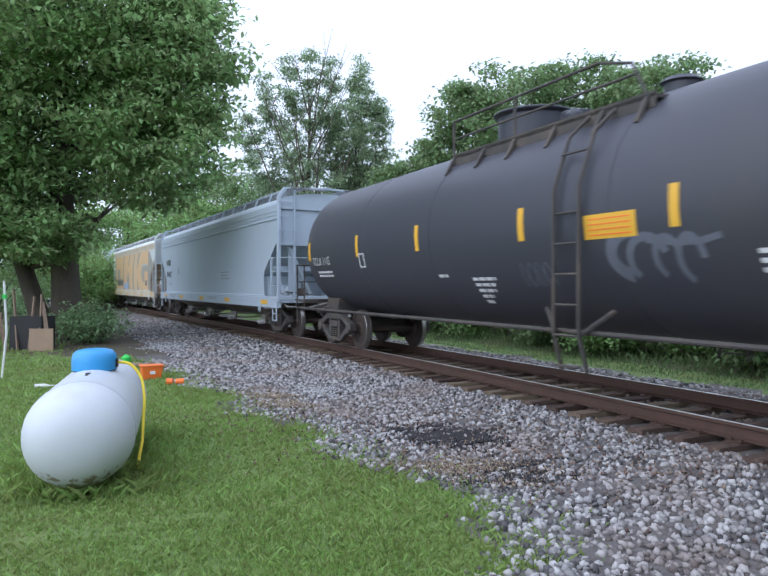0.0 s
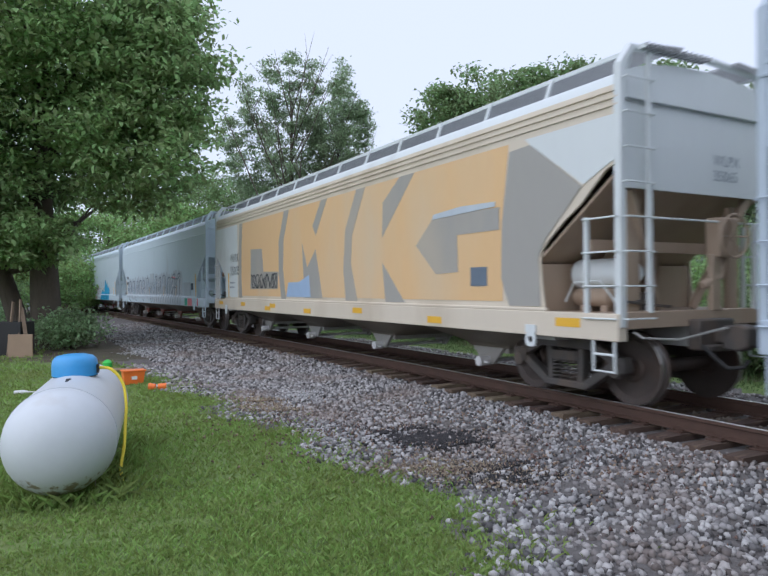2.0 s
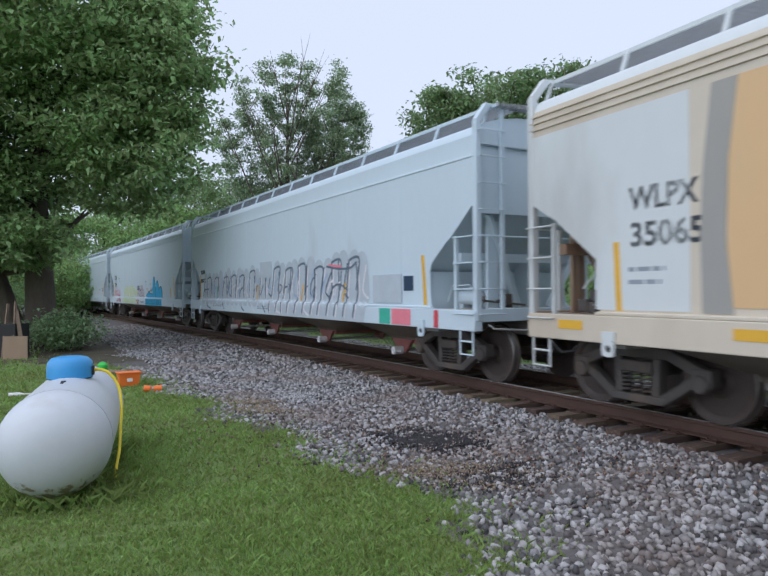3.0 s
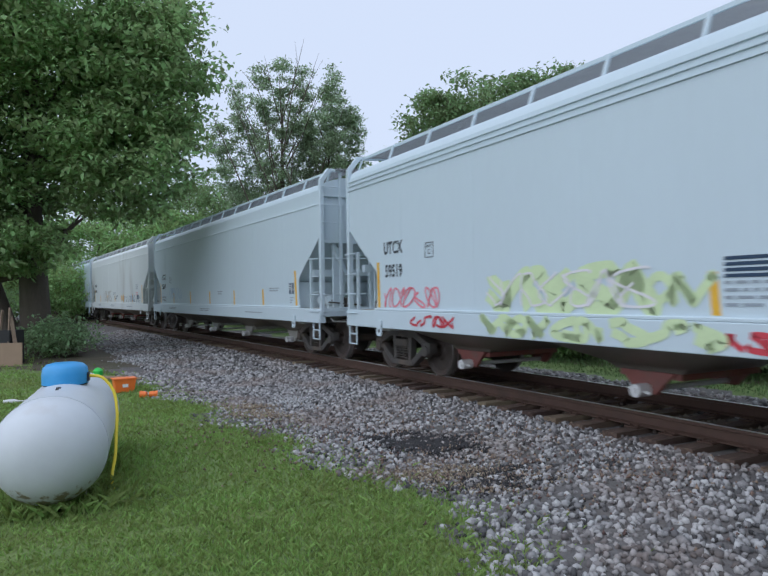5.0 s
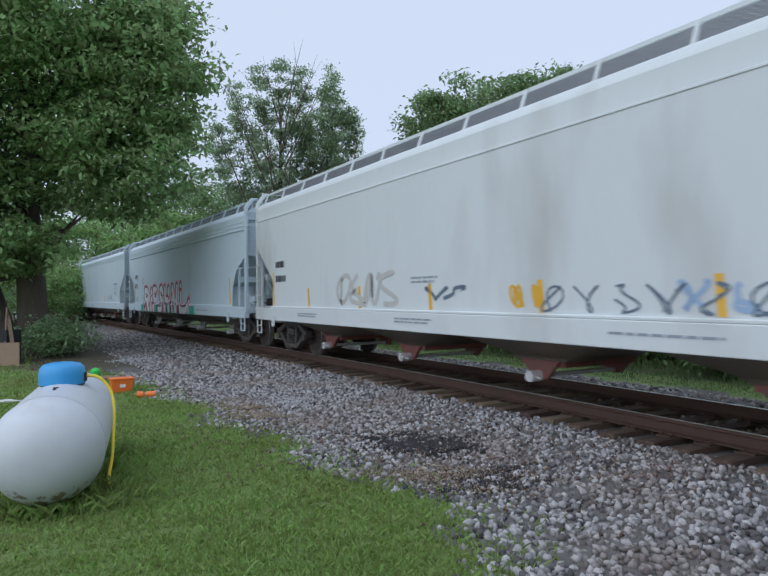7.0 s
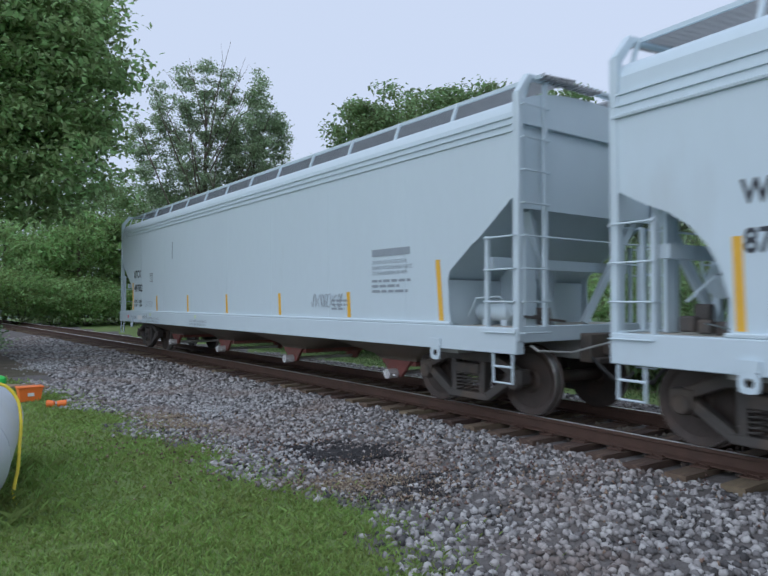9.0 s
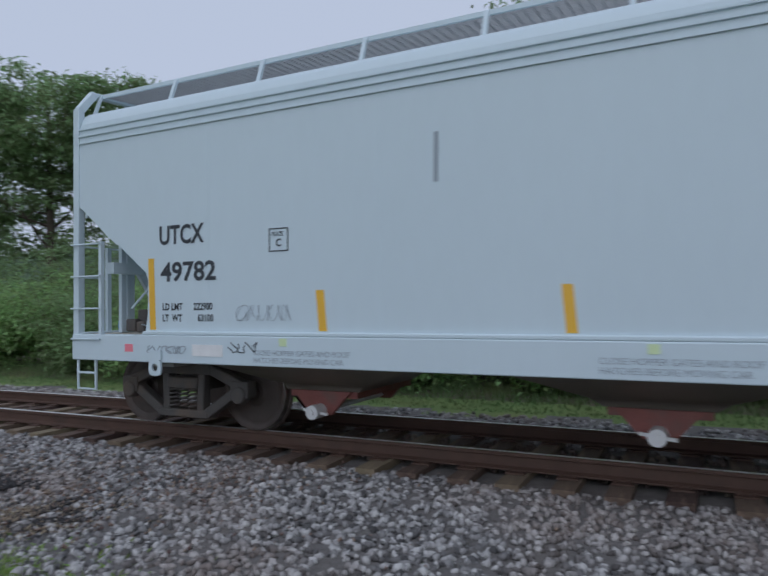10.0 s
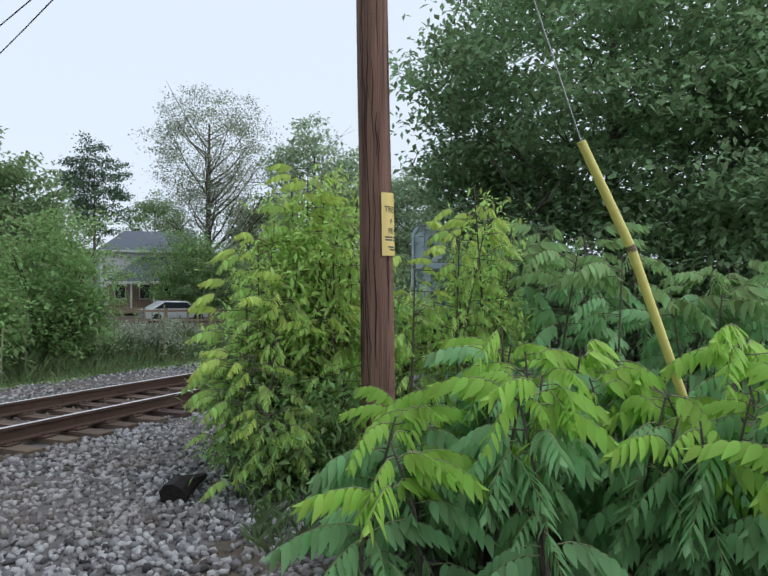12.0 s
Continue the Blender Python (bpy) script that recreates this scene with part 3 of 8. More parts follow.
# ---------------- the track ----------------
def build_track():
    line = tagged(new("railway_track"), "single railway track of rusty rails on timber ties", "railway track")
    prof = [(-0.075, -0.172), (0.075, -0.172), (0.075, -0.158), (0.012, -0.14), (0.012, -0.045), (0.037, -0.036), (0.037, -0.006),
            (0.030, 0.0), (-0.030, 0.0), (-0.037, -0.006), (-0.037, -0.036), (-0.012, -0.045), (-0.012, -0.14), (-0.075, -0.158)]
    ss = np.concatenate([np.arange(-200, -40, 4.0), np.arange(-40, 40, 1.0), np.arange(40, 201, 4.0)])
    for off in (-0.755, 0.755):
        sol = Solid()
        secs = [[tuple(on_track(a, off + py, pz)) for py, pz in prof] for a in ss]
        sol.loft(secs)
        n = len(prof)
        # the running surface is worn bright
        for j in range(len(ss) - 1):
            sol.mi[j * n + 7] = 1
        part("rail", sol, [RAIL_RUST, RAIL_TOP], line, "rust-brown steel rail with a bright worn head")
    g = random.Random(4)
    tie_mesh = []
    for k in range(5):
        sol = Solid()
        a = [g.uniform(-0.012, 0.012) for _ in range(8)]
        sol.box(-0.115 + a[0], 0.115 + a[1], -1.3 + 3 * a[2], 1.3 + 3 * a[3], -0.16, a[4] * 0.4)
        tie_mesh.append(sol.mesh("tie", TIE))
    s = -66.0
    while s < 62:
        jit = g.uniform(-0.03, 0.03)
        m = Matrix.Translation(on_track(s + jit, g.uniform(-0.04, 0.04), -0.186)) @ Matrix.Rotation(heading(s) + g.uniform(-0.02, 0.02), 4, "Z")
        ob = part("tie", g.choice(tie_mesh), None, line, m=m)
        s += 0.505
    far, plates = Solid(), Solid()
    for s0 in [x for x in np.arange(-170, -66, 0.505)] + [x for x in np.arange(62, 120, 0.505)]:
        a, b = on_track(s0, -1.3, -0.26), on_track(s0, 1.3, -0.26)
        far.beam(a, b, 0.23, 0.15)
    tagged(part("far_ties", far, TIE, line), kind="stuff")
    for s0 in np.arange(-66, 40, 0.505):
        if s0 < -30 or s0 > 26:
            continue
        for off in (-0.755, 0.755):
            plates.beam(on_track(s0, off - 0.17, -0.178), on_track(s0, off + 0.17, -0.178), 0.19, 0.016)
            for q in (-0.1, 0.1):
                for e in (-0.06, 0.06):
                    plates.beam(on_track(s0 + e, off + q, -0.18), on_track(s0 + e, off + q, -0.145), 0.022, 0.022)
    tagged(part("fastener_hardware", plates, RAIL_RUST, line), kind="stuff")
    # sprayed marks on rail and tie
    for s0, off in ((4.09, -0.755), (4.97, -0.755), (4.1, 0.755)):
        sol = Solid()
        sol.loft([[tuple(on_track(s0 + e, off + py * 1.04 - 0.001, pz * (1.0 if pz < -0.1 else 1.0) + 0.002)) for py, pz in
                   ((-0.077, -0.168), (-0.077, -0.157), (-0.0145, -0.138), (-0.0145, -0.047), (-0.0395, -0.036), (-0.0395, -0.01))]
                  for e in (-0.11, -0.04, 0.05, 0.11)], closed=False, cap=False)
        part("paint_mark", sol, BLUE_MARK, line, "bright blue sprayed mark on the rail web")


build_track()


# ---------------- trees ----------------
def limbs_into(sol, base, top, r0, count, reach, g, lift=0.5, depth=2, start=0.35):
    """A leaning tapered trunk with forking limbs; gives back the limb tips."""
    base, top = Vector(base), Vector(top)
    mid = base.lerp(top, 0.5) + Vector((g.uniform(-0.3, 0.3), g.uniform(-0.3, 0.3), 0)) * r0 * 3
    path = [base, base.lerp(mid, 0.12), mid, top]
    sol.tube(path, [r0 * 1.45, r0, r0 * 0.72, r0 * 0.25], 10)
    tips = [top]
    for i in range(count):
        q = start + (0.95 - start) * (i + g.random()) / count
        p = base.lerp(mid, q * 2) if q < 0.5 else mid.lerp(top, q * 2 - 1)
        a = g.uniform(0, 6.283)
        ln = reach * g.uniform(0.6, 1.1) * (1.25 - q * 0.6)
        d = Vector((math.cos(a), math.sin(a), lift + g.uniform(-0.2, 0.4)))
        e = p + d * ln
        m2 = p.lerp(e, 0.5) + Vector((0, 0, -0.12 * ln))
        rr = r0 * 0.42 * (1.1 - q * 0.7)
        sol.tube([p, m2, e], [rr, rr * 0.6, rr * 0.15], 6, cap=False)
        tips.append(e)
        for _ in range(depth):
            e2 = m2.lerp(e, g.uniform(0.2, 0.9)) + Vector((g.uniform(-1, 1), g.uniform(-1, 1), g.uniform(0.1, 0.9))) * ln * 0.4
            sol.tube([m2.lerp(e, 0.4), e2], [rr * 0.4, rr * 0.1], 5, cap=False)
            tips.append(e2)
    return tips


def tree(label, base, height, trunk_r, crowns, leaf, size, bark=BARK, limbs=9, reach=None, seed=1, name="tree", hang=0.35, lean=(0, 0),
         lift=0.5, slim=0.6, start=0.35, flat=0.0):
    """crowns: (offset x, y, z, rx, ry, rz, clumps, per clump, spread)."""
    g, r = random.Random(seed), np.random.default_rng(seed)
    base = Vector(base)
    t = tagged(new(name), label, "tree")
    t.matrix_basis = Matrix.Translation(base)
    sol = Solid()
    limbs_into(sol, (0, 0, -0.3), (lean[0], lean[1], height * 0.82), trunk_r, limbs, reach or height * 0.3, g, lift, start=start)
    part("trunk", sol, bark, t)
    pts = [crown_points((ox, oy, oz), (rx, ry, rz), cl, per, sp, r, flat) for ox, oy, oz, rx, ry, rz, cl, per, sp in crowns]
    part("crown", leaf_mesh("crown", np.concatenate(pts), size, leaf, hang, slim, r), None, t)
    return t


# the big maple over the lawn, with a second stem beside it
p = polar(25.4, 25)
tree("large green maple with dense low-hanging leaves", p, 13, 0.50,
     [(-0.2, -2.2, 3.5, 2.1, 1.8, 1.1, 44, 110, 0.36), (-0.4, -0.3, 8.3, 5.2, 5.2, 4.3, 270, 125, 0.52), (3.4, -1.6, 6.2, 2.5, 2.6, 2.3, 90, 110, 0.42), (4.0, -1.0, 8.6, 2.2, 2.4, 2.6, 90, 110, 0.42),
      (4.0, -0.5, 10.8, 1.6, 1.8, 1.6, 44, 90, 0.42), (-3.4, -3.0, 4.5, 3.2, 3.0, 2.4, 90, 110, 0.46), (-6.5, 0.5, 6.8, 4.5, 4.5, 4.8, 180, 100, 0.6), (0.5, -2.0, 10.5, 4.8, 4.2, 3.0, 160, 100, 0.6)],
     LEAF_MAPLE, 0.22, limbs=11, reach=4.2, seed=21, lift=0.7, start=0.22, flat=0.14)
p = polar(26.7, 25.2)
tree("leaning grey maple stem beside the larger one", p, 9, 0.34, [(-3.0, 1.0, 6.5, 4.5, 4.0, 4.0, 200, 80, 0.55)], LEAF_MAPLE, 0.25, limbs=6,
     seed=22, lean=(-3.2, 0.8))

# poplars and others beyond the line
def plumes(fan, r):
    """Narrow upright sprays of leaves, leaning outwards: (x, foot, top, width)."""
    out = []
    for ox, z0, z1, w in fan:
        n = 4
        for k in range(n):
            q = (k + 0.5) / n
            out.append((ox * (0.55 + 0.6 * q) + r.uniform(-0.3, 0.3), r.uniform(-1.2, 1.2), z0 + (z1 - z0) * q, w * (1.2 - 0.45 * q), w, (z1 - z0) / n * 0.8, 26, 56, 0.28))
    return out


g = random.Random(77)
p = polar(6.2, 52)
tree("tall airy poplar with upright fanning sprays", p, 20, 0.26,
     plumes([(-4.6, 6.5, 15.0, 1.1), (-3.0, 7, 18.2, 1.1), (-1.5, 8, 19.0, 1.0), (0.2, 8, 20.2, 1.2), (1.8, 8, 19.6, 1.1), (3.3, 7, 18.6, 1.1), (4.6, 6, 17.0, 1.0)], g) + [(0, 0, 6.4, 5.4, 4.2, 3.2, 240, 60, 0.5)],
     LEAF_MID, 0.22, limbs=26, reach=4.4, seed=31, lift=2.0, start=0.15)
p = polar(2.3, 54)
tree("slender airy poplar with a forked crown", p, 17.5, 0.22,
     plumes([(-1.6, 7, 16.4, 1.0), (0.2, 8, 18.0, 1.1), (1.8, 7, 16.0, 1.0)], g) + [(0.0, 0, 6.4, 4.0, 3.4, 3.4, 160, 60, 0.5)],
     LEAF_MID, 0.22, limbs=18, reach=3.0, seed=32, lift=2.0, start=0.15)
p = polar(-11.5, 44)
tree("broad leafy tree with ragged open edges", p, 17, 0.30,
     [(0, 0, 12.6, 5.2, 5.2, 4.4, 230, 60, 0.45), (-4.6, 1.6, 9.8, 2.6, 2.4, 2.6, 90, 60, 0.40), (-7.4, 1.4, 8.4, 2.4, 2.2, 2.0, 70, 55, 0.40), (-9.6, 1.4, 6.6, 2.0, 2.0, 1.8, 50, 55, 0.40), (-3.4, 0.6, 13.2, 2.4, 2.4, 2.2, 70, 55, 0.40), (7.5, -2, 11.5, 3.2, 3.2, 3.4, 110, 55, 0.42), (3.6, -1.0, 12.4, 3.8, 3.8, 4.2, 110, 55, 0.45), (0, 1, 7.0, 4.5, 4.5, 3.0, 110, 50, 0.5)],
     LEAF_FAR, 0.32, limbs=13, reach=4.6, seed=33)
p = polar(-21.5, 43)
tree("broad leafy tree beyond the railway", p, 16, 0.30, [(0, 0, 11.5, 4.8, 4.8, 4.8, 210, 60, 0.45)], LEAF_FAR, 0.32, limbs=12, seed=34)
for i, (az, r, h, w) in enumerate([(16.0, 60, 10.5, 5.5), (21.0, 64, 10.5, 6.5), (11.2, 62, 13.5, 5.0), (14.0, 72, 15, 5.0), (18.5, 76, 15, 5.5), (26, 85, 13, 6.5), (31, 60, 11, 6), (0.3, 62, 15, 4.8),
                                   (-4.5, 60, 15.5, 5.0), (36, 50, 11, 6.5), (8.2, 66, 12.5, 4.5)]):
    p = polar(az, r)
    tree("rounded green tree in a far belt", p, h, 0.2, [(0, 0, h * 0.52, w, w, h * 0.46, 190, 60, 0.6)],
         LEAF_HEDGE if i in (0, 1) else LEAF_FAR, 0.36, limbs=6, seed=40 + i)
for i, (az, r, h, w) in enumerate([(-49.5, 25, 8.5, 3.0), (-53.0, 28, 8.0, 3.0), (-59.5, 27, 6.6, 2.8), (-66.0, 26, 6.4, 2.8), (-73.0, 27, 6.0, 3.0), (-31, 40, 13, 4.4), (-40, 36, 9, 4.0), (-48, 38, 8, 4.2), (-54, 30, 6.5, 3.6)]):
    p = polar(az, r)
    tree("leafy tree with an open sunlit crown", p, h, 0.2, [(0, 0, h * 0.66, w, w, h * 0.32, 190, 55, 0.6), (0.5, 0, h * 0.35, w * 0.8, w * 0.8, h * 0.3, 110, 55, 0.6)],
         LEAF_MID, 0.3, limbs=10, seed=60 + i)

# pale trunks with thin crowns behind the hedge
for i, (az, r, h, tr) in enumerate([(-56.4, 19, 15, 0.17), (-62.3, 20, 12, 0.10), (-77.9, 24, 14, 0.17), (-70.0, 26, 13, 0.10)]):
    p = polar(az, r)
    tree("pale-barked tree with a thin scattered crown", p, h, tr, [(0, 0, h * 0.72, 2.8, 2.8, h * 0.26, 70, 34, 0.36)], LEAF_MID, 0.22, bark=BIRCH,
         limbs=8, reach=2.6, seed=70 + i, lift=0.9, start=0.42)
# trees along the far side where the line leaves
for i, (az, r, h, w, lm) in enumerate([(-84, 44, 9, 3.8, LEAF_GREY), (-89.5, 40, 10, 4.0, LEAF_MID), (-94, 44, 11, 4.2, LEAF_MID), (-100.5, 38, 12.2, 3.5, LEAF_MID),
                                       (-106.5, 40, 9.5, 3.2, LEAF_FAR), (-112, 78, 19.0, 3.8, LEAF_DEEP), (-116.5, 80, 14, 4.0, LEAF_FAR), (-129.5, 48, 15.6, 4.4, LEAF_MID),
                                       (-133.5, 46, 11.5, 3.6, LEAF_MID), (-137.5, 44, 10.6, 3.4, LEAF_MID), (-125, 60, 11, 3.5, LEAF_FAR), (-106, 70, 11, 4.0, LEAF_GREY)]):
    p = polar(az, r)
    low = 0.68 if lm is LEAF_DEEP else 0.58
    tree("tree in the belt where the line curves away", p, h, 0.2, [(0, 0, h * low, w, w, h * (1.0 - low), 190, 55, 0.42)], lm, 0.3, limbs=10, seed=80 + i)
p = polar(-120.8, 55)
tree("half-bare tree with fine grey twigs", p, 18.8, 0.3, [(0, 0, 13.4, 5.6, 5.4, 5.4, 430, 34, 0.42), (0, 0, 8.2, 5.0, 4.8, 3.4, 220, 36, 0.45)], LEAF_GREY, 0.18, bark=BARK,
     limbs=38, reach=4.6, seed=95, lift=1.0, start=0.2)
# the big dark tree behind the pole
p = polar(-154.5, 22)
tree("large dark spreading tree above the shrubs", p, 13, 0.3,
     [(0, 0, 9.0, 7.2, 6.4, 5.6, 520, 90, 0.46), (3.2, 2.0, 5.6, 2.6, 2.6, 2.6, 110, 60, 0.45), (-4.5, 1.5, 5.2, 3.2, 3.2, 3.2, 160, 60, 0.5), (0, 1.0, 3.2, 6.0, 4.0, 2.4, 260, 60, 0.5)],
     LEAF_DARK, 0.24, limbs=13, reach=4.2, seed=96, start=0.2)
p = polar(-172, 24)
tree("large dark tree at the edge of the yard", p, 12, 0.3, [(0, 0, 6.2, 5.2, 5.2, 5.6, 420, 70, 0.55)], LEAF_DARK, 0.25, limbs=9, seed=97, start=0.2)


# ---------------- hedges and undergrowth beyond the line ----------------
def shrub(label, base, radii, clumps, per, spread, leaf, size, seed, name="shrub", stems=5, slim=0.55, hang=0.35):
    g, r = random.Random(seed), np.random.default_rng(seed)
    t = tagged(new(name), label, "shrub")
    t.matrix_basis = Matrix.Translation(Vector(base))
    sol = Solid()
    for _ in range(stems):
        a = g.uniform(0, 6.283)
        e = Vector((math.cos(a) * radii[0] * 0.6, math.sin(a) * radii[1] * 0.6, radii[2] * g.uniform(1.0, 1.7)))
        sol.tube([(e.x * 0.1, e.y * 0.1, -0.2), e * 0.5 + Vector((0, 0, 0.15)), e], [0.03, 0.022, 0.006], 5, cap=False)
    part("stem", sol, BARK, t)
    pts = crown_points((0, 0, radii[2] * 0.98), radii, clumps, per, spread, r, shell=0.3)
    pts = pts[pts[:, 2] > -0.15]
    part("foliage", leaf_mesh("foliage", pts, size, leaf, hang, slim, r), None, t)
    return t


g = random.Random(9)
for i, s in enumerate(np.arange(-42, 15, 2.6)):
    # low and ragged along the left, high where the line leaves
    tall = np.interp(s, [-42, -20, -8, 0, 12, 30, 62], [2.4, 1.6, 1.4, 1.7, 2.2, 1.9, 1.5])
    for lat, k in ((6.3, 0.55), (7.6, 1.0), (11.5, 1.35)):
        b = on_track(s + g.uniform(-0.8, 0.8), lat + g.uniform(-0.6, 0.6))
        b.z = gz(b.x, b.y)
        hh = tall * k * g.uniform(0.8, 1.2)
        shrub("dense green roadside shrub behind the verge", b, (2.1 * k, 2.1 * k, hh), 100, 52, 0.30, (LEAF_HEDGE, LEAF_FAR, LEAF_HEDGE)[i % 3] if k <= 1 else LEAF_FAR,
              0.15, 200 + 3 * i + int(k * 2))
for i, az in enumerate(np.arange(11, 37, 2.2)):
    shrub("sunlit bush in a far hedge beyond the line", polar(az, g.uniform(54, 62)), (3.4, 3.4, g.uniform(1.6, 2.6)), 110, 50, 0.42, (LEAF_HEDGE, LEAF_SUNNY)[i % 2], 0.24, 700 + i)
# low growth in front of the house
for i in range(26):
    b = on_track(g.uniform(13, 42), g.uniform(5.6, 13))
    b.z = gz(b.x, b.y)
    shrub("low grey-green weeds in the rough verge", b, (1.3, 1.3, g.uniform(0.3, 0.55)), 40, 40, 0.22, (LEAF_GREY, LEAF_HEDGE, LEAF_FAR)[i % 3], 0.13, 600 + i, "verge_shrub", 3)
# dark growth round the maple's foot
for i, (az, r, w, h, lm) in enumerate([(23.9, 23, 1.1, 0.65, LEAF_DARK), (24.6, 24.5, 0.8, 0.5, LEAF_DARK), (31, 30, 3.0, 2.0, LEAF_DARK), (35, 28, 3.0, 2.2, LEAF_DARK),
                                       (28.6, 50, 3.2, 1.6, LEAF_HEDGE), (32, 52, 3.4, 2.2, LEAF_HEDGE), (29.5, 36, 1.6, 0.9, LEAF_DARK)]):
    shrub("dark low bush at the foot of the maple", polar(az, r), (w, w, h), 60, 45, 0.25, lm, 0.14, 300 + i)


def weeds():
    """Tall stalks and seed heads in the verge."""
    g = random.Random(17)
    for i in range(80):
        s, lat = g.uniform(4, 30), g.uniform(4.6, 6.2)
        b = on_track(s, lat)
        b.z = gz(b.x, b.y)
        sol = Solid()
        h = g.uniform(0.9, 1.6)
        sol.tube([(0, 0, -0.05), (g.uniform(-0.03, 0.03), 0, h * 0.5), (g.uniform(-0.06, 0.06), g.uniform(-0.06, 0.06), h)], [0.013, 0.013, 0.022], 6)
        for j in range(14):
            a, z = g.uniform(0, 6.28), h * g.uniform(0.05, 0.55)
            e = Vector((math.cos(a), math.sin(a), 0.4)) * g.uniform(0.1, 0.22)
            o = Vector((0, 0, z))
            w = Vector((-math.sin(a), math.cos(a), 0)) * 0.04
            sol.add([o, o + e * 0.5 + w, o + e, o + e * 0.5 - w], [(0, 1, 2), (0, 2, 3)], 1)
        ob = part("weed_stalk", sol, [mat_stalk, LEAF_GREY])
        ob.matrix_basis = Matrix.Translation(b)
        tagged(ob, "tall dry mullein stalk with grey-green leaves", "weed", "stalks in the verge")


mat_stalk = mat("dry_stalk", (0.26, 0.27, 0.14), 0.9, 0, 5, 0.2, 30, 0.2)
weeds()


# ---------------- the wooded hill behind ----------------
def hill():
    r = np.random.default_rng(55)
    az = np.arange(40, -140, -1.5)
    ridge = np.interp(-az, [-40, 0, 40, 50, 60, 70, 78, 90, 98, 110, 140], [0.03, 0.06, 0.17, 0.20, 0.215, 0.195, 0.178, 0.14, 0.11, 0.05, 0.0])
    rows = []
    for q, rr in ((0.0, 150), (0.35, 185), (0.75, 225), (1.0, 260), (0.9, 300), (0.0, 380)):
        rows.append([tuple(polar(a, rr + r.normal(0, 3), -2 + q * (e * 262 + 2) * (1 + 0.02 * r.normal()))) for a, e in zip(az, ridge)])
    sol = Solid()
    sol.loft(rows, closed=False, cap=False)
    me = sol.mesh("wooded_hill", HILL)
    ob = tagged(new("wooded_hill", me), "distant dark wooded hill under a pale sky", "hill", kind="structure")
    n = 120000
    a = r.uniform(-112, 20, n)
    q = r.uniform(0, 1.0, n)
    e = np.interp(-a, [-40, 0, 40, 50, 60, 70, 78, 90, 98, 110, 140], [0.03, 0.06, 0.17, 0.20, 0.215, 0.195, 0.178, 0.14, 0.11, 0.05, 0.0])
    rr = 150 + 110 * q
    z = -2 + np.interp(q, [0, 0.32, 0.68, 1], [0, 0.35, 0.75, 1.0]) * (e * 262 + 2)
    c = np.stack([-np.sin(np.radians(a)) * rr, np.cos(np.radians(a)) * rr, z], 1)
    c += r.normal(0, 1.0, c.shape) * np.array([1, 1, 1.2])
    tagged(new("hill_woods", leaf_mesh("hill_woods", c, 1.7, LEAF_HILL, 0.1, 0.8, r)), "far woods covering the hill", "woods", kind="stuff")


hill()


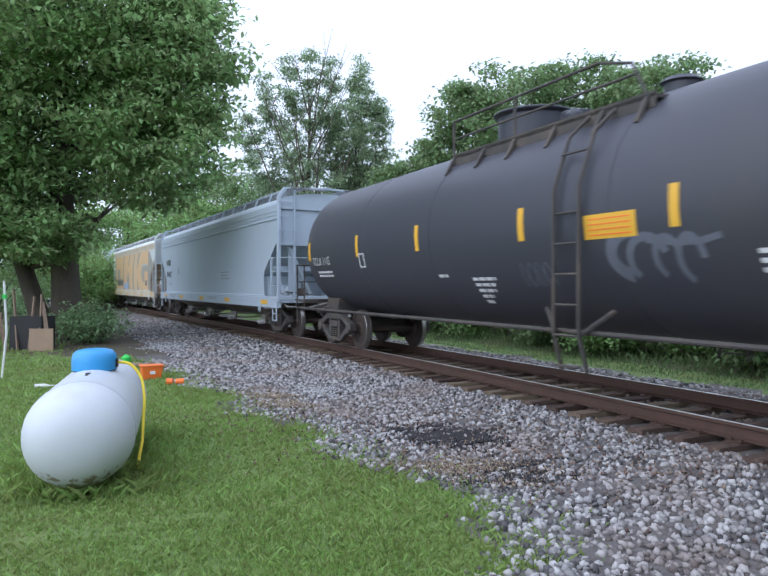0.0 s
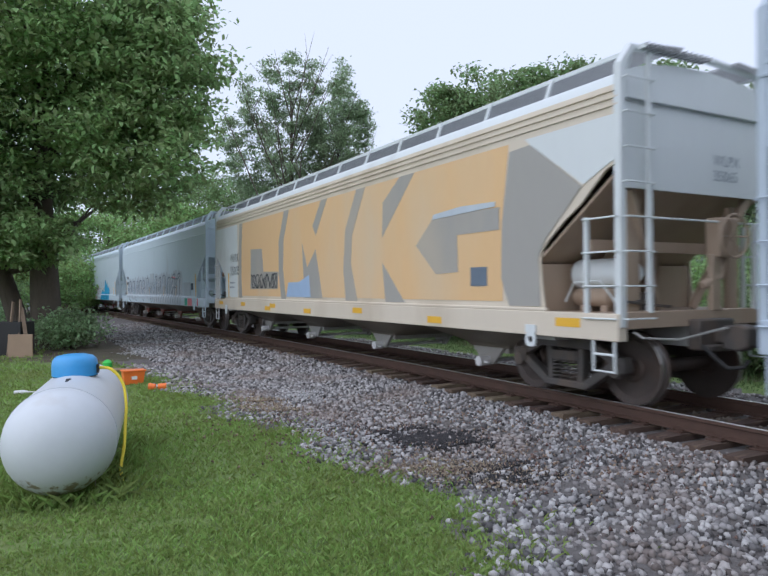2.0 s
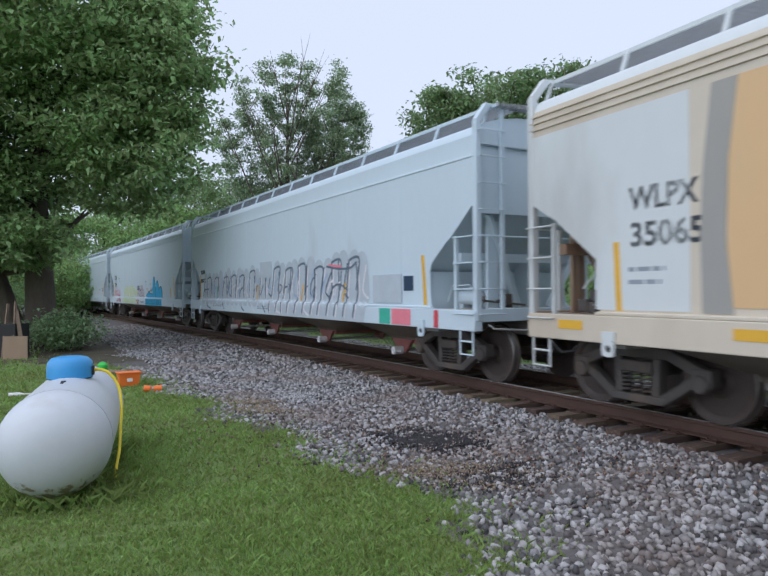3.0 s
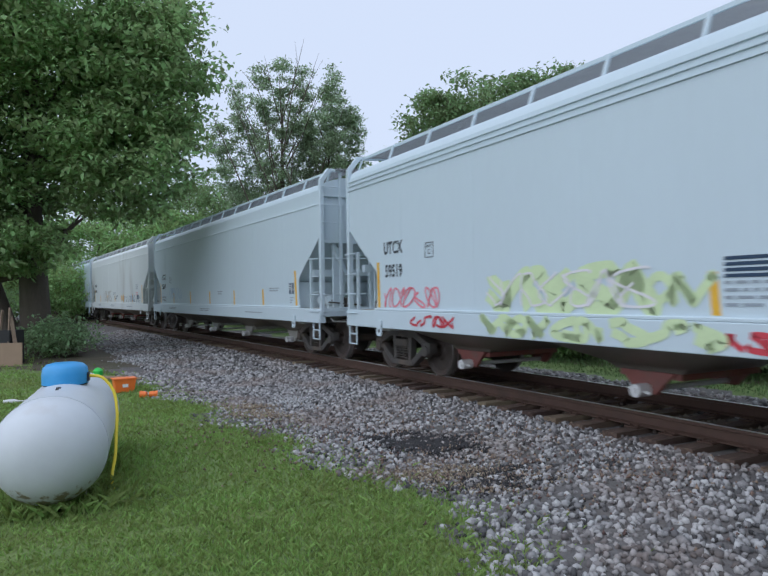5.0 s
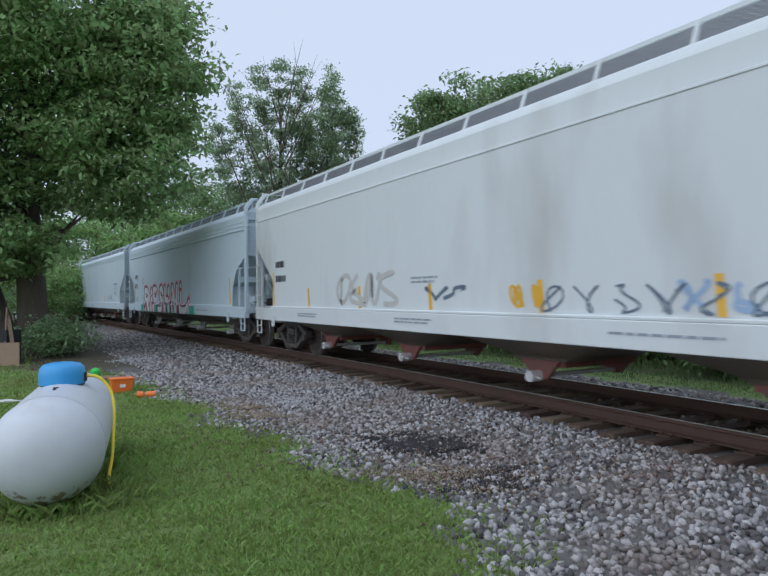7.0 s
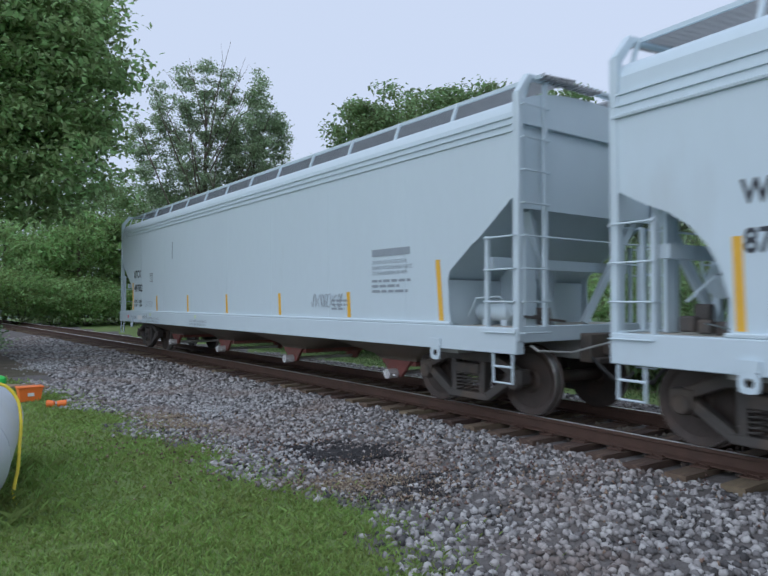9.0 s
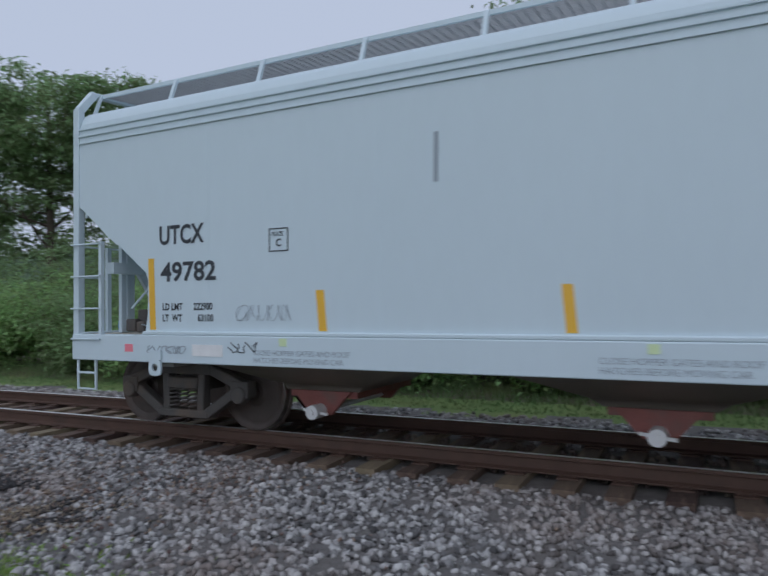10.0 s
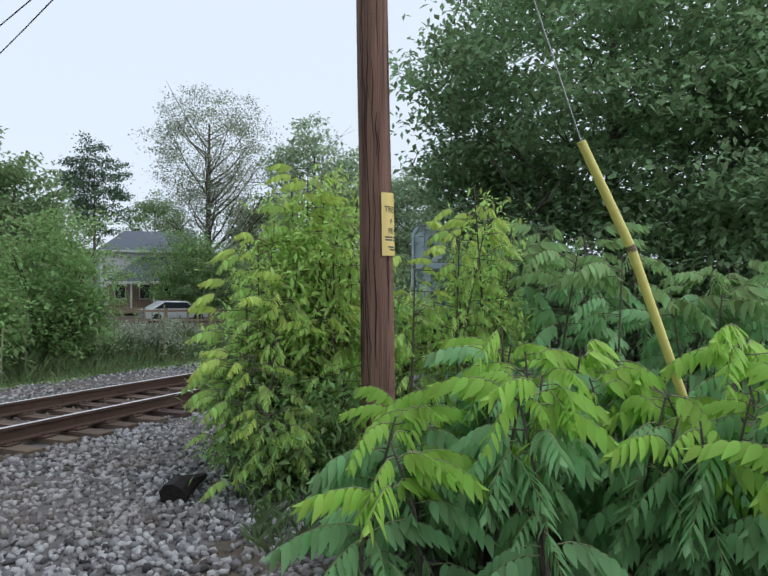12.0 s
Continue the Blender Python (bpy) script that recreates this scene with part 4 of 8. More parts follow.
# ---------------- the pole and the shrubs beside it ----------------
def wooden_pole():
    t = tagged(new("utility_pole"), "cracked red-brown wooden utility pole with a yellow sign", "utility pole")
    b = polar(-135.25, 6.25)
    t.matrix_basis = Matrix.Translation(b)
    top = Vector((0.12, 0.125, 9.4))
    sol = Solid()
    seg, rows = 20, []
    for i in range(40):
        q = i / 39
        c = top * q + Vector((0, 0, -0.4 * (1 - q)))
        rad = 0.165 - 0.035 * q
        rows.append([tuple(c + Vector((math.cos(a), math.sin(a), 0)) * rad * (1 + 0.02 * math.sin(7 * a + 2 * math.sin(q * 9)) - (0.06 if k in (3, 11, 16) and 8 + k < i * 3 % 60 else 0)))
                     for k, a in enumerate(2 * math.pi * k / seg for k in range(seg))])
    sol.loft(rows)
    part("pole_shaft", sol, POLE, t)
    facing = math.atan2(-b.y, -b.x)
    gg = random.Random(14)
    for k in range(34):
        a0, z1, ln, w = facing + gg.uniform(-1.45, 1.45), gg.uniform(0.1, 4.6), gg.uniform(0.25, 1.3), gg.uniform(0.003, 0.0075)
        sol, row = Solid(), []
        for i in range(9):
            z = z1 + ln * i / 8
            q = (z + 0.4) / 9.8
            c = top * q
            rad = (0.165 - 0.035 * q) * 1.016
            ww = w * math.sin(math.pi * (0.08 + 0.84 * i / 8)) / rad
            a1 = a0 + 0.05 * math.sin(i * 1.1 + k)
            row.append([(c.x + math.cos(a1 + e) * rad, c.y + math.sin(a1 + e) * rad, z) for e in (-ww, ww)])
        sol.loft(row, closed=False, cap=False)
        part("drying_crack", sol, CRACK, t)
    # a plastic notice wrapped round the shaft

    def wrap(u, z, out=0.0):
        a = facing + math.radians(19) + u / 0.165
        c = top * ((z + 0.4) / 9.8)
        return Vector((c.x + math.cos(a) * (0.168 + out), c.y + math.sin(a) * (0.168 + out), z))

    z0 = 2.07 - b.z
    sol = Solid()
    rows = [[tuple(wrap(u, z0 - 0.29 + 0.58 * k / 5 + 0.004 * math.sin(9 * u), 0.004 + o)) for u in np.linspace(0, 0.34, 9)] for o in (0, 0.004) for k in range(6)]
    sol.loft(rows[6:], closed=False, cap=False)
    sign = part("warning_sign", sol, SIGN, t, "yellow plastic no-trespassing notice wrapped round the pole")
    lines = [("TRES", 0.025, z0 + 0.11, 0.085, 0.0), ("P", 0.09, z0 + 0.0, 0.075, 0), ("PRI", 0.065, z0 - 0.085, 0.075, 0)]
    for body, u0, z, size, _ in lines:
        me = letters(body, size)
        for v in me.vertices:
            v.co = wrap(u0 + v.co.x * 0.8, z + v.co.y, 0.0105)
        me.materials.append(INK)
        part("lettering", me, None, sign, "black capital lettering")
    sol = Solid()
    for u0, u1, z in ([(0.03, 0.16, -0.125), (0.03, 0.16, -0.15), (0.06, 0.16, -0.215), (0.08, 0.16, -0.24)]):
        sol.add([wrap(u0, z0 + z, 0.0105), wrap((u0 + u1) / 2, z0 + z, 0.0105), wrap(u1, z0 + z, 0.0105), wrap(u1, z0 + z + 0.014, 0.0105),
                 wrap((u0 + u1) / 2, z0 + z + 0.014, 0.0105), wrap(u0, z0 + z + 0.014, 0.0105)], [(0, 1, 4, 5), (1, 2, 3, 4)])
    part("small_print", sol, INK, sign, "lines of small print")


def letters(body, size, offset=0.0, spacing=1.0):
    """Flat letters in the xy plane as a mesh, from the built-in font."""
    cu = bpy.data.curves.new("letters", "FONT")
    cu.body, cu.size, cu.offset, cu.fill_mode = body, size, offset, "FRONT"
    cu.resolution_u, cu.space_character = 3, spacing
    ob = bpy.data.objects.new("letters", cu)
    scene.collection.objects.link(ob)
    bpy.context.view_layer.update()
    me = bpy.data.meshes.new_from_object(ob.evaluated_get(bpy.context.evaluated_depsgraph_get()))
    bpy.data.objects.remove(ob)
    return me


wooden_pole()


def guy_wire():
    t = tagged(new("guy_wire"), "steel guy wire with a bent yellow plastic guard", "guy wire")
    a = polar(-152.0, 5.5, 2.65)
    m = polar(-155.9, 5.75, 1.81)
    c = polar(-160.3, 6.0, 0.42)
    foot = polar(-162.2, 6.1)
    sol = Solid()
    sol.tube([foot, c, m, a, Vector((4.40, -4.32, 8.6))], 0.006, 6)
    part("wire", sol, STEEL, t)
    sol = Solid()
    pts = [c.lerp(m, 0.0), c.lerp(m, 0.4), c.lerp(m, 0.8), m, m.lerp(a, 0.5), a]
    sol.tube(pts, [0.036, 0.038, 0.038, 0.039, 0.038, 0.036], 10)
    part("guard", sol, GUARD, t, "faded yellow plastic guard")
    sol = Solid()
    sol.tube([m.lerp(a, -0.03), m.lerp(a, 0.03)], 0.042, 10)
    part("band", sol, WOOD, t)


guy_wire()


def frond_mesh(name, length, pairs, droop, leaf, seed):
    """A drooping compound leaf: a stalk with paired pointed leaflets."""
    g = random.Random(seed)
    sol = Solid()
    pts = [Vector((length * q, 0.04 * length * math.sin(3 * q + seed), length * (0.35 * q - droop * q * q))) for q in (0, 0.25, 0.5, 0.75, 1)]
    sol.tube(pts, [0.005, 0.004, 0.0035, 0.003, 0.002], 4, 1, cap=False)

    def at(q):
        i = min(int(q * 4), 3)
        return pts[i].lerp(pts[i + 1], q * 4 - i)

    for i in range(pairs):
        q = 0.18 + 0.80 * i / (pairs - 1)
        o = at(q)
        ln = length * 0.42 * (1 - 0.55 * abs(q - 0.5)) * g.uniform(0.85, 1.12)
        for sd in (-1, 1):
            d = Vector((0.25 + g.uniform(-0.1, 0.12), sd * (0.50 + g.uniform(-0.2, 0.25)), -1.0 + g.uniform(-0.35, 0.3))).normalized()
            w = Vector((1.0, -sd * 0.18, 0.22)).normalized() * ln * 0.23
            m0, m1, m2 = o + d * ln * 0.14, o + d * ln * 0.40, o + d * ln * 0.72 + Vector((0, 0, -0.05 * ln))
            tip = o + d * ln + Vector((0.03 * ln, 0, -0.20 * ln))
            up = d.cross(w).normalized() * ln * 0.035
            sol.add([o, m0 + w * 0.75, m0 - up, m0 - w * 0.75, m1 + w, m1 - up, m1 - w, m2 + w * 0.62, m2 - up, m2 - w * 0.62, tip],
                    [(0, 1, 2), (0, 2, 3), (1, 4, 5, 2), (2, 5, 6, 3), (4, 7, 8, 5), (5, 8, 9, 6), (7, 10, 8), (8, 10, 9)])
    o = at(1.0)
    ln = length * 0.24
    sol.add([o, o + Vector((ln * 0.4, ln * 0.2, -0.05)), o + Vector((ln * 0.8, 0, -ln * 0.7)), o + Vector((ln * 0.4, -ln * 0.2, -0.05))], [(0, 1, 2), (0, 2, 3)])
    return sol.mesh(name, [leaf, mat_stalk])


def sumac(label, stems, seed, frond_len, mats, count, name="sumac_shrub", twig=0.08):
    """stems: (bearing, distance, height of the tip)."""
    g = random.Random(seed)
    t = tagged(new(name), label, "shrub")
    b0 = polar(stems[0][0], stems[0][1])
    t.matrix_basis = Matrix.Translation(b0)
    kinds = [[frond_mesh("frond", frond_len * k, n, d, m, i + seed) for i, (k, n, d) in enumerate([(1.0, 8, 0.8), (0.8, 7, 0.95), (1.1, 8, 0.7), (0.65, 6, 0.7)])] for m in mats]
    sol = Solid()
    for az, r, h in stems:
        foot = polar(az + g.uniform(-3, 3), r + g.uniform(-0.3, 0.5)) - b0
        tip = polar(az, r, h) - b0
        mid = foot.lerp(tip, 0.55) + Vector((g.uniform(-0.1, 0.1), g.uniform(-0.1, 0.1), 0))
        sol.tube([foot, mid, tip], [0.016, 0.012, 0.006], 6)
        for i in range(count):
            q = g.uniform(0.0, 1.0) ** 0.6
            o = foot.lerp(mid, q * 2) if q < 0.5 else mid.lerp(tip, q * 2 - 1)
            a = g.uniform(0, 6.283)
            e = o + Vector((math.cos(a), math.sin(a), g.uniform(-0.2, 0.6))) * g.uniform(0.2, 1.0) * twig
            sol.tube([o, e], [0.005, 0.003], 4, cap=False)
            o = e
            young = 1 if (q > 0.84 and len(mats) > 1) else 0
            m = Matrix.Translation(o) @ Matrix.Rotation(a, 4, "Z") @ Matrix.Rotation(g.uniform(-0.55, 0.15) if q > 0.8 else g.uniform(-0.2, 0.35), 4, "Y") @ \
                Matrix.Rotation(g.uniform(-0.3, 0.3), 4, "X")
            part("frond", g.choice(kinds[young]), None, t, m=m)
    part("stem", sol, BARK, t)
    return t


g = random.Random(31)
outline = ([-170, -164, -157, -152, -146, -141, -137, -133, -130], [0.0, -0.03, -0.085, -0.05, -0.045, -0.10, -0.12, -0.2, -0.3])
stems = []
for i in range(36):
    az, r = g.uniform(-172, -136), g.uniform(3.8, 5.6)
    z = 1.5 + r * np.interp(az, *outline) - 0.10 - 0.35 * g.random() ** 1.5 - 0.2 * (5.4 - r)
    stems.append((az, r, max(z, 0.0)))
stems += [(-145.5, 4.9, 1.20), (-147.5, 4.7, 1.05), (-139.5, 4.7, 0.72), (-138, 4.5, 0.5), (-163.5, 4.6, 1.25), (-152, 4.8, 1.05)]
sumac("bright green sumac with long drooping compound leaves", stems, 5, 0.40, (LEAF_FROND, LEAF_FROND_Y), 17)
stems = []
for i in range(16):
    az, r = g.uniform(-168, -138), g.uniform(7.2, 9.5)
    z = 1.5 + r * np.interp(az, [-168, -160, -152, -147, -143, -138], [0.05, 0.03, 0.10, 0.09, 0.02, 0.02]) - 0.5 * g.random()
    stems.append((az, r, z))
sumac("taller sumac thicket behind the pole", stems, 8, 0.44, (LEAF_FROND, LEAF_HEDGE), 20, twig=0.25)
# box elder branches that arch out with bright young leaves
stems = []
for az0, r0, h0 in ((-123.0, 6.9, 1.05), (-123.9, 6.8, 1.75), (-124.8, 6.9, 2.15), (-126.2, 7.0, 2.45), (-127.6, 7.0, 2.75), (-129.0, 7.1, 3.0), (-130.4, 7.0, 2.75), (-131.6, 7.0, 2.4),
                    (-133.0, 7.1, 2.1), (-128.2, 6.7, 2.0), (-126.6, 6.5, 1.6), (-124.6, 6.4, 1.1), (-130.2, 6.6, 1.6), (-125.4, 6.2, 0.6), (-143.2, 7.6, 2.9), (-144.4, 7.7, 2.6),
                    (-142.0, 7.6, 2.3), (-138.2, 7.4, 2.0)):
    stems.append((az0, r0, h0 - 0.25))
sumac("box elder with arching sprays of light green leaves", stems, 12, 0.235, (LEAF_LIGHT, LEAF_YOUNG), 34, "box_elder_shrub", 0.32)
# light green box elder saplings left of the pole
for i, (az, r, w, h, n, lm) in enumerate([(-127.6, 7.4, 0.7, 1.2, 60, LEAF_LIGHT), (-124.8, 6.9, 0.55, 0.8, 46, LEAF_HEDGE), (-126.0, 7.0, 0.6, 1.25, 55, LEAF_LIGHT),
                                          (-130.4, 7.6, 0.7, 1.3, 60, LEAF_LIGHT), (-128.5, 8.0, 0.8, 1.2, 50, LEAF_HEDGE), (-133.2, 8.0, 0.7, 1.1, 55, LEAF_HEDGE), (-137.0, 8.2, 0.6, 1.0, 45, LEAF_LIGHT),
                                          (-126.3, 6.4, 0.5, 0.4, 36, LEAF_HEDGE), (-130.0, 6.5, 0.55, 0.6, 45, LEAF_HEDGE), (-143.5, 8.0, 0.5, 1.4, 45, LEAF_LIGHT), (-124.8, 7.4, 0.4, 0.95, 26, LEAF_LIGHT),
                                          (-128.3, 6.9, 0.3, 1.55, 22, LEAF_LIGHT), (-131.5, 7.0, 0.35, 1.35, 24, LEAF_LIGHT), (-129.2, 7.0, 0.45, 1.72, 40, LEAF_LIGHT), (-131.2, 7.3, 0.5, 1.75, 40, LEAF_LIGHT), (-145.0, 8.4, 0.35, 1.75, 30, LEAF_LIGHT)]):
    shrub("light green box elder sapling with drooping pointed leaves", polar(az, r), (w, w, h), n, 50, 0.16, lm, 0.10, 400 + i, "box_elder_shrub", 7, 0.40, 0.6)


# ---------------- loose things on the lawn ----------------
def propane_tank():
    t = tagged(new("propane_tank"), "white horizontal propane tank with a blue lid on the lawn", "propane tank")
    near, mid = polar(25.1, 5.95), polar(23.6, 7.35)
    d = Vector((mid.x - near.x, mid.y - near.y, 0)).normalized()
    c = near + d * 1.45
    c.z = 0.355
    t.matrix_basis = Matrix.Translation(c) @ Matrix.Rotation(math.atan2(d.y, d.x), 4, "Z") @ Matrix.Rotation(radians(-1.1), 4, "Y")
    R0, half = 0.455, 1.02
    prof = [(-half - 0.43 * math.cos(a), R0 * math.sin(a) ** 0.88) for a in np.linspace(0.02, math.pi / 2, 14)]
    prof += [(x, R0) for x in np.linspace(-half + 0.03, half - 0.03, 6)] + [(-x, y) for x, y in reversed(prof)]
    sol = Solid()
    sol.loft([[(x, r * math.cos(a), r * math.sin(a)) for a in (2 * math.pi * k / 40 for k in range(40))] for x, r in prof])
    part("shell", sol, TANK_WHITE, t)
    for x in (-half, half):
        sol = Solid()
        sol.tube([(x - 0.008, 0, 0), (x + 0.008, 0, 0)], R0 + 0.004, 40)
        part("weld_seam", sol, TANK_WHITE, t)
    for x in (-0.75, 0.75):
        sol = Solid()
        sol.prism([(x - 0.05, -0.60), (x + 0.05, -0.60), (x + 0.05, -0.36), (x - 0.05, -0.36)], -0.25, -0.17)
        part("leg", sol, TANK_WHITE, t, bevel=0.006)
        sol = Solid()
        sol.prism([(x - 0.05, -0.60), (x + 0.05, -0.60), (x + 0.05, -0.36), (x - 0.05, -0.36)], 0.17, 0.25)
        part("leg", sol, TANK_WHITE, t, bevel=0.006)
    # hinged lid
    sol = Solid()
    secs = []
    for q, rad in ((0, 0.215), (0.10, 0.215), (0.16, 0.205), (0.195, 0.17), (0.21, 0.11), (0.213, 0.02)):
        secs.append([(0.05 + rad * math.cos(a), rad * math.sin(a), R0 - 0.02 + q) for a in (2 * math.pi * k / 30 for k in range(30))])
    sol.loft(secs)
    lid = part("lid", sol, BLUE_LID, t, "blue plastic dome lid")
    sol = Solid()
    sol.box(-0.02, 0.10, -0.225, -0.205, R0 + 0.0, R0 + 0.085)
    part("lid_slot", sol, DARK, lid)
    sol = Solid()
    sol.tube([(0.05, 0, R0 - 0.03), (0.05, 0, R0 + 0.012)], 0.208, 30)
    part("collar", sol, DARK, t)
    sol = Solid()
    sol.box(-0.62, -0.50, -0.012, 0.012, R0 - 0.01, R0 + 0.004)
    sol.box(-0.50, -0.44, -0.02, 0.02, R0 - 0.01, R0 + 0.006)
    part("data_plate", sol, DARK, t)
    # supply hose
    h = tagged(new("gas_hose"), "yellow hose looping from the tank lid to the grass", "hose")
    m = t.matrix_basis
    pts = [(0.05, -0.20, 0.50), (0.02, -0.34, 0.48), (-0.02, -0.45, 0.34), (-0.12, -0.485, 0.14), (-0.22, -0.48, -0.05), (-0.36, -0.475, -0.24), (-0.50, -0.45, -0.40), (-0.62, -0.47, -0.52)]
    pts = [m @ Vector(q) for q in pts]
    fine = []
    for i in range(len(pts) - 1):
        p0, p1, p2, p3 = pts[max(i - 1, 0)], pts[i], pts[i + 1], pts[min(i + 2, len(pts) - 1)]
        for q in (0, 0.25, 0.5, 0.75):
            fine.append(0.5 * ((2 * p1) + (p2 - p0) * q + (2 * p0 - 5 * p1 + 4 * p2 - p3) * q * q + (3 * p1 - p0 - 3 * p2 + p3) * q ** 3))
    fine.append(pts[-1])
    sol = Solid()
    sol.tube(fine, 0.0155, 8)
    part("tubing", sol, HOSE, h)


propane_tank()


def lawn_clutter():
    # orange tub
    p = polar(19.3, 13.6)
    t = tagged(new("orange_tub"), "orange plastic storage tub standing in the grass", "tub")
    t.matrix_basis = Matrix.Translation(p) @ Matrix.Rotation(0.5, 4, "Z")
    sol = Solid()
    lo, hi = 0.165, 0.2
    sol.loft([[(-lo, -0.12, 0), (lo, -0.12, 0), (lo, 0.12, 0), (-lo, 0.12, 0)], [(-hi, -0.15, 0.25), (hi, -0.15, 0.25), (hi, 0.15, 0.25), (-hi, 0.15, 0.25)]])
    part("body", sol, ORANGE, t, bevel=0.015)
    sol = Solid()
    sol.box(-0.215, 0.215, -0.165, 0.165, 0.245, 0.272)
    part("rim", sol, ORANGE, t, bevel=0.008)
    sol = Solid()
    sol.box(-0.05, 0.05, -0.148, -0.144, 0.10, 0.16)
    part("sticker", sol, INK_W, t)
    # orange cones of plastic lying by it
    p = polar(17.4, 12.6)
    t = tagged(new("orange_toy"), "small orange plastic toy lying on the grass", "toy")
    t.matrix_basis = Matrix.Translation(p + Vector((0, 0, 0.06)))
    sol = Solid()
    sol.tube([(-0.16, 0, 0), (-0.05, 0, 0)], [0.07, 0.05], 10)
    part("cup", sol, ORANGE, t)
    sol = Solid()
    sol.tube([(-0.01, 0.02, 0), (0.13, 0.05, 0)], [0.05, 0.06], 10)
    part("cup", sol, ORANGE, t)
    p = polar(21.2, 16.3)
    sol = Solid()
    sol.tube([(0, 0, -0.11), (0, 0, -0.09), (0, 0, -0.04), (0, 0, 0.04), (0, 0, 0.09), (0, 0, 0.11)], [0.02, 0.065, 0.105, 0.105, 0.065, 0.02], 16)
    ob = part("green_ball", sol, GREEN_BALL)
    ob.matrix_basis = Matrix.Translation(p + Vector((0, 0, 0.11)))
    tagged(ob, "small bright green ball on the grass", "ball")
    sol = Solid()
    sol.tube([(-0.6, 0.1, 0.04), (0.0, 0, 0.06), (0.7, -0.12, 0.03)], [0.05, 0.045, 0.03], 7)
    sol.tube([(0, 0, 0.06), (0.3, 0.25, 0.08)], [0.03, 0.012], 5)
    ob = part("fallen_branch", sol, WOOD)
    ob.matrix_basis = Matrix.Translation(polar(20.3, 15.6))
    tagged(ob, "bleached fallen branch at the edge of the stones", "branch")
    sol = Solid()
    sol.tube([(0, 0, 0.03), (0.16, 0.03, 0.03), (0.24, 0.04, 0.03), (0.62, 0.10, 0.02)], [0.03, 0.035, 0.012, 0.01], 7)
    ob = part("white_bottle", sol, INK_W)
    ob.matrix_basis = Matrix.Translation(polar(27.7, 13.2))
    tagged(ob, "white plastic stick lying in the lawn", "litter")
    # old stump end among the stones by the pole
    sol = Solid()
    gg = random.Random(2)
    sol.tube([(-0.1, 0, 0.06), (0.04, 0.02, 0.1), (0.25, 0.04, 0.09), (0.6, 0.12, 0.05)], [0.13, 0.12, 0.07, 0.03], 9)
    ob = part("rotten_log", sol, mat("charred_wood", (0.02, 0.016, 0.014), 0.9, 0, 6, 0.3, 30, 0.8))
    ob.matrix_basis = Matrix.Translation(polar(-118.4, 6.3)) @ Matrix.Rotation(-1.1, 4, "Z")
    tagged(ob, "black rotten log end lying on the stones", "log")


lawn_clutter()


def junk_pile():
    t = tagged(new("board_pile"), "pile of old boards and panels leaning under the tree", "board pile")
    b = polar(28.6, 21)
    t.matrix_basis = Matrix.Translation(b)
    g = random.Random(12)
    for i in range(7):
        sol = Solid()
        x = -1.0 + 0.3 * i
        sol.beam((x, 0, -0.05), (x + g.uniform(-0.5, 0.2), 0.35, g.uniform(0.9, 1.9)), 0.10, 0.03)
        part("board", sol, WOOD, t)
    sol = Solid()
    sol.box(0.35, 1.0, -0.25, -0.21, 0, 0.62)
    part("panel", sol, mat("cardboard", (0.33, 0.24, 0.16), 0.9, 0, 4, 0.12, 40, 0.1), t)
    sol = Solid()
    sol.box(-0.4, 0.5, 0.1, 0.9, 0.0, 0.95)
    part("dark_crate", sol, DARK, t, bevel=0.02)
    # white pole with a green tag at the lawn's edge
    p = tagged(new("swing_frame"), "thin white steel frame post with a green tag", "post")
    p.matrix_basis = Matrix.Translation(polar(29.9, 15))
    sol = Solid()
    sol.tube([(0, 0, -0.05), (0.10, 0, 0.9), (0.05, 0, 1.9)], 0.022, 8)
    part("post", sol, INK_W, p)
    sol = Solid()
    sol.tube([(0.075, -0.02, 1.55), (0.075, -0.02, 1.63)], 0.04, 10)
    part("tag", sol, GREEN_BALL, p)


junk_pile()


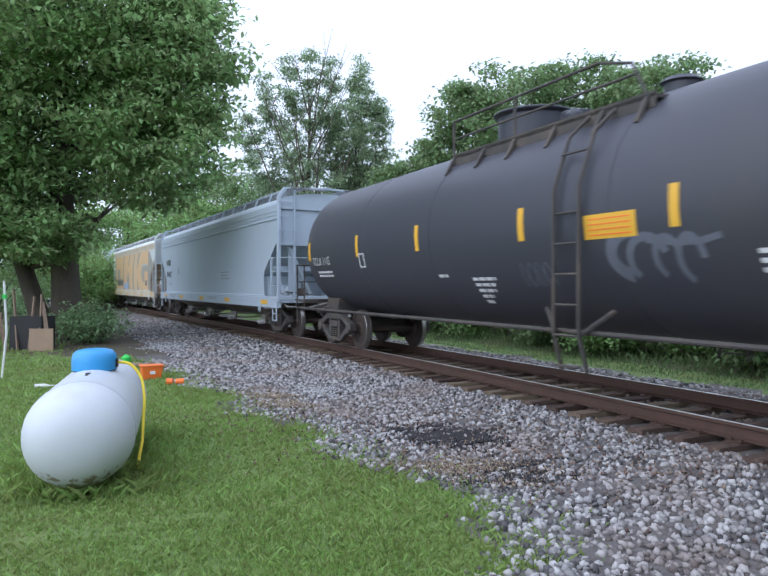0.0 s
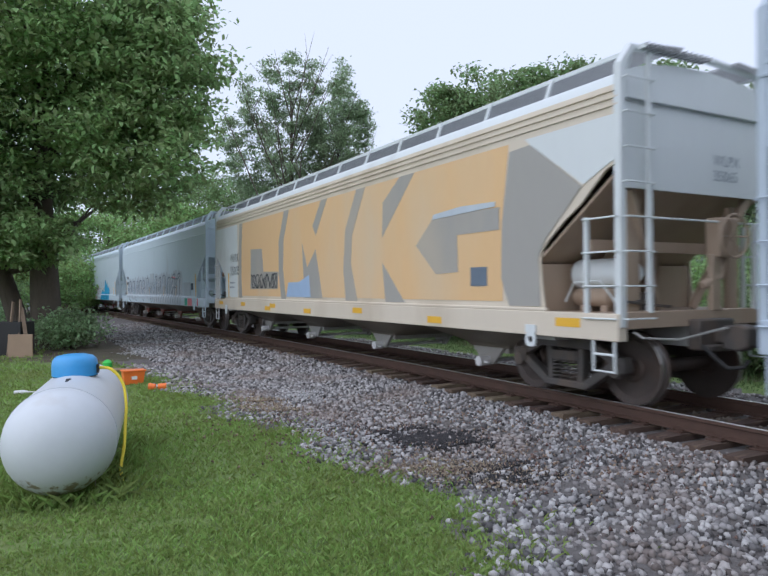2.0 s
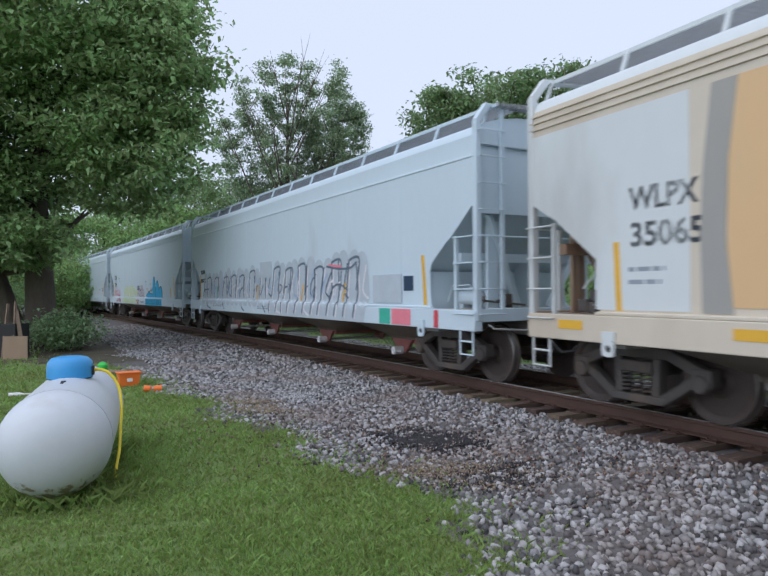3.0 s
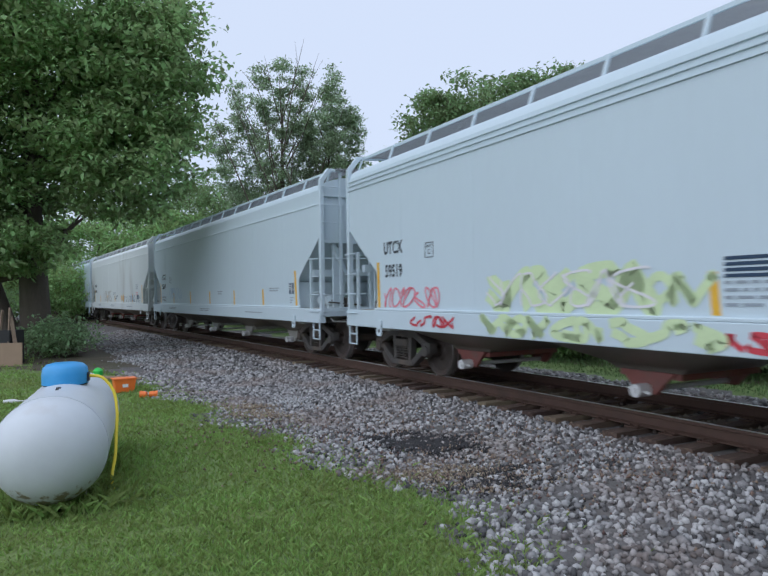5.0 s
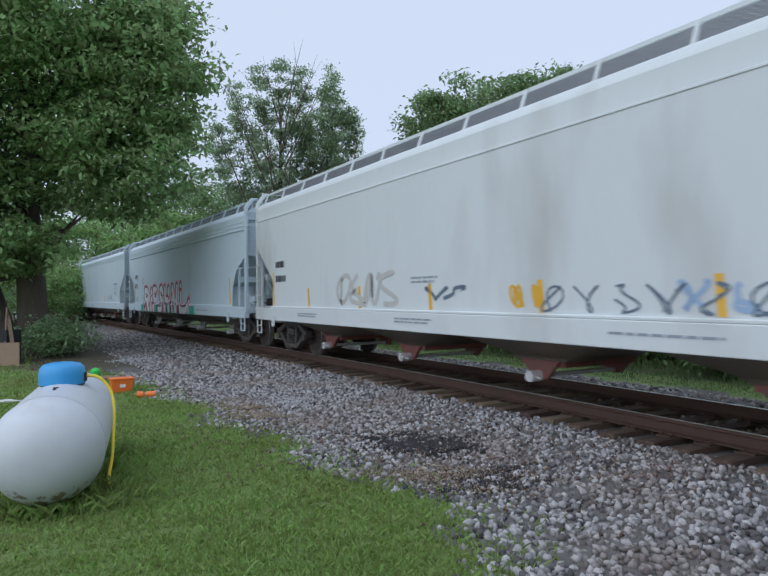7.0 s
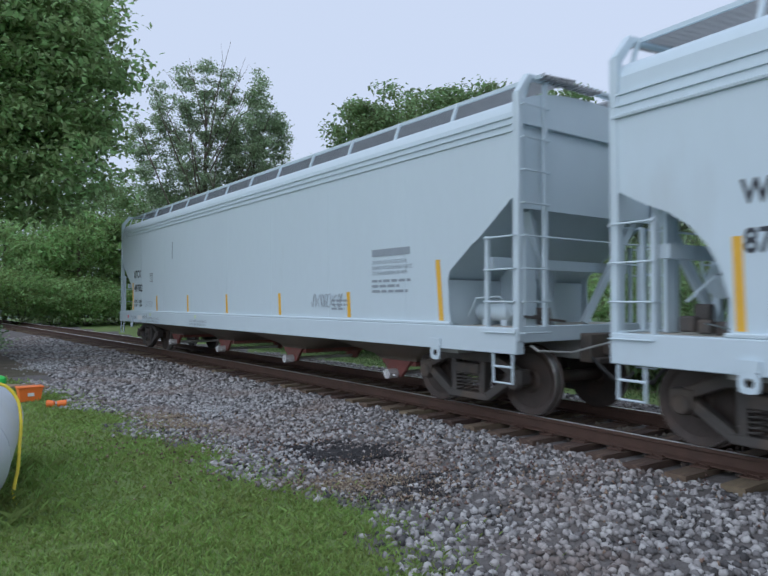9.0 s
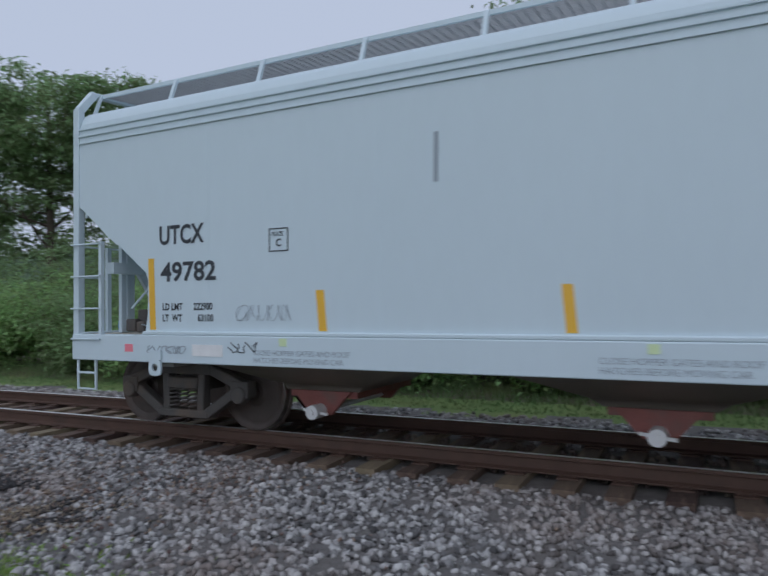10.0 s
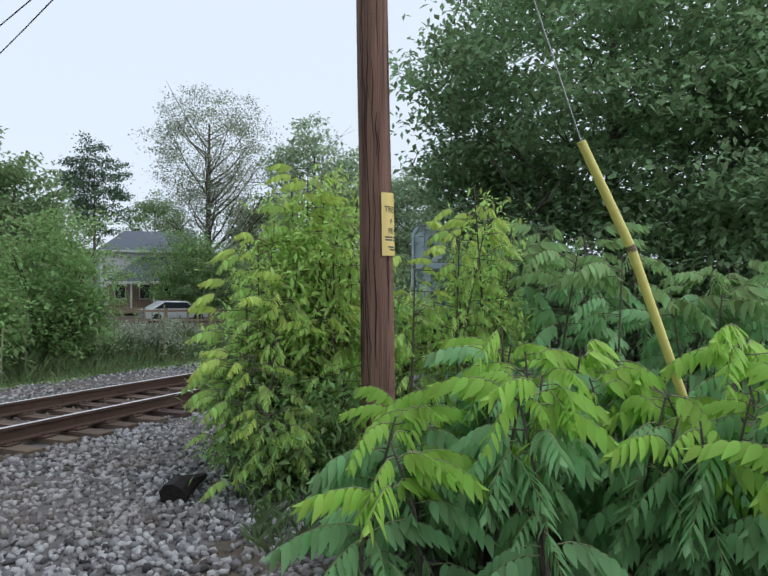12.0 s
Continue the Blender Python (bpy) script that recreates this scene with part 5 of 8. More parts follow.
def far_things():
    # house beyond the line
    b = polar(-115.0, 62, -0.4)
    t = tagged(new("house"), "white-sided house with a grey shingled roof and porch", "house")
    t.matrix_basis = Matrix.Translation(b) @ Matrix.Rotation(radians(-115), 4, "Z")
    sol = Solid()
    sol.box(-2.8, 5, 0, 8, -0.4, 5.0)
    wall = part("wall", sol, SIDING, t)
    for k in range(24):
        sol = Solid()
        sol.box(-2.815, 5.015, -0.015, 0.0, 0.2 + 0.2 * k, 0.205 + 0.2 * k)
        part("clapboard", sol, SIDING, wall)
    sol = Solid()
    sol.add([(-3.1, -0.5, 4.95), (5.4, -0.5, 4.95), (5.4, 8.5, 4.95), (-3.1, 8.5, 4.95), (-0.9, 4, 7.0), (5.4, 4, 7.0)],
            [(0, 1, 5, 4), (2, 3, 4, 5), (0, 4, 3), (1, 2, 5), (0, 3, 2, 1)])
    part("roof", sol, SHINGLE, t)
    sol = Solid()
    sol.box(-3.1, 5.4, -0.56, -0.48, 4.82, 5.0)
    part("gutter", sol, SIDING, t)
    sol = Solid()
    sol.add([(-2.3, -2.8, 2.2), (5.2, -2.8, 2.2), (5.2, 0, 4.3), (0.6, 0, 4.3), (-2.3, -2.8, 2.32), (5.2, -2.8, 2.32), (5.2, 0, 4.45), (0.6, 0, 4.45)],
            [(0, 1, 2, 3), (4, 5, 6, 7), (0, 1, 5, 4), (1, 2, 6, 5), (2, 3, 7, 6), (3, 0, 4, 7)])
    part("porch_roof", sol, SHINGLE, t)
    sol = Solid()
    sol.box(-2.3, 5.2, -2.84, -2.76, 2.08, 2.30)
    part("porch_beam", sol, SIDING, t)
    sol = Solid()
    sol.box(-2.2, 5.1, -2.7, 0, -0.4, 0.05)
    part("porch_floor", sol, WOOD, t)
    for x in (-2.1, -0.3, 1.5, 3.3, 5.0):
        sol = Solid()
        sol.box(x - 0.07, x + 0.07, -2.65, -2.51, 0.05, 2.2)
        part("porch_post", sol, SIDING, t)
    sol = Solid()
    sol.box(-2.2, 5.0, -0.03, -0.005, 0.05, 2.4)
    part("porch_wall", sol, WOOD, t, "brown boarded wall under the porch")
    for x in (-1.2, 0.8, 2.8):
        sol = Solid()
        sol.box(x - 0.4, x + 0.4, -0.075, -0.045, 0.8, 2.0)
        w = part("window", sol, GLASSY, t)
        sol = Solid()
        sol.box(x - 0.47, x + 0.47, -0.06, -0.032, 0.73, 2.07)
        part("frame", sol, SIDING, w)
    # trees and a hedge beside it
    for i, (az, r, w, h, lm) in enumerate([(-119.6, 50, 2.3, 3.2, LEAF_HEDGE), (-123, 48, 2.8, 2.8, LEAF_HEDGE), (-109.2, 44, 2.2, 2.8, LEAF_HEDGE), (-126, 40, 3.0, 2.6, LEAF_FAR),
                                           (-131, 36, 3.2, 2.4, LEAF_HEDGE), (-118.9, 52, 4.2, 3.6, LEAF_HEDGE), (-121.6, 49, 3.6, 3.0, LEAF_FAR), (-136, 34, 3.0, 2.2, LEAF_FAR), (-143, 28, 3.0, 1.6, LEAF_HEDGE), (-150, 22, 3.0, 1.5, LEAF_DARK), (-156, 21, 3.0, 1.5, LEAF_DARK), (-162, 20, 3.0, 1.4, LEAF_DARK), (-168, 19, 3.0, 1.5, LEAF_DARK)]):
        shrub("rounded green bush near the house", polar(az, r), (w, w, h), 120, 45, 0.4, lm, 0.24, 500 + i)
    # parked pale car behind a rail fence
    c = tagged(new("parked_car"), "pale silver car parked beyond the fence", "car")
    c.matrix_basis = Matrix.Translation(polar(-118.0, 46)) @ Matrix.Rotation(radians(-100), 4, "Z")
    sol = Solid()
    sol.prism([(-2.1, 0.3), (2.1, 0.3), (2.15, 0.75), (1.2, 0.9), (0.6, 1.4), (-0.9, 1.42), (-1.7, 0.95), (-2.15, 0.85)], -0.85, 0.85)
    part("body", sol, mat("silver_car_paint", (0.55, 0.57, 0.58), 0.3, 0.3, 3, 0.03, 40, 0.0), c, bevel=0.06)
    sol = Solid()
    sol.prism([(-1.5, 0.95), (1.05, 0.95), (0.55, 1.33), (-0.85, 1.35)], -0.86, 0.86)
    part("glazing", sol, GLASSY, c)
    for x in (-1.35, 1.35):
        for y in (-0.8, 0.8):
            sol = Solid()
            sol.tube([(x, y - 0.1, 0.32), (x, y + 0.1, 0.32)], 0.32, 16)
            part("wheel", sol, DARK, c)
    f = tagged(new("rail_fence"), "weathered horizontal rail fence beyond the weeds", "fence")
    for k in range(7):
        a = polar(-114.0 - 1.7 * k, 38)
        sol = Solid()
        sol.box(a.x - 0.05, a.x + 0.05, a.y - 0.05, a.y + 0.05, a.z - 0.2, a.z + 1.1)
        part("post", sol, WOOD, f)
        if k < 6:
            n = polar(-114.0 - 1.7 * (k + 1), 38)
            for z in (0.45, 0.95):
                sol = Solid()
                sol.beam(a + Vector((0, 0, z)), n + Vector((0, 0, z)), 0.03, 0.12)
                part("rail", sol, WOOD, f)
    pr = tagged(new("porch_railing"), "black metal railing with a pale post behind the shrubs", "railing")
    b = polar(-164.6, 24)
    pr.matrix_basis = Matrix.Translation(b) @ Matrix.Rotation(radians(-164.6), 4, "Z")
    for x in np.arange(-1.6, 1.61, 0.13):
        sol = Solid()
        sol.box(x - 0.01, x + 0.01, -0.01, 0.01, 0.1 - b.z, 1.05 - b.z)
        part("picket", sol, DARK, pr)
    for z in (0.1, 1.05):
        sol = Solid()
        sol.box(-1.65, 1.65, -0.02, 0.02, z - 0.02 - b.z, z + 0.02 - b.z)
        part("rail", sol, DARK, pr)
    for x in (-1.7, 1.7):
        sol = Solid()
        sol.box(x - 0.06, x + 0.06, -0.06, 0.06, -0.2, 1.9 - b.z)
        part("post", sol, SIDING, pr)
    # pole with a crossarm and wires over the line
    u = tagged(new("power_pole"), "distant grey power pole with a crossarm", "utility pole")
    b = polar(-99.2, 34)
    u.matrix_basis = Matrix.Translation(b)
    sol = Solid()
    sol.tube([(0, 0, -0.4), (0, 0, 8.6 - b.z)], [0.15, 0.10], 10)
    part("shaft", sol, BARK, u)
    sol = Solid()
    d = Vector((math.cos(radians(-99)), math.sin(radians(-99)), 0))
    top = Vector((0, 0, 8.35 - b.z))
    sol.beam(top - d * 1.25, top + d * 1.25, 0.1, 0.12)
    part("crossarm", sol, BARK, u)
    for k, o in enumerate((-1.1, -0.4, 0.4, 1.1)):
        sol = Solid()
        sol.tube([top + d * o, top + d * o + Vector((0, 0, 0.18))], 0.04, 8)
        part("insulator", sol, DARK, u)
    wires = tagged(new("power_lines"), "thin overhead power lines across the sky", "power line")
    for k, o in enumerate((-0.4, 1.1)):
        sol = Solid()
        a = b + top + d * o + Vector((0, 0, 0.18))
        e = Vector((4.55 + 0.05 * o, -4.95 + 0.25 * o, 7.9))
        pts = []
        for q in np.linspace(0, 1, 14):
            x = a.lerp(e, q)
            x.z -= 0.9 * 4 * q * (1 - q) * 0.35
            pts.append(x)
        sol.tube(pts, 0.016, 5)
        part("wire", sol, DARK, wires)
    # marker flag in the verge
    fl = tagged(new("marker_flag"), "small red marker flag on a wire in the verge", "flag")
    b = polar(-88.2, 13.2)
    fl.matrix_basis = Matrix.Translation(b)
    sol = Solid()
    hz = 1.5 - 0.129 * 13.2 - b.z
    sol.tube([(0, 0, -0.05), (0, 0, hz + 0.08)], 0.004, 5)
    part("wire", sol, STEEL, fl)
    sol = Solid()
    sol.add([(0, 0, hz - 0.07), (0.02, 0.17, hz - 0.06), (0.0, 0.17, hz + 0.07), (0, 0, hz + 0.08), (0.008, 0, hz - 0.07), (0.028, 0.17, hz - 0.06), (0.008, 0.17, hz + 0.07), (0.008, 0, hz + 0.08)],
            [(0, 1, 2, 3), (4, 5, 6, 7), (0, 1, 5, 4), (2, 3, 7, 6), (1, 2, 6, 5), (0, 3, 7, 4)])
    part("cloth", sol, RED_FLAG, fl)


far_things()


# ---------------- the train ----------------
CAR_L = 17.4
HALF = CAR_L / 2
TRUCK_X = HALF - 1.37
SIDE = 1.52


def lathe_y(sol, prof, seg=28, mis=None):
    """A profile of (y, radius) turned round the y axis."""
    k0 = len(sol.f)
    sol.loft([[(r * math.sin(a), y, r * math.cos(a)) for a in (2 * math.pi * k / seg for k in range(seg))] for y, r in prof])
    if mis:
        for i, mi in enumerate(mis):
            for k in range(seg):
                sol.mi[k0 + i * seg + k] = mi


def wheel_set_mesh():
    sol = Solid()
    for sd in (-1, 1):
        prof = [(sd * y, r) for y, r in ((0.80, 0.09), (0.80, 0.14), (0.775, 0.17), (0.77, 0.36), (0.80, 0.40), (0.80, 0.452), (0.795, 0.457), (0.70, 0.462), (0.69, 0.485),
                                         (0.665, 0.485), (0.66, 0.40), (0.70, 0.34), (0.70, 0.16), (0.66, 0.13), (0.66, 0.09))]
        lathe_y(sol, prof, 28, [0, 0, 0, 0, 0, 1, 1, 0, 0, 0, 0, 0, 0, 0])
    lathe_y(sol, [(-1.05, 0.07), (-0.8, 0.09), (0.8, 0.09), (1.05, 0.07)], 12)
    # hub bolts that show the turning
    for sd in (-1, 1):
        for k in range(3):
            a = k * 2.094
            sol.tube([(0.05 * math.sin(a), sd * 1.04, 0.05 * math.cos(a)), (0.05 * math.sin(a), sd * 1.075, 0.05 * math.cos(a))], 0.014, 6)
    return sol.mesh("wheelset", [WHEEL, TREAD])


WHEELSET = wheel_set_mesh()


def truck_under(car, x):
    sol = Solid()
    sol.box(-0.2, 0.2, -0.9, 0.9, 0.46, 0.70)
    sol.tube([(0, 0, 0.70), (0, 0, 0.80)], 0.2, 14)
    t = part("truck", sol, TRUCK, car, "grimy cast-steel truck with coil springs", bevel=0.02, m=Matrix.Translation((x, 0, 0)))
    for sd in (-1, 1):
        sol = Solid()
        y = sd * 1.0
        for a, b, w, h in (((-0.98, y, 0.52), (-0.42, y, 0.75), 0.14, 0.13), ((-0.45, y, 0.745), (0.45, y, 0.745), 0.15, 0.14), ((0.42, y, 0.75), (0.98, y, 0.52), 0.14, 0.13),
                           ((-0.78, y, 0.47), (-0.36, y, 0.20), 0.14, 0.12), ((-0.40, y, 0.195), (0.40, y, 0.195), 0.17, 0.10), ((0.36, y, 0.20), (0.78, y, 0.47), 0.14, 0.12),
                           ((-0.27, y, 0.2), (-0.29, y, 0.72), 0.13, 0.11), ((0.27, y, 0.2), (0.29, y, 0.72), 0.13, 0.11)):
            sol.beam(a, b, w, h)
        sol.box(-0.24, 0.24, y - 0.09, y + 0.09, 0.50, 0.64)
        for q in (-0.889, 0.889):
            sol.box(q - 0.13, q + 0.13, y - 0.09, y + 0.09, 0.42, 0.62)
            sol.tube([(q, y, 0.457), (q, y + sd * 0.12, 0.457)], [0.12, 0.10], 14)
        part("side_frame", sol, TRUCK, t, bevel=0.018)
        for q in (-0.15, 0.0, 0.15):
            sol = Solid()
            sol.tube([(q + 0.06 * math.cos(a), y + sd * 0.03 + 0.06 * math.sin(a), 0.25 + 0.25 * a / 31.4) for a in np.linspace(0, 31.4, 51)], 0.013, 5)
            part("spring", sol, TRUCK, t)
    for q in (-0.889, 0.889):
        part("wheelset", WHEELSET, None, t, "dark wheels with bright worn treads", m=Matrix.Translation((q, 0, 0.457)))
    return t


def coupler_under(car, sd, z=0.88, half=HALF):
    sol = Solid()
    x = sd * (half + 0.02)
    sol.box(min(x - sd * 0.5, x + sd * 0.36), max(x - sd * 0.5, x + sd * 0.36), -0.07, 0.07, z - 0.08, z + 0.08)
    sol.prism([(x + sd * 0.30, z - 0.15), (x + sd * 0.50, z - 0.16), (x + sd * 0.62, z - 0.10), (x + sd * 0.62, z + 0.12), (x + sd * 0.48, z + 0.16), (x + sd * 0.30, z + 0.14)], -0.16, 0.08)
    sol.prism([(x + sd * 0.42, z - 0.14), (x + sd * 0.66, z - 0.12), (x + sd * 0.66, z + 0.12), (x + sd * 0.42, z + 0.14)], 0.08, 0.19)
    a, b = sorted((x - sd * 0.04, x + sd * 0.14))
    sol.box(a, b, -0.34, 0.34, z - 0.17, z + 0.21)
    a, b = sorted((x + sd * 0.14, x + sd * 0.22))
    sol.box(a, b, -0.26, 0.26, z - 0.19, z - 0.10)
    c = part("coupler", sol, TRUCK, car, bevel=0.025)
    sol = Solid()
    sol.tube([(x + sd * 0.05, -0.28, z - 0.05), (x + sd * 0.25, -0.30, z - 0.20), (x + sd * 0.42, -0.24, z - 0.36), (x + sd * 0.56, -0.16, z - 0.34), (x + sd * 0.60, -0.1, z - 0.26)], 0.026, 8)
    part("air_hose", sol, DARK, c)
    sol = Solid()
    sol.tube([(x - sd * 0.02, -1.30, z + 0.08), (x + sd * 0.10, -1.30, z + 0.02), (x + sd * 0.12, -0.7, z - 0.02), (x + sd * 0.40, -0.2, z + 0.12)], 0.014, 6)
    part("uncoupling_lever", sol, SHADE_GREY, c)


def ring_plate(sol, x, y0, y1, z0, z1, w):
    """A lifting lug: a plate with a round hole near its foot."""
    zc, seg = z0 + w * 0.55, 12
    outer, inner = [], []
    for k in range(seg):
        a = 2 * math.pi * k / seg + math.pi / seg
        ca, sa = math.cos(a), math.sin(a)
        sc = 1 / max(abs(ca), abs(sa))
        outer.append((x + ca * min(sc, 1.2) * w * 0.5, zc + sa * min(sc, 1.2) * w * 0.5))
        inner.append((x + ca * w * 0.24, zc + sa * w * 0.24))
    v = [(a, y, b) for y in (y0, y1) for a, b in outer + inner]
    f = []
    for k in range(seg):
        k2 = (k + 1) % seg
        f += [(k, k2, seg + k2, seg + k), (2 * seg + k, 3 * seg + k, 3 * seg + k2, 2 * seg + k2), (k, 2 * seg + k, 2 * seg + k2, k2), (seg + k, seg + k2, 3 * seg + k2, 3 * seg + k)]
    sol.add(v, f)
    sol.box(x - w / 2, x + w / 2, y0, y1, zc + w * 0.48, z1)


STRAIGHT_CUT = [(1.22, 1.20), (1.26, 1.42), (1.27, 1.82), (1.23, 1.92), (0.80, 2.25), (0.74, 2.28), (0.62, 2.36), (0.12, 2.76), (0.03, 2.80)]
ROUND_CUT = [(1.24, 1.20), (1.25, 1.50), (1.17, 1.78), (1.04, 2.02), (0.86, 2.22), (0.62, 2.38), (0.40, 2.47), (0.12, 2.62), (0.03, 2.66)]
DEEP_CUT = [(1.25, 1.20), (1.30, 1.50), (1.33, 1.84), (1.29, 1.98), (1.18, 2.10), (0.90, 2.32), (0.62, 2.50), (0.22, 2.86), (0.03, 2.94)]


def side_sheet(sd, cut):
    """A side sheet, cut away over the end platforms: (metres from the car's end, height)."""
    o = [(HALF - a, z) for a, z in cut] + [(HALF - 0.03, 3.52)]
    sol = Solid()
    sol.prism(o + [(-a, z) for a, z in reversed(o)], sd * (SIDE - 0.03), sd * SIDE)
    return sol


# upper edges of the sides (distance from the middle, height): plain, with three fine ribs, with a deep drip rail
CHORD_PLAIN = [(1.522, 3.50), (1.532, 3.505), (1.532, 3.53), (1.515, 3.54), (1.50, 3.70), (1.50, 3.84), (1.44, 3.85), (1.44, 3.50)]
CHORD_RIBS = [(1.519, 3.50), (1.519, 3.58), (1.540, 3.585), (1.540, 3.605), (1.517, 3.612), (1.517, 3.67), (1.540, 3.675), (1.540, 3.695), (1.514, 3.702), (1.512, 3.755), (1.536, 3.76),
              (1.536, 3.78), (1.505, 3.787), (1.50, 3.84), (1.44, 3.85), (1.44, 3.50)]
CHORD_DRIP = [(1.524, 3.40), (1.55, 3.405), (1.556, 3.43), (1.530, 3.445), (1.524, 3.52), (1.545, 3.525), (1.545, 3.545), (1.518, 3.555), (1.514, 3.64), (1.535, 3.645),
              (1.535, 3.665), (1.505, 3.675), (1.50, 3.84), (1.44, 3.85), (1.44, 3.40)]


def reshape(car, name, near, far):
    """Give a car its own sides."""
    for o in [o for o in car.children if o.name.split(".")[0] == name]:
        solid = near if o.data.vertices[0].co.y < 0 else far
        o.data = solid.mesh(name, WHITE)


def chord_solid(sd, rib):
    sol = Solid()
    sol.loft([[(x, sd * y, z) for y, z in rib] for x in (-HALF + 0.02, HALF - 0.02)])
    return sol


def hopper_car():
    car = new("hopper_car")
    for sd in (-1, 1):
        # side sheet, cut away over the end platforms
        part("side_panel", side_sheet(sd, STRAIGHT_CUT), WHITE, car)
        for q in np.linspace(-HALF + 2.2, HALF - 2.2, 7):
            sol = Solid()
            a, b = sorted((sd * SIDE, sd * (SIDE + 0.0025)))
            sol.box(q - 0.006, q + 0.006, a, b, 1.24, 3.5)
            part("panel_seam", sol, WHITE, car)
        sol = Solid()
        sol.box(-HALF, HALF, sd * (SIDE - 0.10) if sd > 0 else sd * (SIDE + 0.05), sd * (SIDE + 0.05) if sd > 0 else sd * (SIDE - 0.10), 0.86, 1.18)
        a, b = sorted((sd * (SIDE - 0.04), sd * (SIDE + 0.045)))
        sol.prism([(-HALF + 1.2, 1.18), (HALF - 1.2, 1.18), (HALF - 1.22, 1.225), (-HALF + 1.22, 1.225)], a, b)
        part("side_sill", sol, WHITE, car, bevel=0.012)
        # ribbed top chord
        part("top_chord", chord_solid(sd, CHORD_PLAIN), WHITE, car)
        for ed in (-1, 1):
            sol = Solid()
            x = ed * (HALF - 0.03)
            y = sd * (SIDE - 0.03)
            sol.beam((x, y, 1.02), (x, y, 4.05), 0.10, 0.10)
            sol.beam((x, y, 4.03), (x - ed * 0.02, y * 0.86, 4.30), 0.10, 0.10)
            sol.beam((x - ed * 0.02, y * 0.87, 4.29), (x - ed * 0.02, 0, 4.36), 0.10, 0.06)
            part("corner_post", sol, WHITE, car, bevel=0.012)
            sol = Solid()
            x2 = ed * (HALF - 0.50)
            yo = sd * (SIDE + 0.02)
            sol.beam((x2, yo, 0.95), (x2, yo, 2.33), 0.05, 0.05)
            for z in (1.12, 1.50, 1.90, 2.30):
                sol.tube([(x, sd * (SIDE - 0.02), z), (x + ed * 0.02, sd * (SIDE + 0.07), z), (x2 - ed * 0.02, sd * (SIDE + 0.07), z), (x2, yo, z)], 0.012, 6)
            part("side_ladder", sol, WHITE, car)
            sol = Solid()
            y2 = sd * (SIDE - 0.50)
            xo = ed * (HALF + 0.03)
            sol.beam((xo - ed * 0.04, y2, 1.18), (xo - ed * 0.04, y2, 4.25 if sd * ed < 0 else 2.3), 0.06, 0.05)
            for z in ((1.12, 1.5, 1.9, 2.3, 2.7, 3.1, 3.5, 3.9) if sd * ed < 0 else (1.5, 1.9, 2.3)):
                sol.tube([(x, y, z), (xo + ed * 0.04, y, z), (xo + ed * 0.04, y2, z), (xo - ed * 0.03, y2, z)], 0.012, 6)
            part("end_ladder", sol, WHITE, car)
            sol = Solid()
            sol.tube([(ed * (HALF - 0.08), yo, 0.9), (ed * (HALF - 0.08), yo, 0.50), (ed * (HALF - 0.40), yo, 0.50), (ed * (HALF - 0.40), yo, 0.9)], 0.02, 6)
            sol.tube([(ed * (HALF - 0.08), yo, 0.70), (ed * (HALF - 0.40), yo, 0.70)], 0.016, 6)
            part("step_stirrup", sol, WHITE, car)
            sol = Solid()
            ya, yb = sorted((sd * (SIDE + 0.055), sd * (SIDE + 0.08)))
            ring_plate(sol, ed * (HALF - 1.45), ya, yb, 0.70, 1.0, 0.19)
            part("lifting_lug", sol, WHITE, car)
    # arched roof with a hatch trough
    sol = Solid()
    arch = [(1.50 * math.cos(a), 3.82 + 0.38 * math.sin(a) ** 0.8) for a in np.linspace(0, math.pi, 15)]
    arch = [(y, z if 0 < i < 14 else 3.82) for i, (y, z) in enumerate(arch)]
    sol.loft([[(x, y, z) for y, z in arch] + [(x, -1.4, 3.70), (x, 1.4, 3.70)] for x in (-HALF + 0.04, HALF - 0.04)])
    part("roof", sol, WHITE, car)
    sol = Solid()
    sol.box(-HALF + 0.8, HALF - 0.8, -0.30, 0.30, 4.12, 4.30)
    part("hatch_cover", sol, WHITE, car, bevel=0.03)
    # walkways along the roof edges
    for sd in (-1, 1):
        sol = Solid()
        for i in range(13):
            y = sd * (0.55 + 0.05 * i)
            sol.box(-HALF - 0.1, HALF + 0.1, min(y - 0.004, y + 0.004), max(y - 0.004, y + 0.004), 4.335 - 0.004 * i, 4.36 - 0.004 * i)
        for x in np.arange(-HALF - 0.1, HALF + 0.11, 0.10):
            sol.beam((x, sd * 0.55, 4.345), (x, sd * 1.17, 4.298), 0.012, 0.014)
        walkway = part("roof_walkway", sol, GRATE, car, "galvanised steel grating walkway")
        sol = Solid()
        sol.box(-HALF - 0.1, HALF + 0.1, min(sd * 1.17, sd * 1.20), max(sd * 1.17, sd * 1.20), 4.26, 4.31)
        part("edge_rail", sol, WHITE, walkway)
        for x in np.linspace(-HALF + 0.1, HALF - 0.1, 14):
            sol = Solid()
            sol.beam((x, sd * 1.20, 4.30), (x, sd * 1.36, 3.88), 0.05, 0.03)
            part("walkway_bracket", sol, WHITE, walkway)
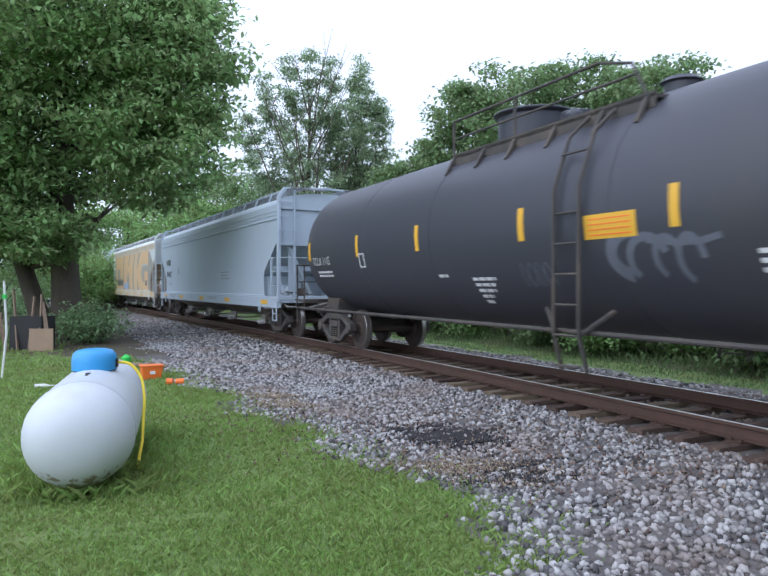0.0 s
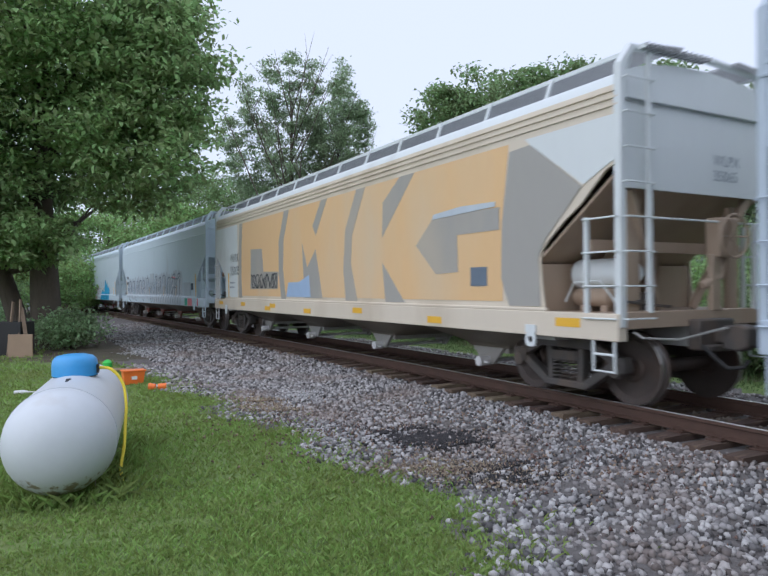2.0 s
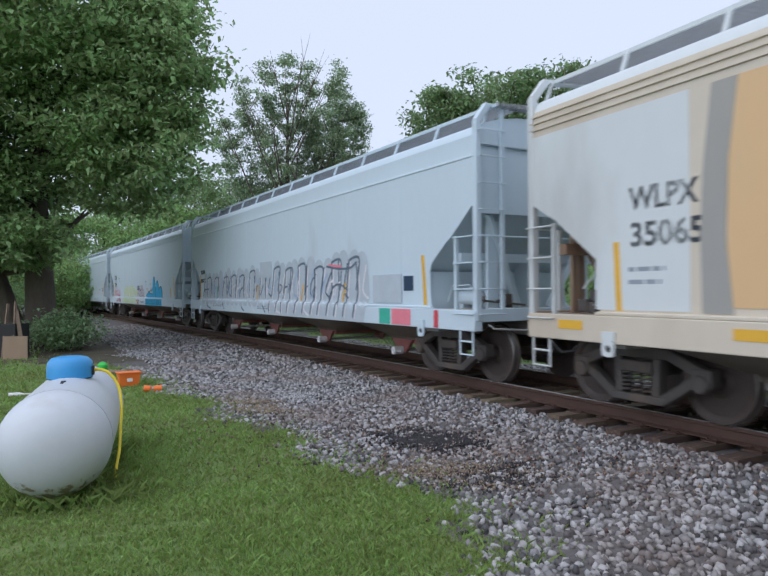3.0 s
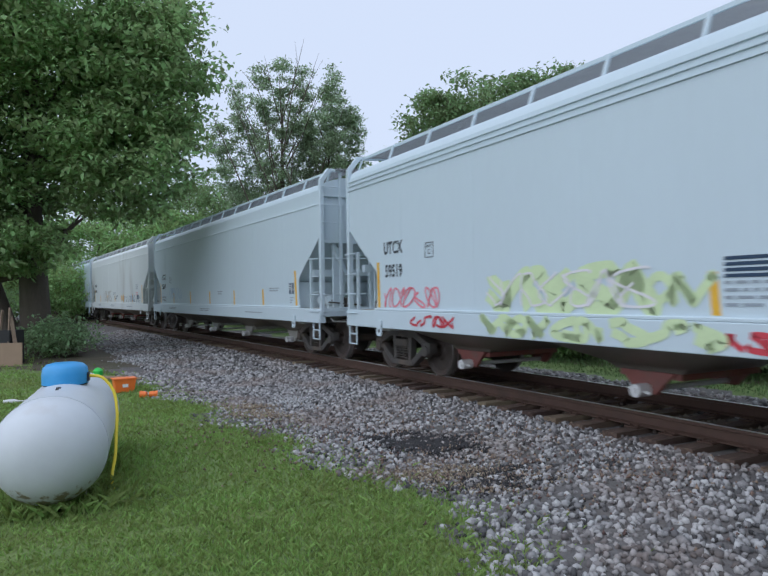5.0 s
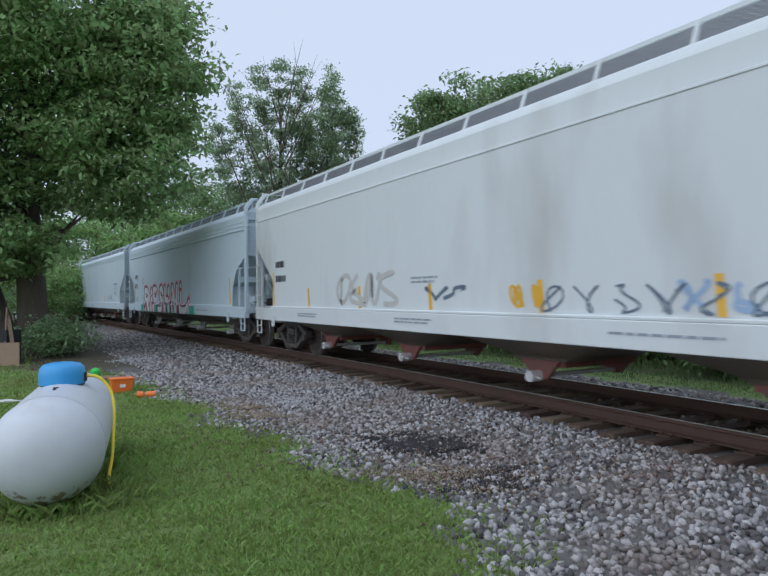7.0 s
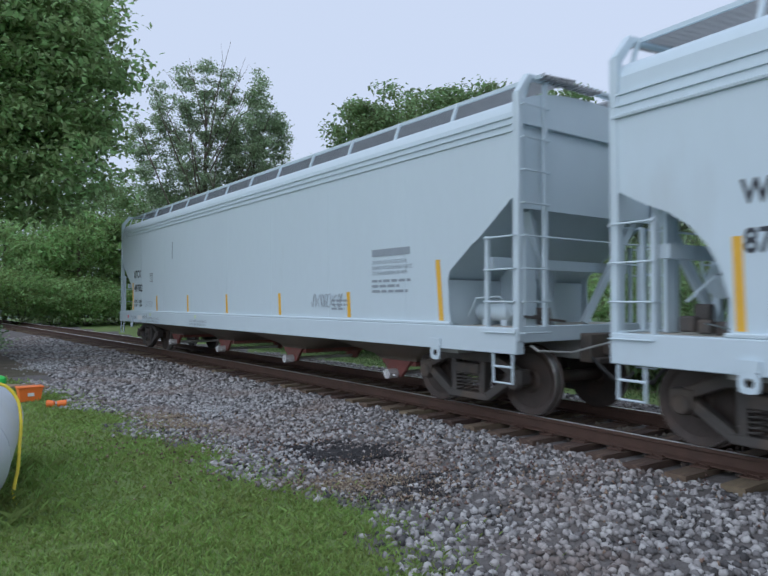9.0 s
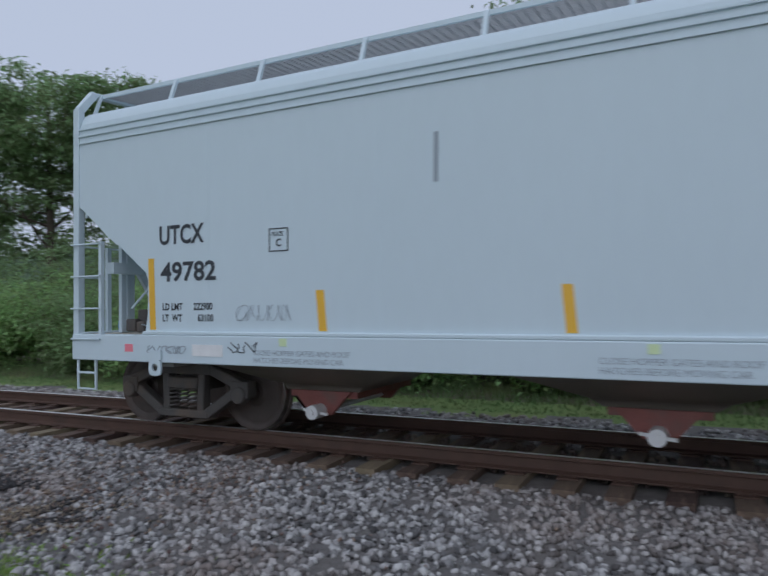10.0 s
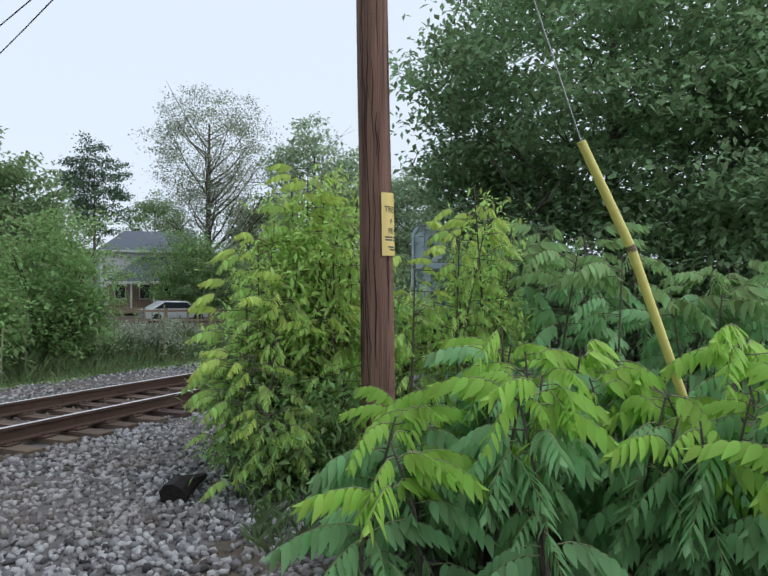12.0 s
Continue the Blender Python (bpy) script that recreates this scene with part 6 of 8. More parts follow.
    # ends: upright sheet, sloping floor sheet, braces, platform
    for ed in (-1, 1):
        sol = Solid()
        x = ed * (HALF - 0.12)
        prof = [(-1.45, 2.66), (1.45, 2.66), (1.45, 3.76), (1.2, 3.98), (0.6, 4.12), (-0.6, 4.12), (-1.2, 3.98), (-1.45, 3.76)]
        sol.loft([[(x - 0.02, y, z) for y, z in prof], [(x + 0.02, y, z) for y, z in prof]])
        part("end_panel", sol, WHITE, car)
        sol = Solid()
        a, b = sorted((ed * (HALF - 0.05), ed * (HALF + (0.42 if ed < 0 else 0.14))))
        for i in range(13):
            y = -ed * (0.05 + 0.095 * i)
            sol.box(a, b, y - 0.005, y + 0.005, 4.27, 4.31)
        for i in range(8 if ed < 0 else 3):
            q = ed * (HALF - 0.04 + 0.064 * i)
            sol.box(q - 0.008, q + 0.008, min(-ed * 0.04, -ed * 1.2), max(-ed * 0.04, -ed * 1.2), 4.275, 4.305)
        part("end_walkway", sol, GRATE, car, "galvanised grating step over the end")
        sol = Solid()
        x0, x1 = ed * (HALF - 0.14), ed * (HALF - 2.32)
        y3 = SIDE - 0.034
        sol.add([(x0, -y3, 2.80), (x0, y3, 2.80), (x1, y3, 1.17), (x1, -y3, 1.17), (x0, -y3, 2.76), (x0, y3, 2.76), (x1, y3, 1.13), (x1, -y3, 1.13)],
                [(0, 1, 2, 3), (4, 5, 6, 7), (0, 1, 5, 4), (1, 2, 6, 5), (2, 3, 7, 6), (3, 0, 4, 7)])
        part("slope_sheet", sol, WHITE, car, "sloping end sheet")
        sol = Solid()
        for y in (-1.2, 1.2):
            sol.beam((ed * (HALF - 0.2), y * 0.95, 2.66), (ed * (HALF - 0.45), y * 0.28, 1.2), 0.09, 0.09)
        sol.beam((ed * (HALF - 0.55), -1.45, 2.0), (ed * (HALF - 0.55), 1.45, 2.0), 0.12, 0.14)
        part("end_brace", sol, WHITE, car)
        sol = Solid()
        a, b = sorted((ed * (HALF - 1.40), ed * (HALF - 1.34)))
        sol.box(a, b, -SIDE + 0.05, SIDE - 0.05, 1.05, 1.80)
        a, b = sorted((ed * (HALF - 1.36), ed * (HALF - 1.02)))
        sol.box(a, b, -0.42, -0.38, 1.05, 2.0)
        sol.box(a, b, 0.38, 0.42, 1.05, 2.0)
        part("bolster_web", sol, WHITE, car, "painted steel web under the slope sheet")
        for y in (-0.98, 0.98):
            sol = Solid()
            a, b = sorted((ed * (HALF - 0.34), ed * (HALF - 0.28)))
            sol.box(a, b, y - 0.11, y + 0.11, 1.18, 2.56)
            sol.box(min(a, b) - 0.05 * ed - 0.02, min(a, b) - 0.05 * ed + 0.02, y - 0.03, y + 0.03, 1.18, 2.5)
            part("end_column", sol, WHITE, car, bevel=0.008)
        sol = Solid()
        a, b = sorted((ed * (HALF - 0.10), ed * HALF))
        sol.box(a, b, -SIDE + 0.02, SIDE - 0.02, 1.0, 1.20)
        part("end_sill", sol, WHITE, car, bevel=0.01)
        sol = Solid()
        a, b = sorted((ed * (HALF - 1.0), ed * (HALF - 0.11)))
        sol.box(a - (0.3 if ed > 0 else 0), b + (0 if ed > 0 else 0.3), -SIDE + 0.09, SIDE - 0.09, 1.155, 1.178)
        part("end_platform", sol, DECK, car, "dusty beige end platform")
        sol = Solid()
        sol.tube([(ed * (HALF + 0.05), -SIDE + 0.5, 2.30), (ed * (HALF + 0.06), SIDE - 0.5, 2.30)], 0.014, 6)
        part("end_handrail", sol, WHITE, car)
        coupler_under(car, ed)
        truck_under(car, ed * TRUCK_X)
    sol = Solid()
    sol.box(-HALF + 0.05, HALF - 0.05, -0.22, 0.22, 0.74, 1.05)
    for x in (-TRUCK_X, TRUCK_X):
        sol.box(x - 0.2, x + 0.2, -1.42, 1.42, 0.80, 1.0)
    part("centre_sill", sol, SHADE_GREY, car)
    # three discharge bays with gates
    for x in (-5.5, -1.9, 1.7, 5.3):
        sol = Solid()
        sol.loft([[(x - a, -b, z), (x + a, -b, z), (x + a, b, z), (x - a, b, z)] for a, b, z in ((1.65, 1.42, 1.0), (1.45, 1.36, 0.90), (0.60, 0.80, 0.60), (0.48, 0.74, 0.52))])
        bay = part("discharge_bay", sol, BAY_SHADED, car, "dusty discharge hopper, its grey darkened for underbody shade")
        sol = Solid()
        sol.prism([(x - 0.40, 0.52), (x + 0.40, 0.52), (x + 0.31, 0.44), (x + 0.14, 0.25), (x - 0.14, 0.25), (x - 0.31, 0.44)], -0.78, -0.72)
        sol.prism([(x - 0.40, 0.52), (x + 0.40, 0.52), (x + 0.31, 0.44), (x + 0.14, 0.25), (x - 0.14, 0.25), (x - 0.31, 0.44)], 0.72, 0.78)
        sol.box(x - 0.45, x + 0.45, -0.72, 0.72, 0.44, 0.54)
        part("outlet_gate", sol, RED_GATE, bay, "faded red outlet gate")
        sol = Solid()
        sol.tube([(x, -0.98, 0.30), (x, -0.78, 0.30)], 0.08, 16)
        sol.tube([(x, -1.00, 0.30), (x, 0.78, 0.30)], 0.035, 10)
        sol.beam((x - 0.16, -0.9, 0.32), (x + 0.16, -0.9, 0.28), 0.03, 0.03)
        part("capstan", sol, INK_W, bay, "pale round gate capstan")
    # brake cylinder on the forward platform
    sol = Solid()
    sol.tube([(HALF - 1.22, -0.98, 1.36), (HALF - 1.16, -0.98, 1.36), (HALF - 0.62, -0.98, 1.36), (HALF - 0.56, -0.98, 1.36)], [0.08, 0.12, 0.12, 0.05], 14)
    sol.box(HALF - 1.1, HALF - 1.0, -1.04, -0.92, 1.18, 1.28)
    sol.box(HALF - 0.75, HALF - 0.65, -1.04, -0.92, 1.18, 1.28)
    part("brake_cylinder", sol, WHITE, car)
    sol = Solid()
    sol.beam((HALF - 0.55, -0.98, 1.36), (HALF - 0.25, -0.9, 1.30), 0.05, 0.05)
    sol.beam((HALF - 0.28, -1.2, 1.32), (HALF - 0.22, -0.4, 1.24), 0.07, 0.03)
    sol.box(HALF - 0.42, HALF - 0.28, -0.75, -0.6, 1.2, 1.42)
    part("brake_lever", sol, TRUCK, car)
    sol = Solid()
    sol.tube([(HALF - 1.2, -1.2, 1.3), (HALF - 1.0, -1.25, 1.55), (HALF - 0.6, -1.22, 1.57), (HALF - 0.45, -1.1, 1.3)], 0.014, 6)
    part("brake_pipe", sol, WHITE, car)
    # brake gear on the rear platform
    ed = -1
    sol = Solid()
    wx, wy, wz = ed * (HALF + 0.02), 0.62, 1.95
    ringpts = [(wx - 0.14, wy + 0.27 * math.cos(a), wz + 0.27 * math.sin(a)) for a in np.linspace(0, 6.283, 25)]
    sol.tube(ringpts, 0.018, 6, cap=False)
    for k in range(6):
        a = k * 1.047
        sol.tube([(wx - 0.10, wy, wz), (wx - 0.14, wy + 0.27 * math.cos(a), wz + 0.27 * math.sin(a))], 0.011, 5)
    part("brake_wheel", sol, WHITE, car, "white spoked hand-brake wheel")
    sol = Solid()
    sol.box(wx - 0.08, wx + 0.22, wy - 0.2, wy + 0.2, wz - 0.22, wz + 0.18)
    sol.box(wx + 0.0, wx + 0.10, wy - 0.30, wy - 0.20, 1.1, wz + 0.1)
    sol.tube([(wx + 0.05, wy, wz - 0.2), (wx + 0.05, wy - 0.02, 1.1)], 0.025, 6)
    part("brake_stand", sol, WHITE, car, bevel=0.01)
    sol = Solid()
    sol.tube([(ed * (HALF - 0.62), -0.62, 1.72), (ed * (HALF - 0.62), -0.57, 1.72), (ed * (HALF - 0.62), 0.50, 1.72), (ed * (HALF - 0.62), 0.55, 1.72)], [0.1, 0.19, 0.19, 0.1], 18)
    part("air_reservoir", sol, WHITE, car)
    sol = Solid()
    for i, (dx, dy, dz, s2) in enumerate(((0.62, -1.15, 1.28, 0.08), (0.82, -1.18, 1.26, 0.07), (0.72, -1.05, 1.40, 0.08), (0.95, -1.1, 1.24, 0.07))):
        sol.box(ed * (HALF - dx) - s2, ed * (HALF - dx) + s2, dy - s2 * 0.7, dy + s2 * 0.7, dz - s2, dz + s2)
    part("brake_valve", sol, TRUCK, car, bevel=0.02)
    sol = Solid()
    sol.tube([(ed * (HALF - 0.6), -1.15, 1.5), (ed * (HALF - 0.9), -1.15, 1.75), (ed * (HALF - 0.75), -0.8, 1.78)], 0.016, 6)
    sol.tube([(ed * (HALF - 0.8), -1.2, 1.3), (ed * (HALF - 1.1), -1.3, 1.25), (ed * (HALF - 0.75), -0.6, 1.5)], 0.016, 6)
    part("brake_pipe", sol, WHITE, car)
    return car


def on_side(me_or_pts, x, z, lift=0.0, xs=1.0):
    """Move flat letters on to the side that faces the viewpoint."""
    for v in me_or_pts.vertices:
        v.co = Vector((x + v.co.x * xs, -SIDE - 0.005 - lift, z + v.co.y))
    return me_or_pts


def words(car, body, x, z, cap, material=INK, xs=0.82, lift=0.0, y_fix=None):
    me = letters(body, cap / 0.71, 0.035 * cap)
    on_side(me, x, z, lift, xs)
    me.materials.append(material)
    return part("lettering", me, None, car)


def patch(car, name, pts, material, lift=0.004, label=""):
    """A flat painted or taped shape with a little thickness on the side: points (x, z)."""
    sol = Solid()
    sol.prism(pts, -SIDE - lift - 0.002, -SIDE - 0.001)
    return part(name, sol, material, car, label)


def stripe(car, x, z0, z1, w=0.095, slant=0.0):
    patch(car, "reflective_stripe", [(x - w / 2 - slant, z1), (x + w / 2 - slant, z1), (x + w / 2, z0), (x - w / 2, z0)], YELLOW, label="yellow reflective stripe")


def bars(car, x, z, widths, gap=0.07, h=0.032, material=GREY_INK, sill=False):
    sol = Solid()
    y = -SIDE - (0.054 if sill else 0.004)
    g = random.Random(int(abs(x * 100) + z * 10))
    for i, w in enumerate(widths):
        q = x
        while q < x + w:
            d = g.uniform(0.06, 0.22)
            sol.box(q, min(q + d, x + w), y - 0.002, y, z - i * gap, z - i * gap + h)
            q += d + 0.035
    part("small_print", sol, material, car)


def ribbon(sol, pts, w, y):
    """A flat brush stroke along points (x, z)."""
    n = len(pts)
    v = []
    for i, (x, z) in enumerate(pts):
        a, b = pts[max(i - 1, 0)], pts[min(i + 1, n - 1)]
        dx, dz = b[0] - a[0], b[1] - a[1]
        ln = math.hypot(dx, dz) or 1
        v += [(x - dz / ln * w / 2, y, z + dx / ln * w / 2), (x + dz / ln * w / 2, y, z - dx / ln * w / 2)]
    sol.add(v, [(2 * i, 2 * i + 1, 2 * i + 3, 2 * i + 2) for i in range(n - 1)])


def scribble(car, x0, x1, z0, z1, count, w, material, seed, lift=0.006, wild=1.0):
    """Hurried spray-can letters that cannot be read."""
    g = random.Random(seed)
    step = (x1 - x0) / count
    for i in range(count):
        cx = x0 + step * (i + 0.5)
        a, b, ph = g.uniform(0.3, 0.5) * step * wild, (z1 - z0) * 0.5, g.uniform(0, 6.28)
        k1, k2 = g.choice((1, 2)), g.choice((1, 2, 3))
        pts = [(cx + a * math.sin(k1 * t + ph) + 0.15 * step * math.sin(3 * t), (z0 + z1) / 2 + b * math.sin(k2 * t + 0.6 * ph) * 0.95) for t in np.linspace(0, g.uniform(3.5, 6.0), 26)]
        sol = Solid()
        ribbon(sol, pts, w, -SIDE - lift - 0.0006 * (i % 4))
        part("graffiti_stroke", sol, material, car)


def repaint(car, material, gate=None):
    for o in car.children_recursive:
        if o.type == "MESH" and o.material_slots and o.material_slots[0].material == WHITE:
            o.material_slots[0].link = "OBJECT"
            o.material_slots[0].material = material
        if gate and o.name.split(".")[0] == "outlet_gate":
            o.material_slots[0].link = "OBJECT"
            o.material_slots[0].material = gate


def common_marks(car, seed, tall=True, xs=(3.66, 6.2, 8.7, 11.28, 13.75), small=True):
    if tall:
        stripe(car, -HALF + 1.35, 1.24, 2.08, 0.09, 0.03)
        stripe(car, HALF - 1.40, 1.24, 2.08, 0.09, 0.08)
    for q in xs:
        stripe(car, -HALF + q, 1.24, 1.66, 0.095, 0.035)
    if not small:
        return
    bars(car, -HALF + 3.1, 1.06, (1.1, 1.0), 0.055, 0.03, sill=True)
    bars(car, -HALF + 7.6, 1.06, (1.2, 1.1), 0.055, 0.03, sill=True)
    bars(car, -HALF + 12.4, 1.02, (1.4,), 0.055, 0.03, sill=True)


def plate_box(car, x, z):
    sol = Solid()
    w, h, t, y = 0.25, 0.25, 0.012, -SIDE - 0.004
    for a, b, c, d in ((0, w, 0, t), (0, w, h - t, h), (0, t, 0, h), (w - t, w, 0, h)):
        sol.box(x + a, x + b, y - 0.002, y, z + c, z + d)
    part("plate_mark", sol, INK, car)
    words(car, "PLATE", x + 0.04, z + 0.165, 0.045, INK)
    words(car, "C", x + 0.09, z + 0.055, 0.08, INK, 0.9)


WINE = mat("dark_red_spray_paint", (0.30, 0.05, 0.09), 0.6, 0, 4, 0.1, 30, 0.02)
TEAL_DARK = mat("dark_teal_spray_paint", (0.02, 0.13, 0.17), 0.6, 0, 4, 0.1, 30, 0.02)
base = hopper_car()
TRAIN = []  # (car, place of its middle along the track at the start)
copies = [base] + [copy_thing(base, Matrix()) for _ in range(7)]
for k, rib in ((0, CHORD_DRIP), (1, CHORD_RIBS), (6, CHORD_DRIP), (7, CHORD_RIBS), (3, CHORD_RIBS)):
    reshape(copies[k], "top_chord", chord_solid(-1, rib), chord_solid(1, rib))
for k, cut in ((1, DEEP_CUT), (6, ROUND_CUT)):
    reshape(copies[k], "side_panel", side_sheet(-1, cut), side_sheet(1, cut))
starts = [-27.1, -46.24, -64.9, -83.6, -102.38, -120.95, -139.3, -158.11]
for car, s0 in zip(copies, starts):
    TRAIN.append((car, s0))
c1, c2, c3, c4, c5, c6, c7, c8 = copies

# 1: pale blue-grey
tagged(c1, "pale blue-grey covered hopper car with black numbers", "hopper car", "cars of the train")
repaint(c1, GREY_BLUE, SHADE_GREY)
words(c1, "WFRX", -HALF + 1.30, 2.46, 0.28, INK, 0.95)
words(c1, "884412", -HALF + 1.42, 1.92, 0.28, INK, 0.95)
bars(c1, -HALF + 1.8, 1.62, (0.9, 0.8))
plate_box(c1, -HALF + 4.0, 2.05)
bars(c1, HALF - 6.0, 1.95, (1.0, 0.9, 1.1), 0.11, 0.05)
for q in (1.0, 4.6, 8.3, 12.0, HALF * 2 - 1.4):
    sol = Solid()
    sol.box(-HALF + q, -HALF + q + 0.62, -SIDE - 0.056, -SIDE - 0.051, 0.95, 1.08)
    part("reflective_stripe", sol, YELLOW, c1, "yellow reflective stripe")
bars(c1, -HALF + 2.3, 1.06, (1.6, 1.3), 0.07, 0.035, sill=True)
bars(c1, -HALF + 9.6, 1.06, (1.4, 1.2), 0.07, 0.035, sill=True)
# 2: tan with grey and orange overpainting
tagged(c2, "faded tan covered hopper car with orange panels and grey overpaint", "hopper car", "cars of the train")
repaint(c2, WHITE_B, SHADE_GREY)
for o in c2.children:
    if o.name.split(".")[0] in ("side_panel", "side_sill", "top_chord", "panel_seam"):
        o.material_slots[0].material = TAN
patch(c2, "white_patch", [(-HALF + 1.2, 1.25), (-HALF + 2.5, 1.25), (-HALF + 2.5, 3.5), (-HALF + 0.05, 3.5), (-HALF + 0.05, 2.62), (-HALF + 0.3, 2.47), (-HALF + 0.48, 2.38), (-HALF + 1.2, 1.84)], WHITE_B, 0.003,
      "paler end of the side sheet")
stripe(c2, -HALF + 1.56, 1.24, 2.02, 0.09, 0.04)
for o in c2.children:
    if o.name.split(".")[0] in ("slope_sheet", "bolster_web", "end_column", "end_brace", "end_sill", "brake_cylinder", "end_platform"):
        o.material_slots[0].link = "OBJECT"
        o.material_slots[0].material = RUST_BEIGE
sol = Solid()
sol.tube([(HALF - 1.30, -0.86, 1.66), (HALF - 1.24, -0.86, 1.66), (HALF - 0.42, -0.86, 1.66), (HALF - 0.30, -0.86, 1.66)], [0.12, 0.2, 0.2, 0.09], 18)
part("air_reservoir", sol, WHITE_B, c2, "white air reservoir")
sol = Solid()
sol.tube([(HALF + 0.16, 0.35 + 0.27 * math.cos(a), 2.12 + 0.27 * math.sin(a)) for a in np.linspace(0, 6.283, 25)], 0.02, 6, cap=False)
for k in range(6):
    sol.tube([(HALF + 0.10, 0.35, 2.12), (HALF + 0.16, 0.35 + 0.27 * math.cos(k * 1.047), 2.12 + 0.27 * math.sin(k * 1.047))], 0.012, 5)
part("brake_wheel", sol, RUST_BEIGE, c2, "rusty spoked hand-brake wheel")
sol = Solid()
sol.box(HALF - 0.12, HALF + 0.08, 0.16, 0.54, 1.86, 2.36)
sol.box(HALF - 0.06, HALF + 0.02, 0.1, 0.3, 1.18, 1.9)
sol.tube([(HALF - 0.05, 0.0, 1.5), (HALF - 0.02, 0.3, 1.62), (HALF - 0.05, 0.4, 1.86)], 0.06, 8)
part("brake_stand", sol, RUST_BEIGE, c2, bevel=0.02)
TAN_LINE = 3.49
patch(c2, "paint_panel", [(-HALF + 2.9, 1.30), (HALF - 2.1, 1.30), (HALF - 2.1, 2.5), (HALF - 1.95, TAN_LINE), (-HALF + 2.95, TAN_LINE)], ORANGE_TAN, 0.004, "orange sprayed panel")
x = -HALF
# grey overpaint in the shape of huge block letters
for k, pts in enumerate([
        [(2.64, 1.24), (2.98, 1.24), (2.90, 2.0), (2.93, 2.7), (3.04, TAN_LINE), (2.76, TAN_LINE), (2.66, 2.7), (2.62, 2.0)],
        [(3.82, 1.5), (6.1, 1.5), (6.15, 1.95), (4.95, 1.98), (4.84, 2.62), (3.85, 2.66)],
        [(6.38, 1.24), (6.7, 1.24), (6.5, 2.0), (6.55, 2.75), (6.95, TAN_LINE), (6.6, TAN_LINE), (6.2, 2.72), (6.2, 1.9)],
        [(7.8, 2.6), (8.12, 2.0), (8.62, 2.4), (9.0, 1.28), (7.95, 1.28)],
        [(8.46, 2.95), (8.95, TAN_LINE), (9.28, TAN_LINE), (8.64, 2.72)],
        [(10.2, 1.24), (10.74, 1.24), (10.45, 2.0), (10.52, 2.6), (11.1, TAN_LINE), (10.72, TAN_LINE), (10.2, 2.72), (10.1, 1.9)],
        [(11.78, 2.45), (12.95, TAN_LINE), (12.45, TAN_LINE), (11.82, 3.1)],
        [(11.78, 1.98), (12.6, 1.24), (11.9, 1.24)],
        [(12.99, 2.22), (13.55, 2.66), (15.24, 2.64), (15.24, 2.32), (14.2, 2.32), (14.22, 1.74), (13.6, 1.72)]]):
    patch(c2, "overpaint_letter", [(x + a, b) for a, b in pts], GREY_PAINT, 0.008 + 0.001 * (k % 3), "grey overpaint in a block shape")
patch(c2, "grey_patch", [(HALF - 2.12, 1.62), (HALF - 1.95, 1.24), (HALF - 1.32, 1.24), (HALF - 1.36, 1.88), (HALF - 1.22, 2.12), (HALF - 0.58, 2.72), (HALF - 1.5, 3.40), (HALF - 1.92, 3.38), (HALF - 2.1, 2.4)],
      GREY_PAINT, 0.012, "grey-brown overpaint")
patch(c2, "white_patch", [(HALF - 0.56, 2.74), (HALF - 0.22, 2.90), (HALF - 0.05, 2.98), (HALF - 0.05, TAN_LINE), (HALF - 1.6, TAN_LINE), (HALF - 1.5, 3.40)], WHITE_B, 0.009, "paler upper corner of the sheet")
patch(c2, "silver_bar", [(x + 13.5, 2.62), (x + 15.15, 2.66), (x + 15.15, 2.73), (x + 14.3, 2.75), (x + 13.55, 2.70)], SILVER, 0.016)
patch(c2, "blue_patch", [(x + 6.75, 1.30), (x + 8.32, 1.30), (x + 8.22, 1.82), (x + 7.6, 1.66), (x + 6.9, 1.66)], PALE_BLUE, 0.013, "pale blue painted patch")
scribble(c2, x + 3.9, x + 6.05, 1.52, 1.92, 6, 0.04, INK, 3, 0.014)
words(c2, "WLPX", x + 1.72, 2.36, 0.25, INK, 0.9)
words(c2, "35065", x + 1.72, 1.96, 0.26, INK, 1.05)
bars(c2, x + 1.7, 1.68, (0.5, 0.45), 0.14, 0.05)
sol = Solid()
sol.box(x + 14.55, x + 14.95, -SIDE - 0.013, -SIDE - 0.001, 1.52, 1.80)
part("notice_plate", sol, SLATE, c2, "dark printed notice")
bars(c2, x + 14.58, 1.56, (0.3, 0.3), 0.06, 0.03, INK_W)
for q in (0.6, 3.0, 5.2, 5.6, 8.0, 10.6, 13.4, 16.4):
    sol = Solid()
    z = 0.98 if q in (5.2, 8.0, 13.4) else 1.06
    sol.box(x + q, x + q + 0.42, -SIDE - 0.056, -SIDE - 0.051, z - 0.06, z + 0.05)
    part("reflective_stripe", sol, YELLOW, c2, "yellow reflective stripe")
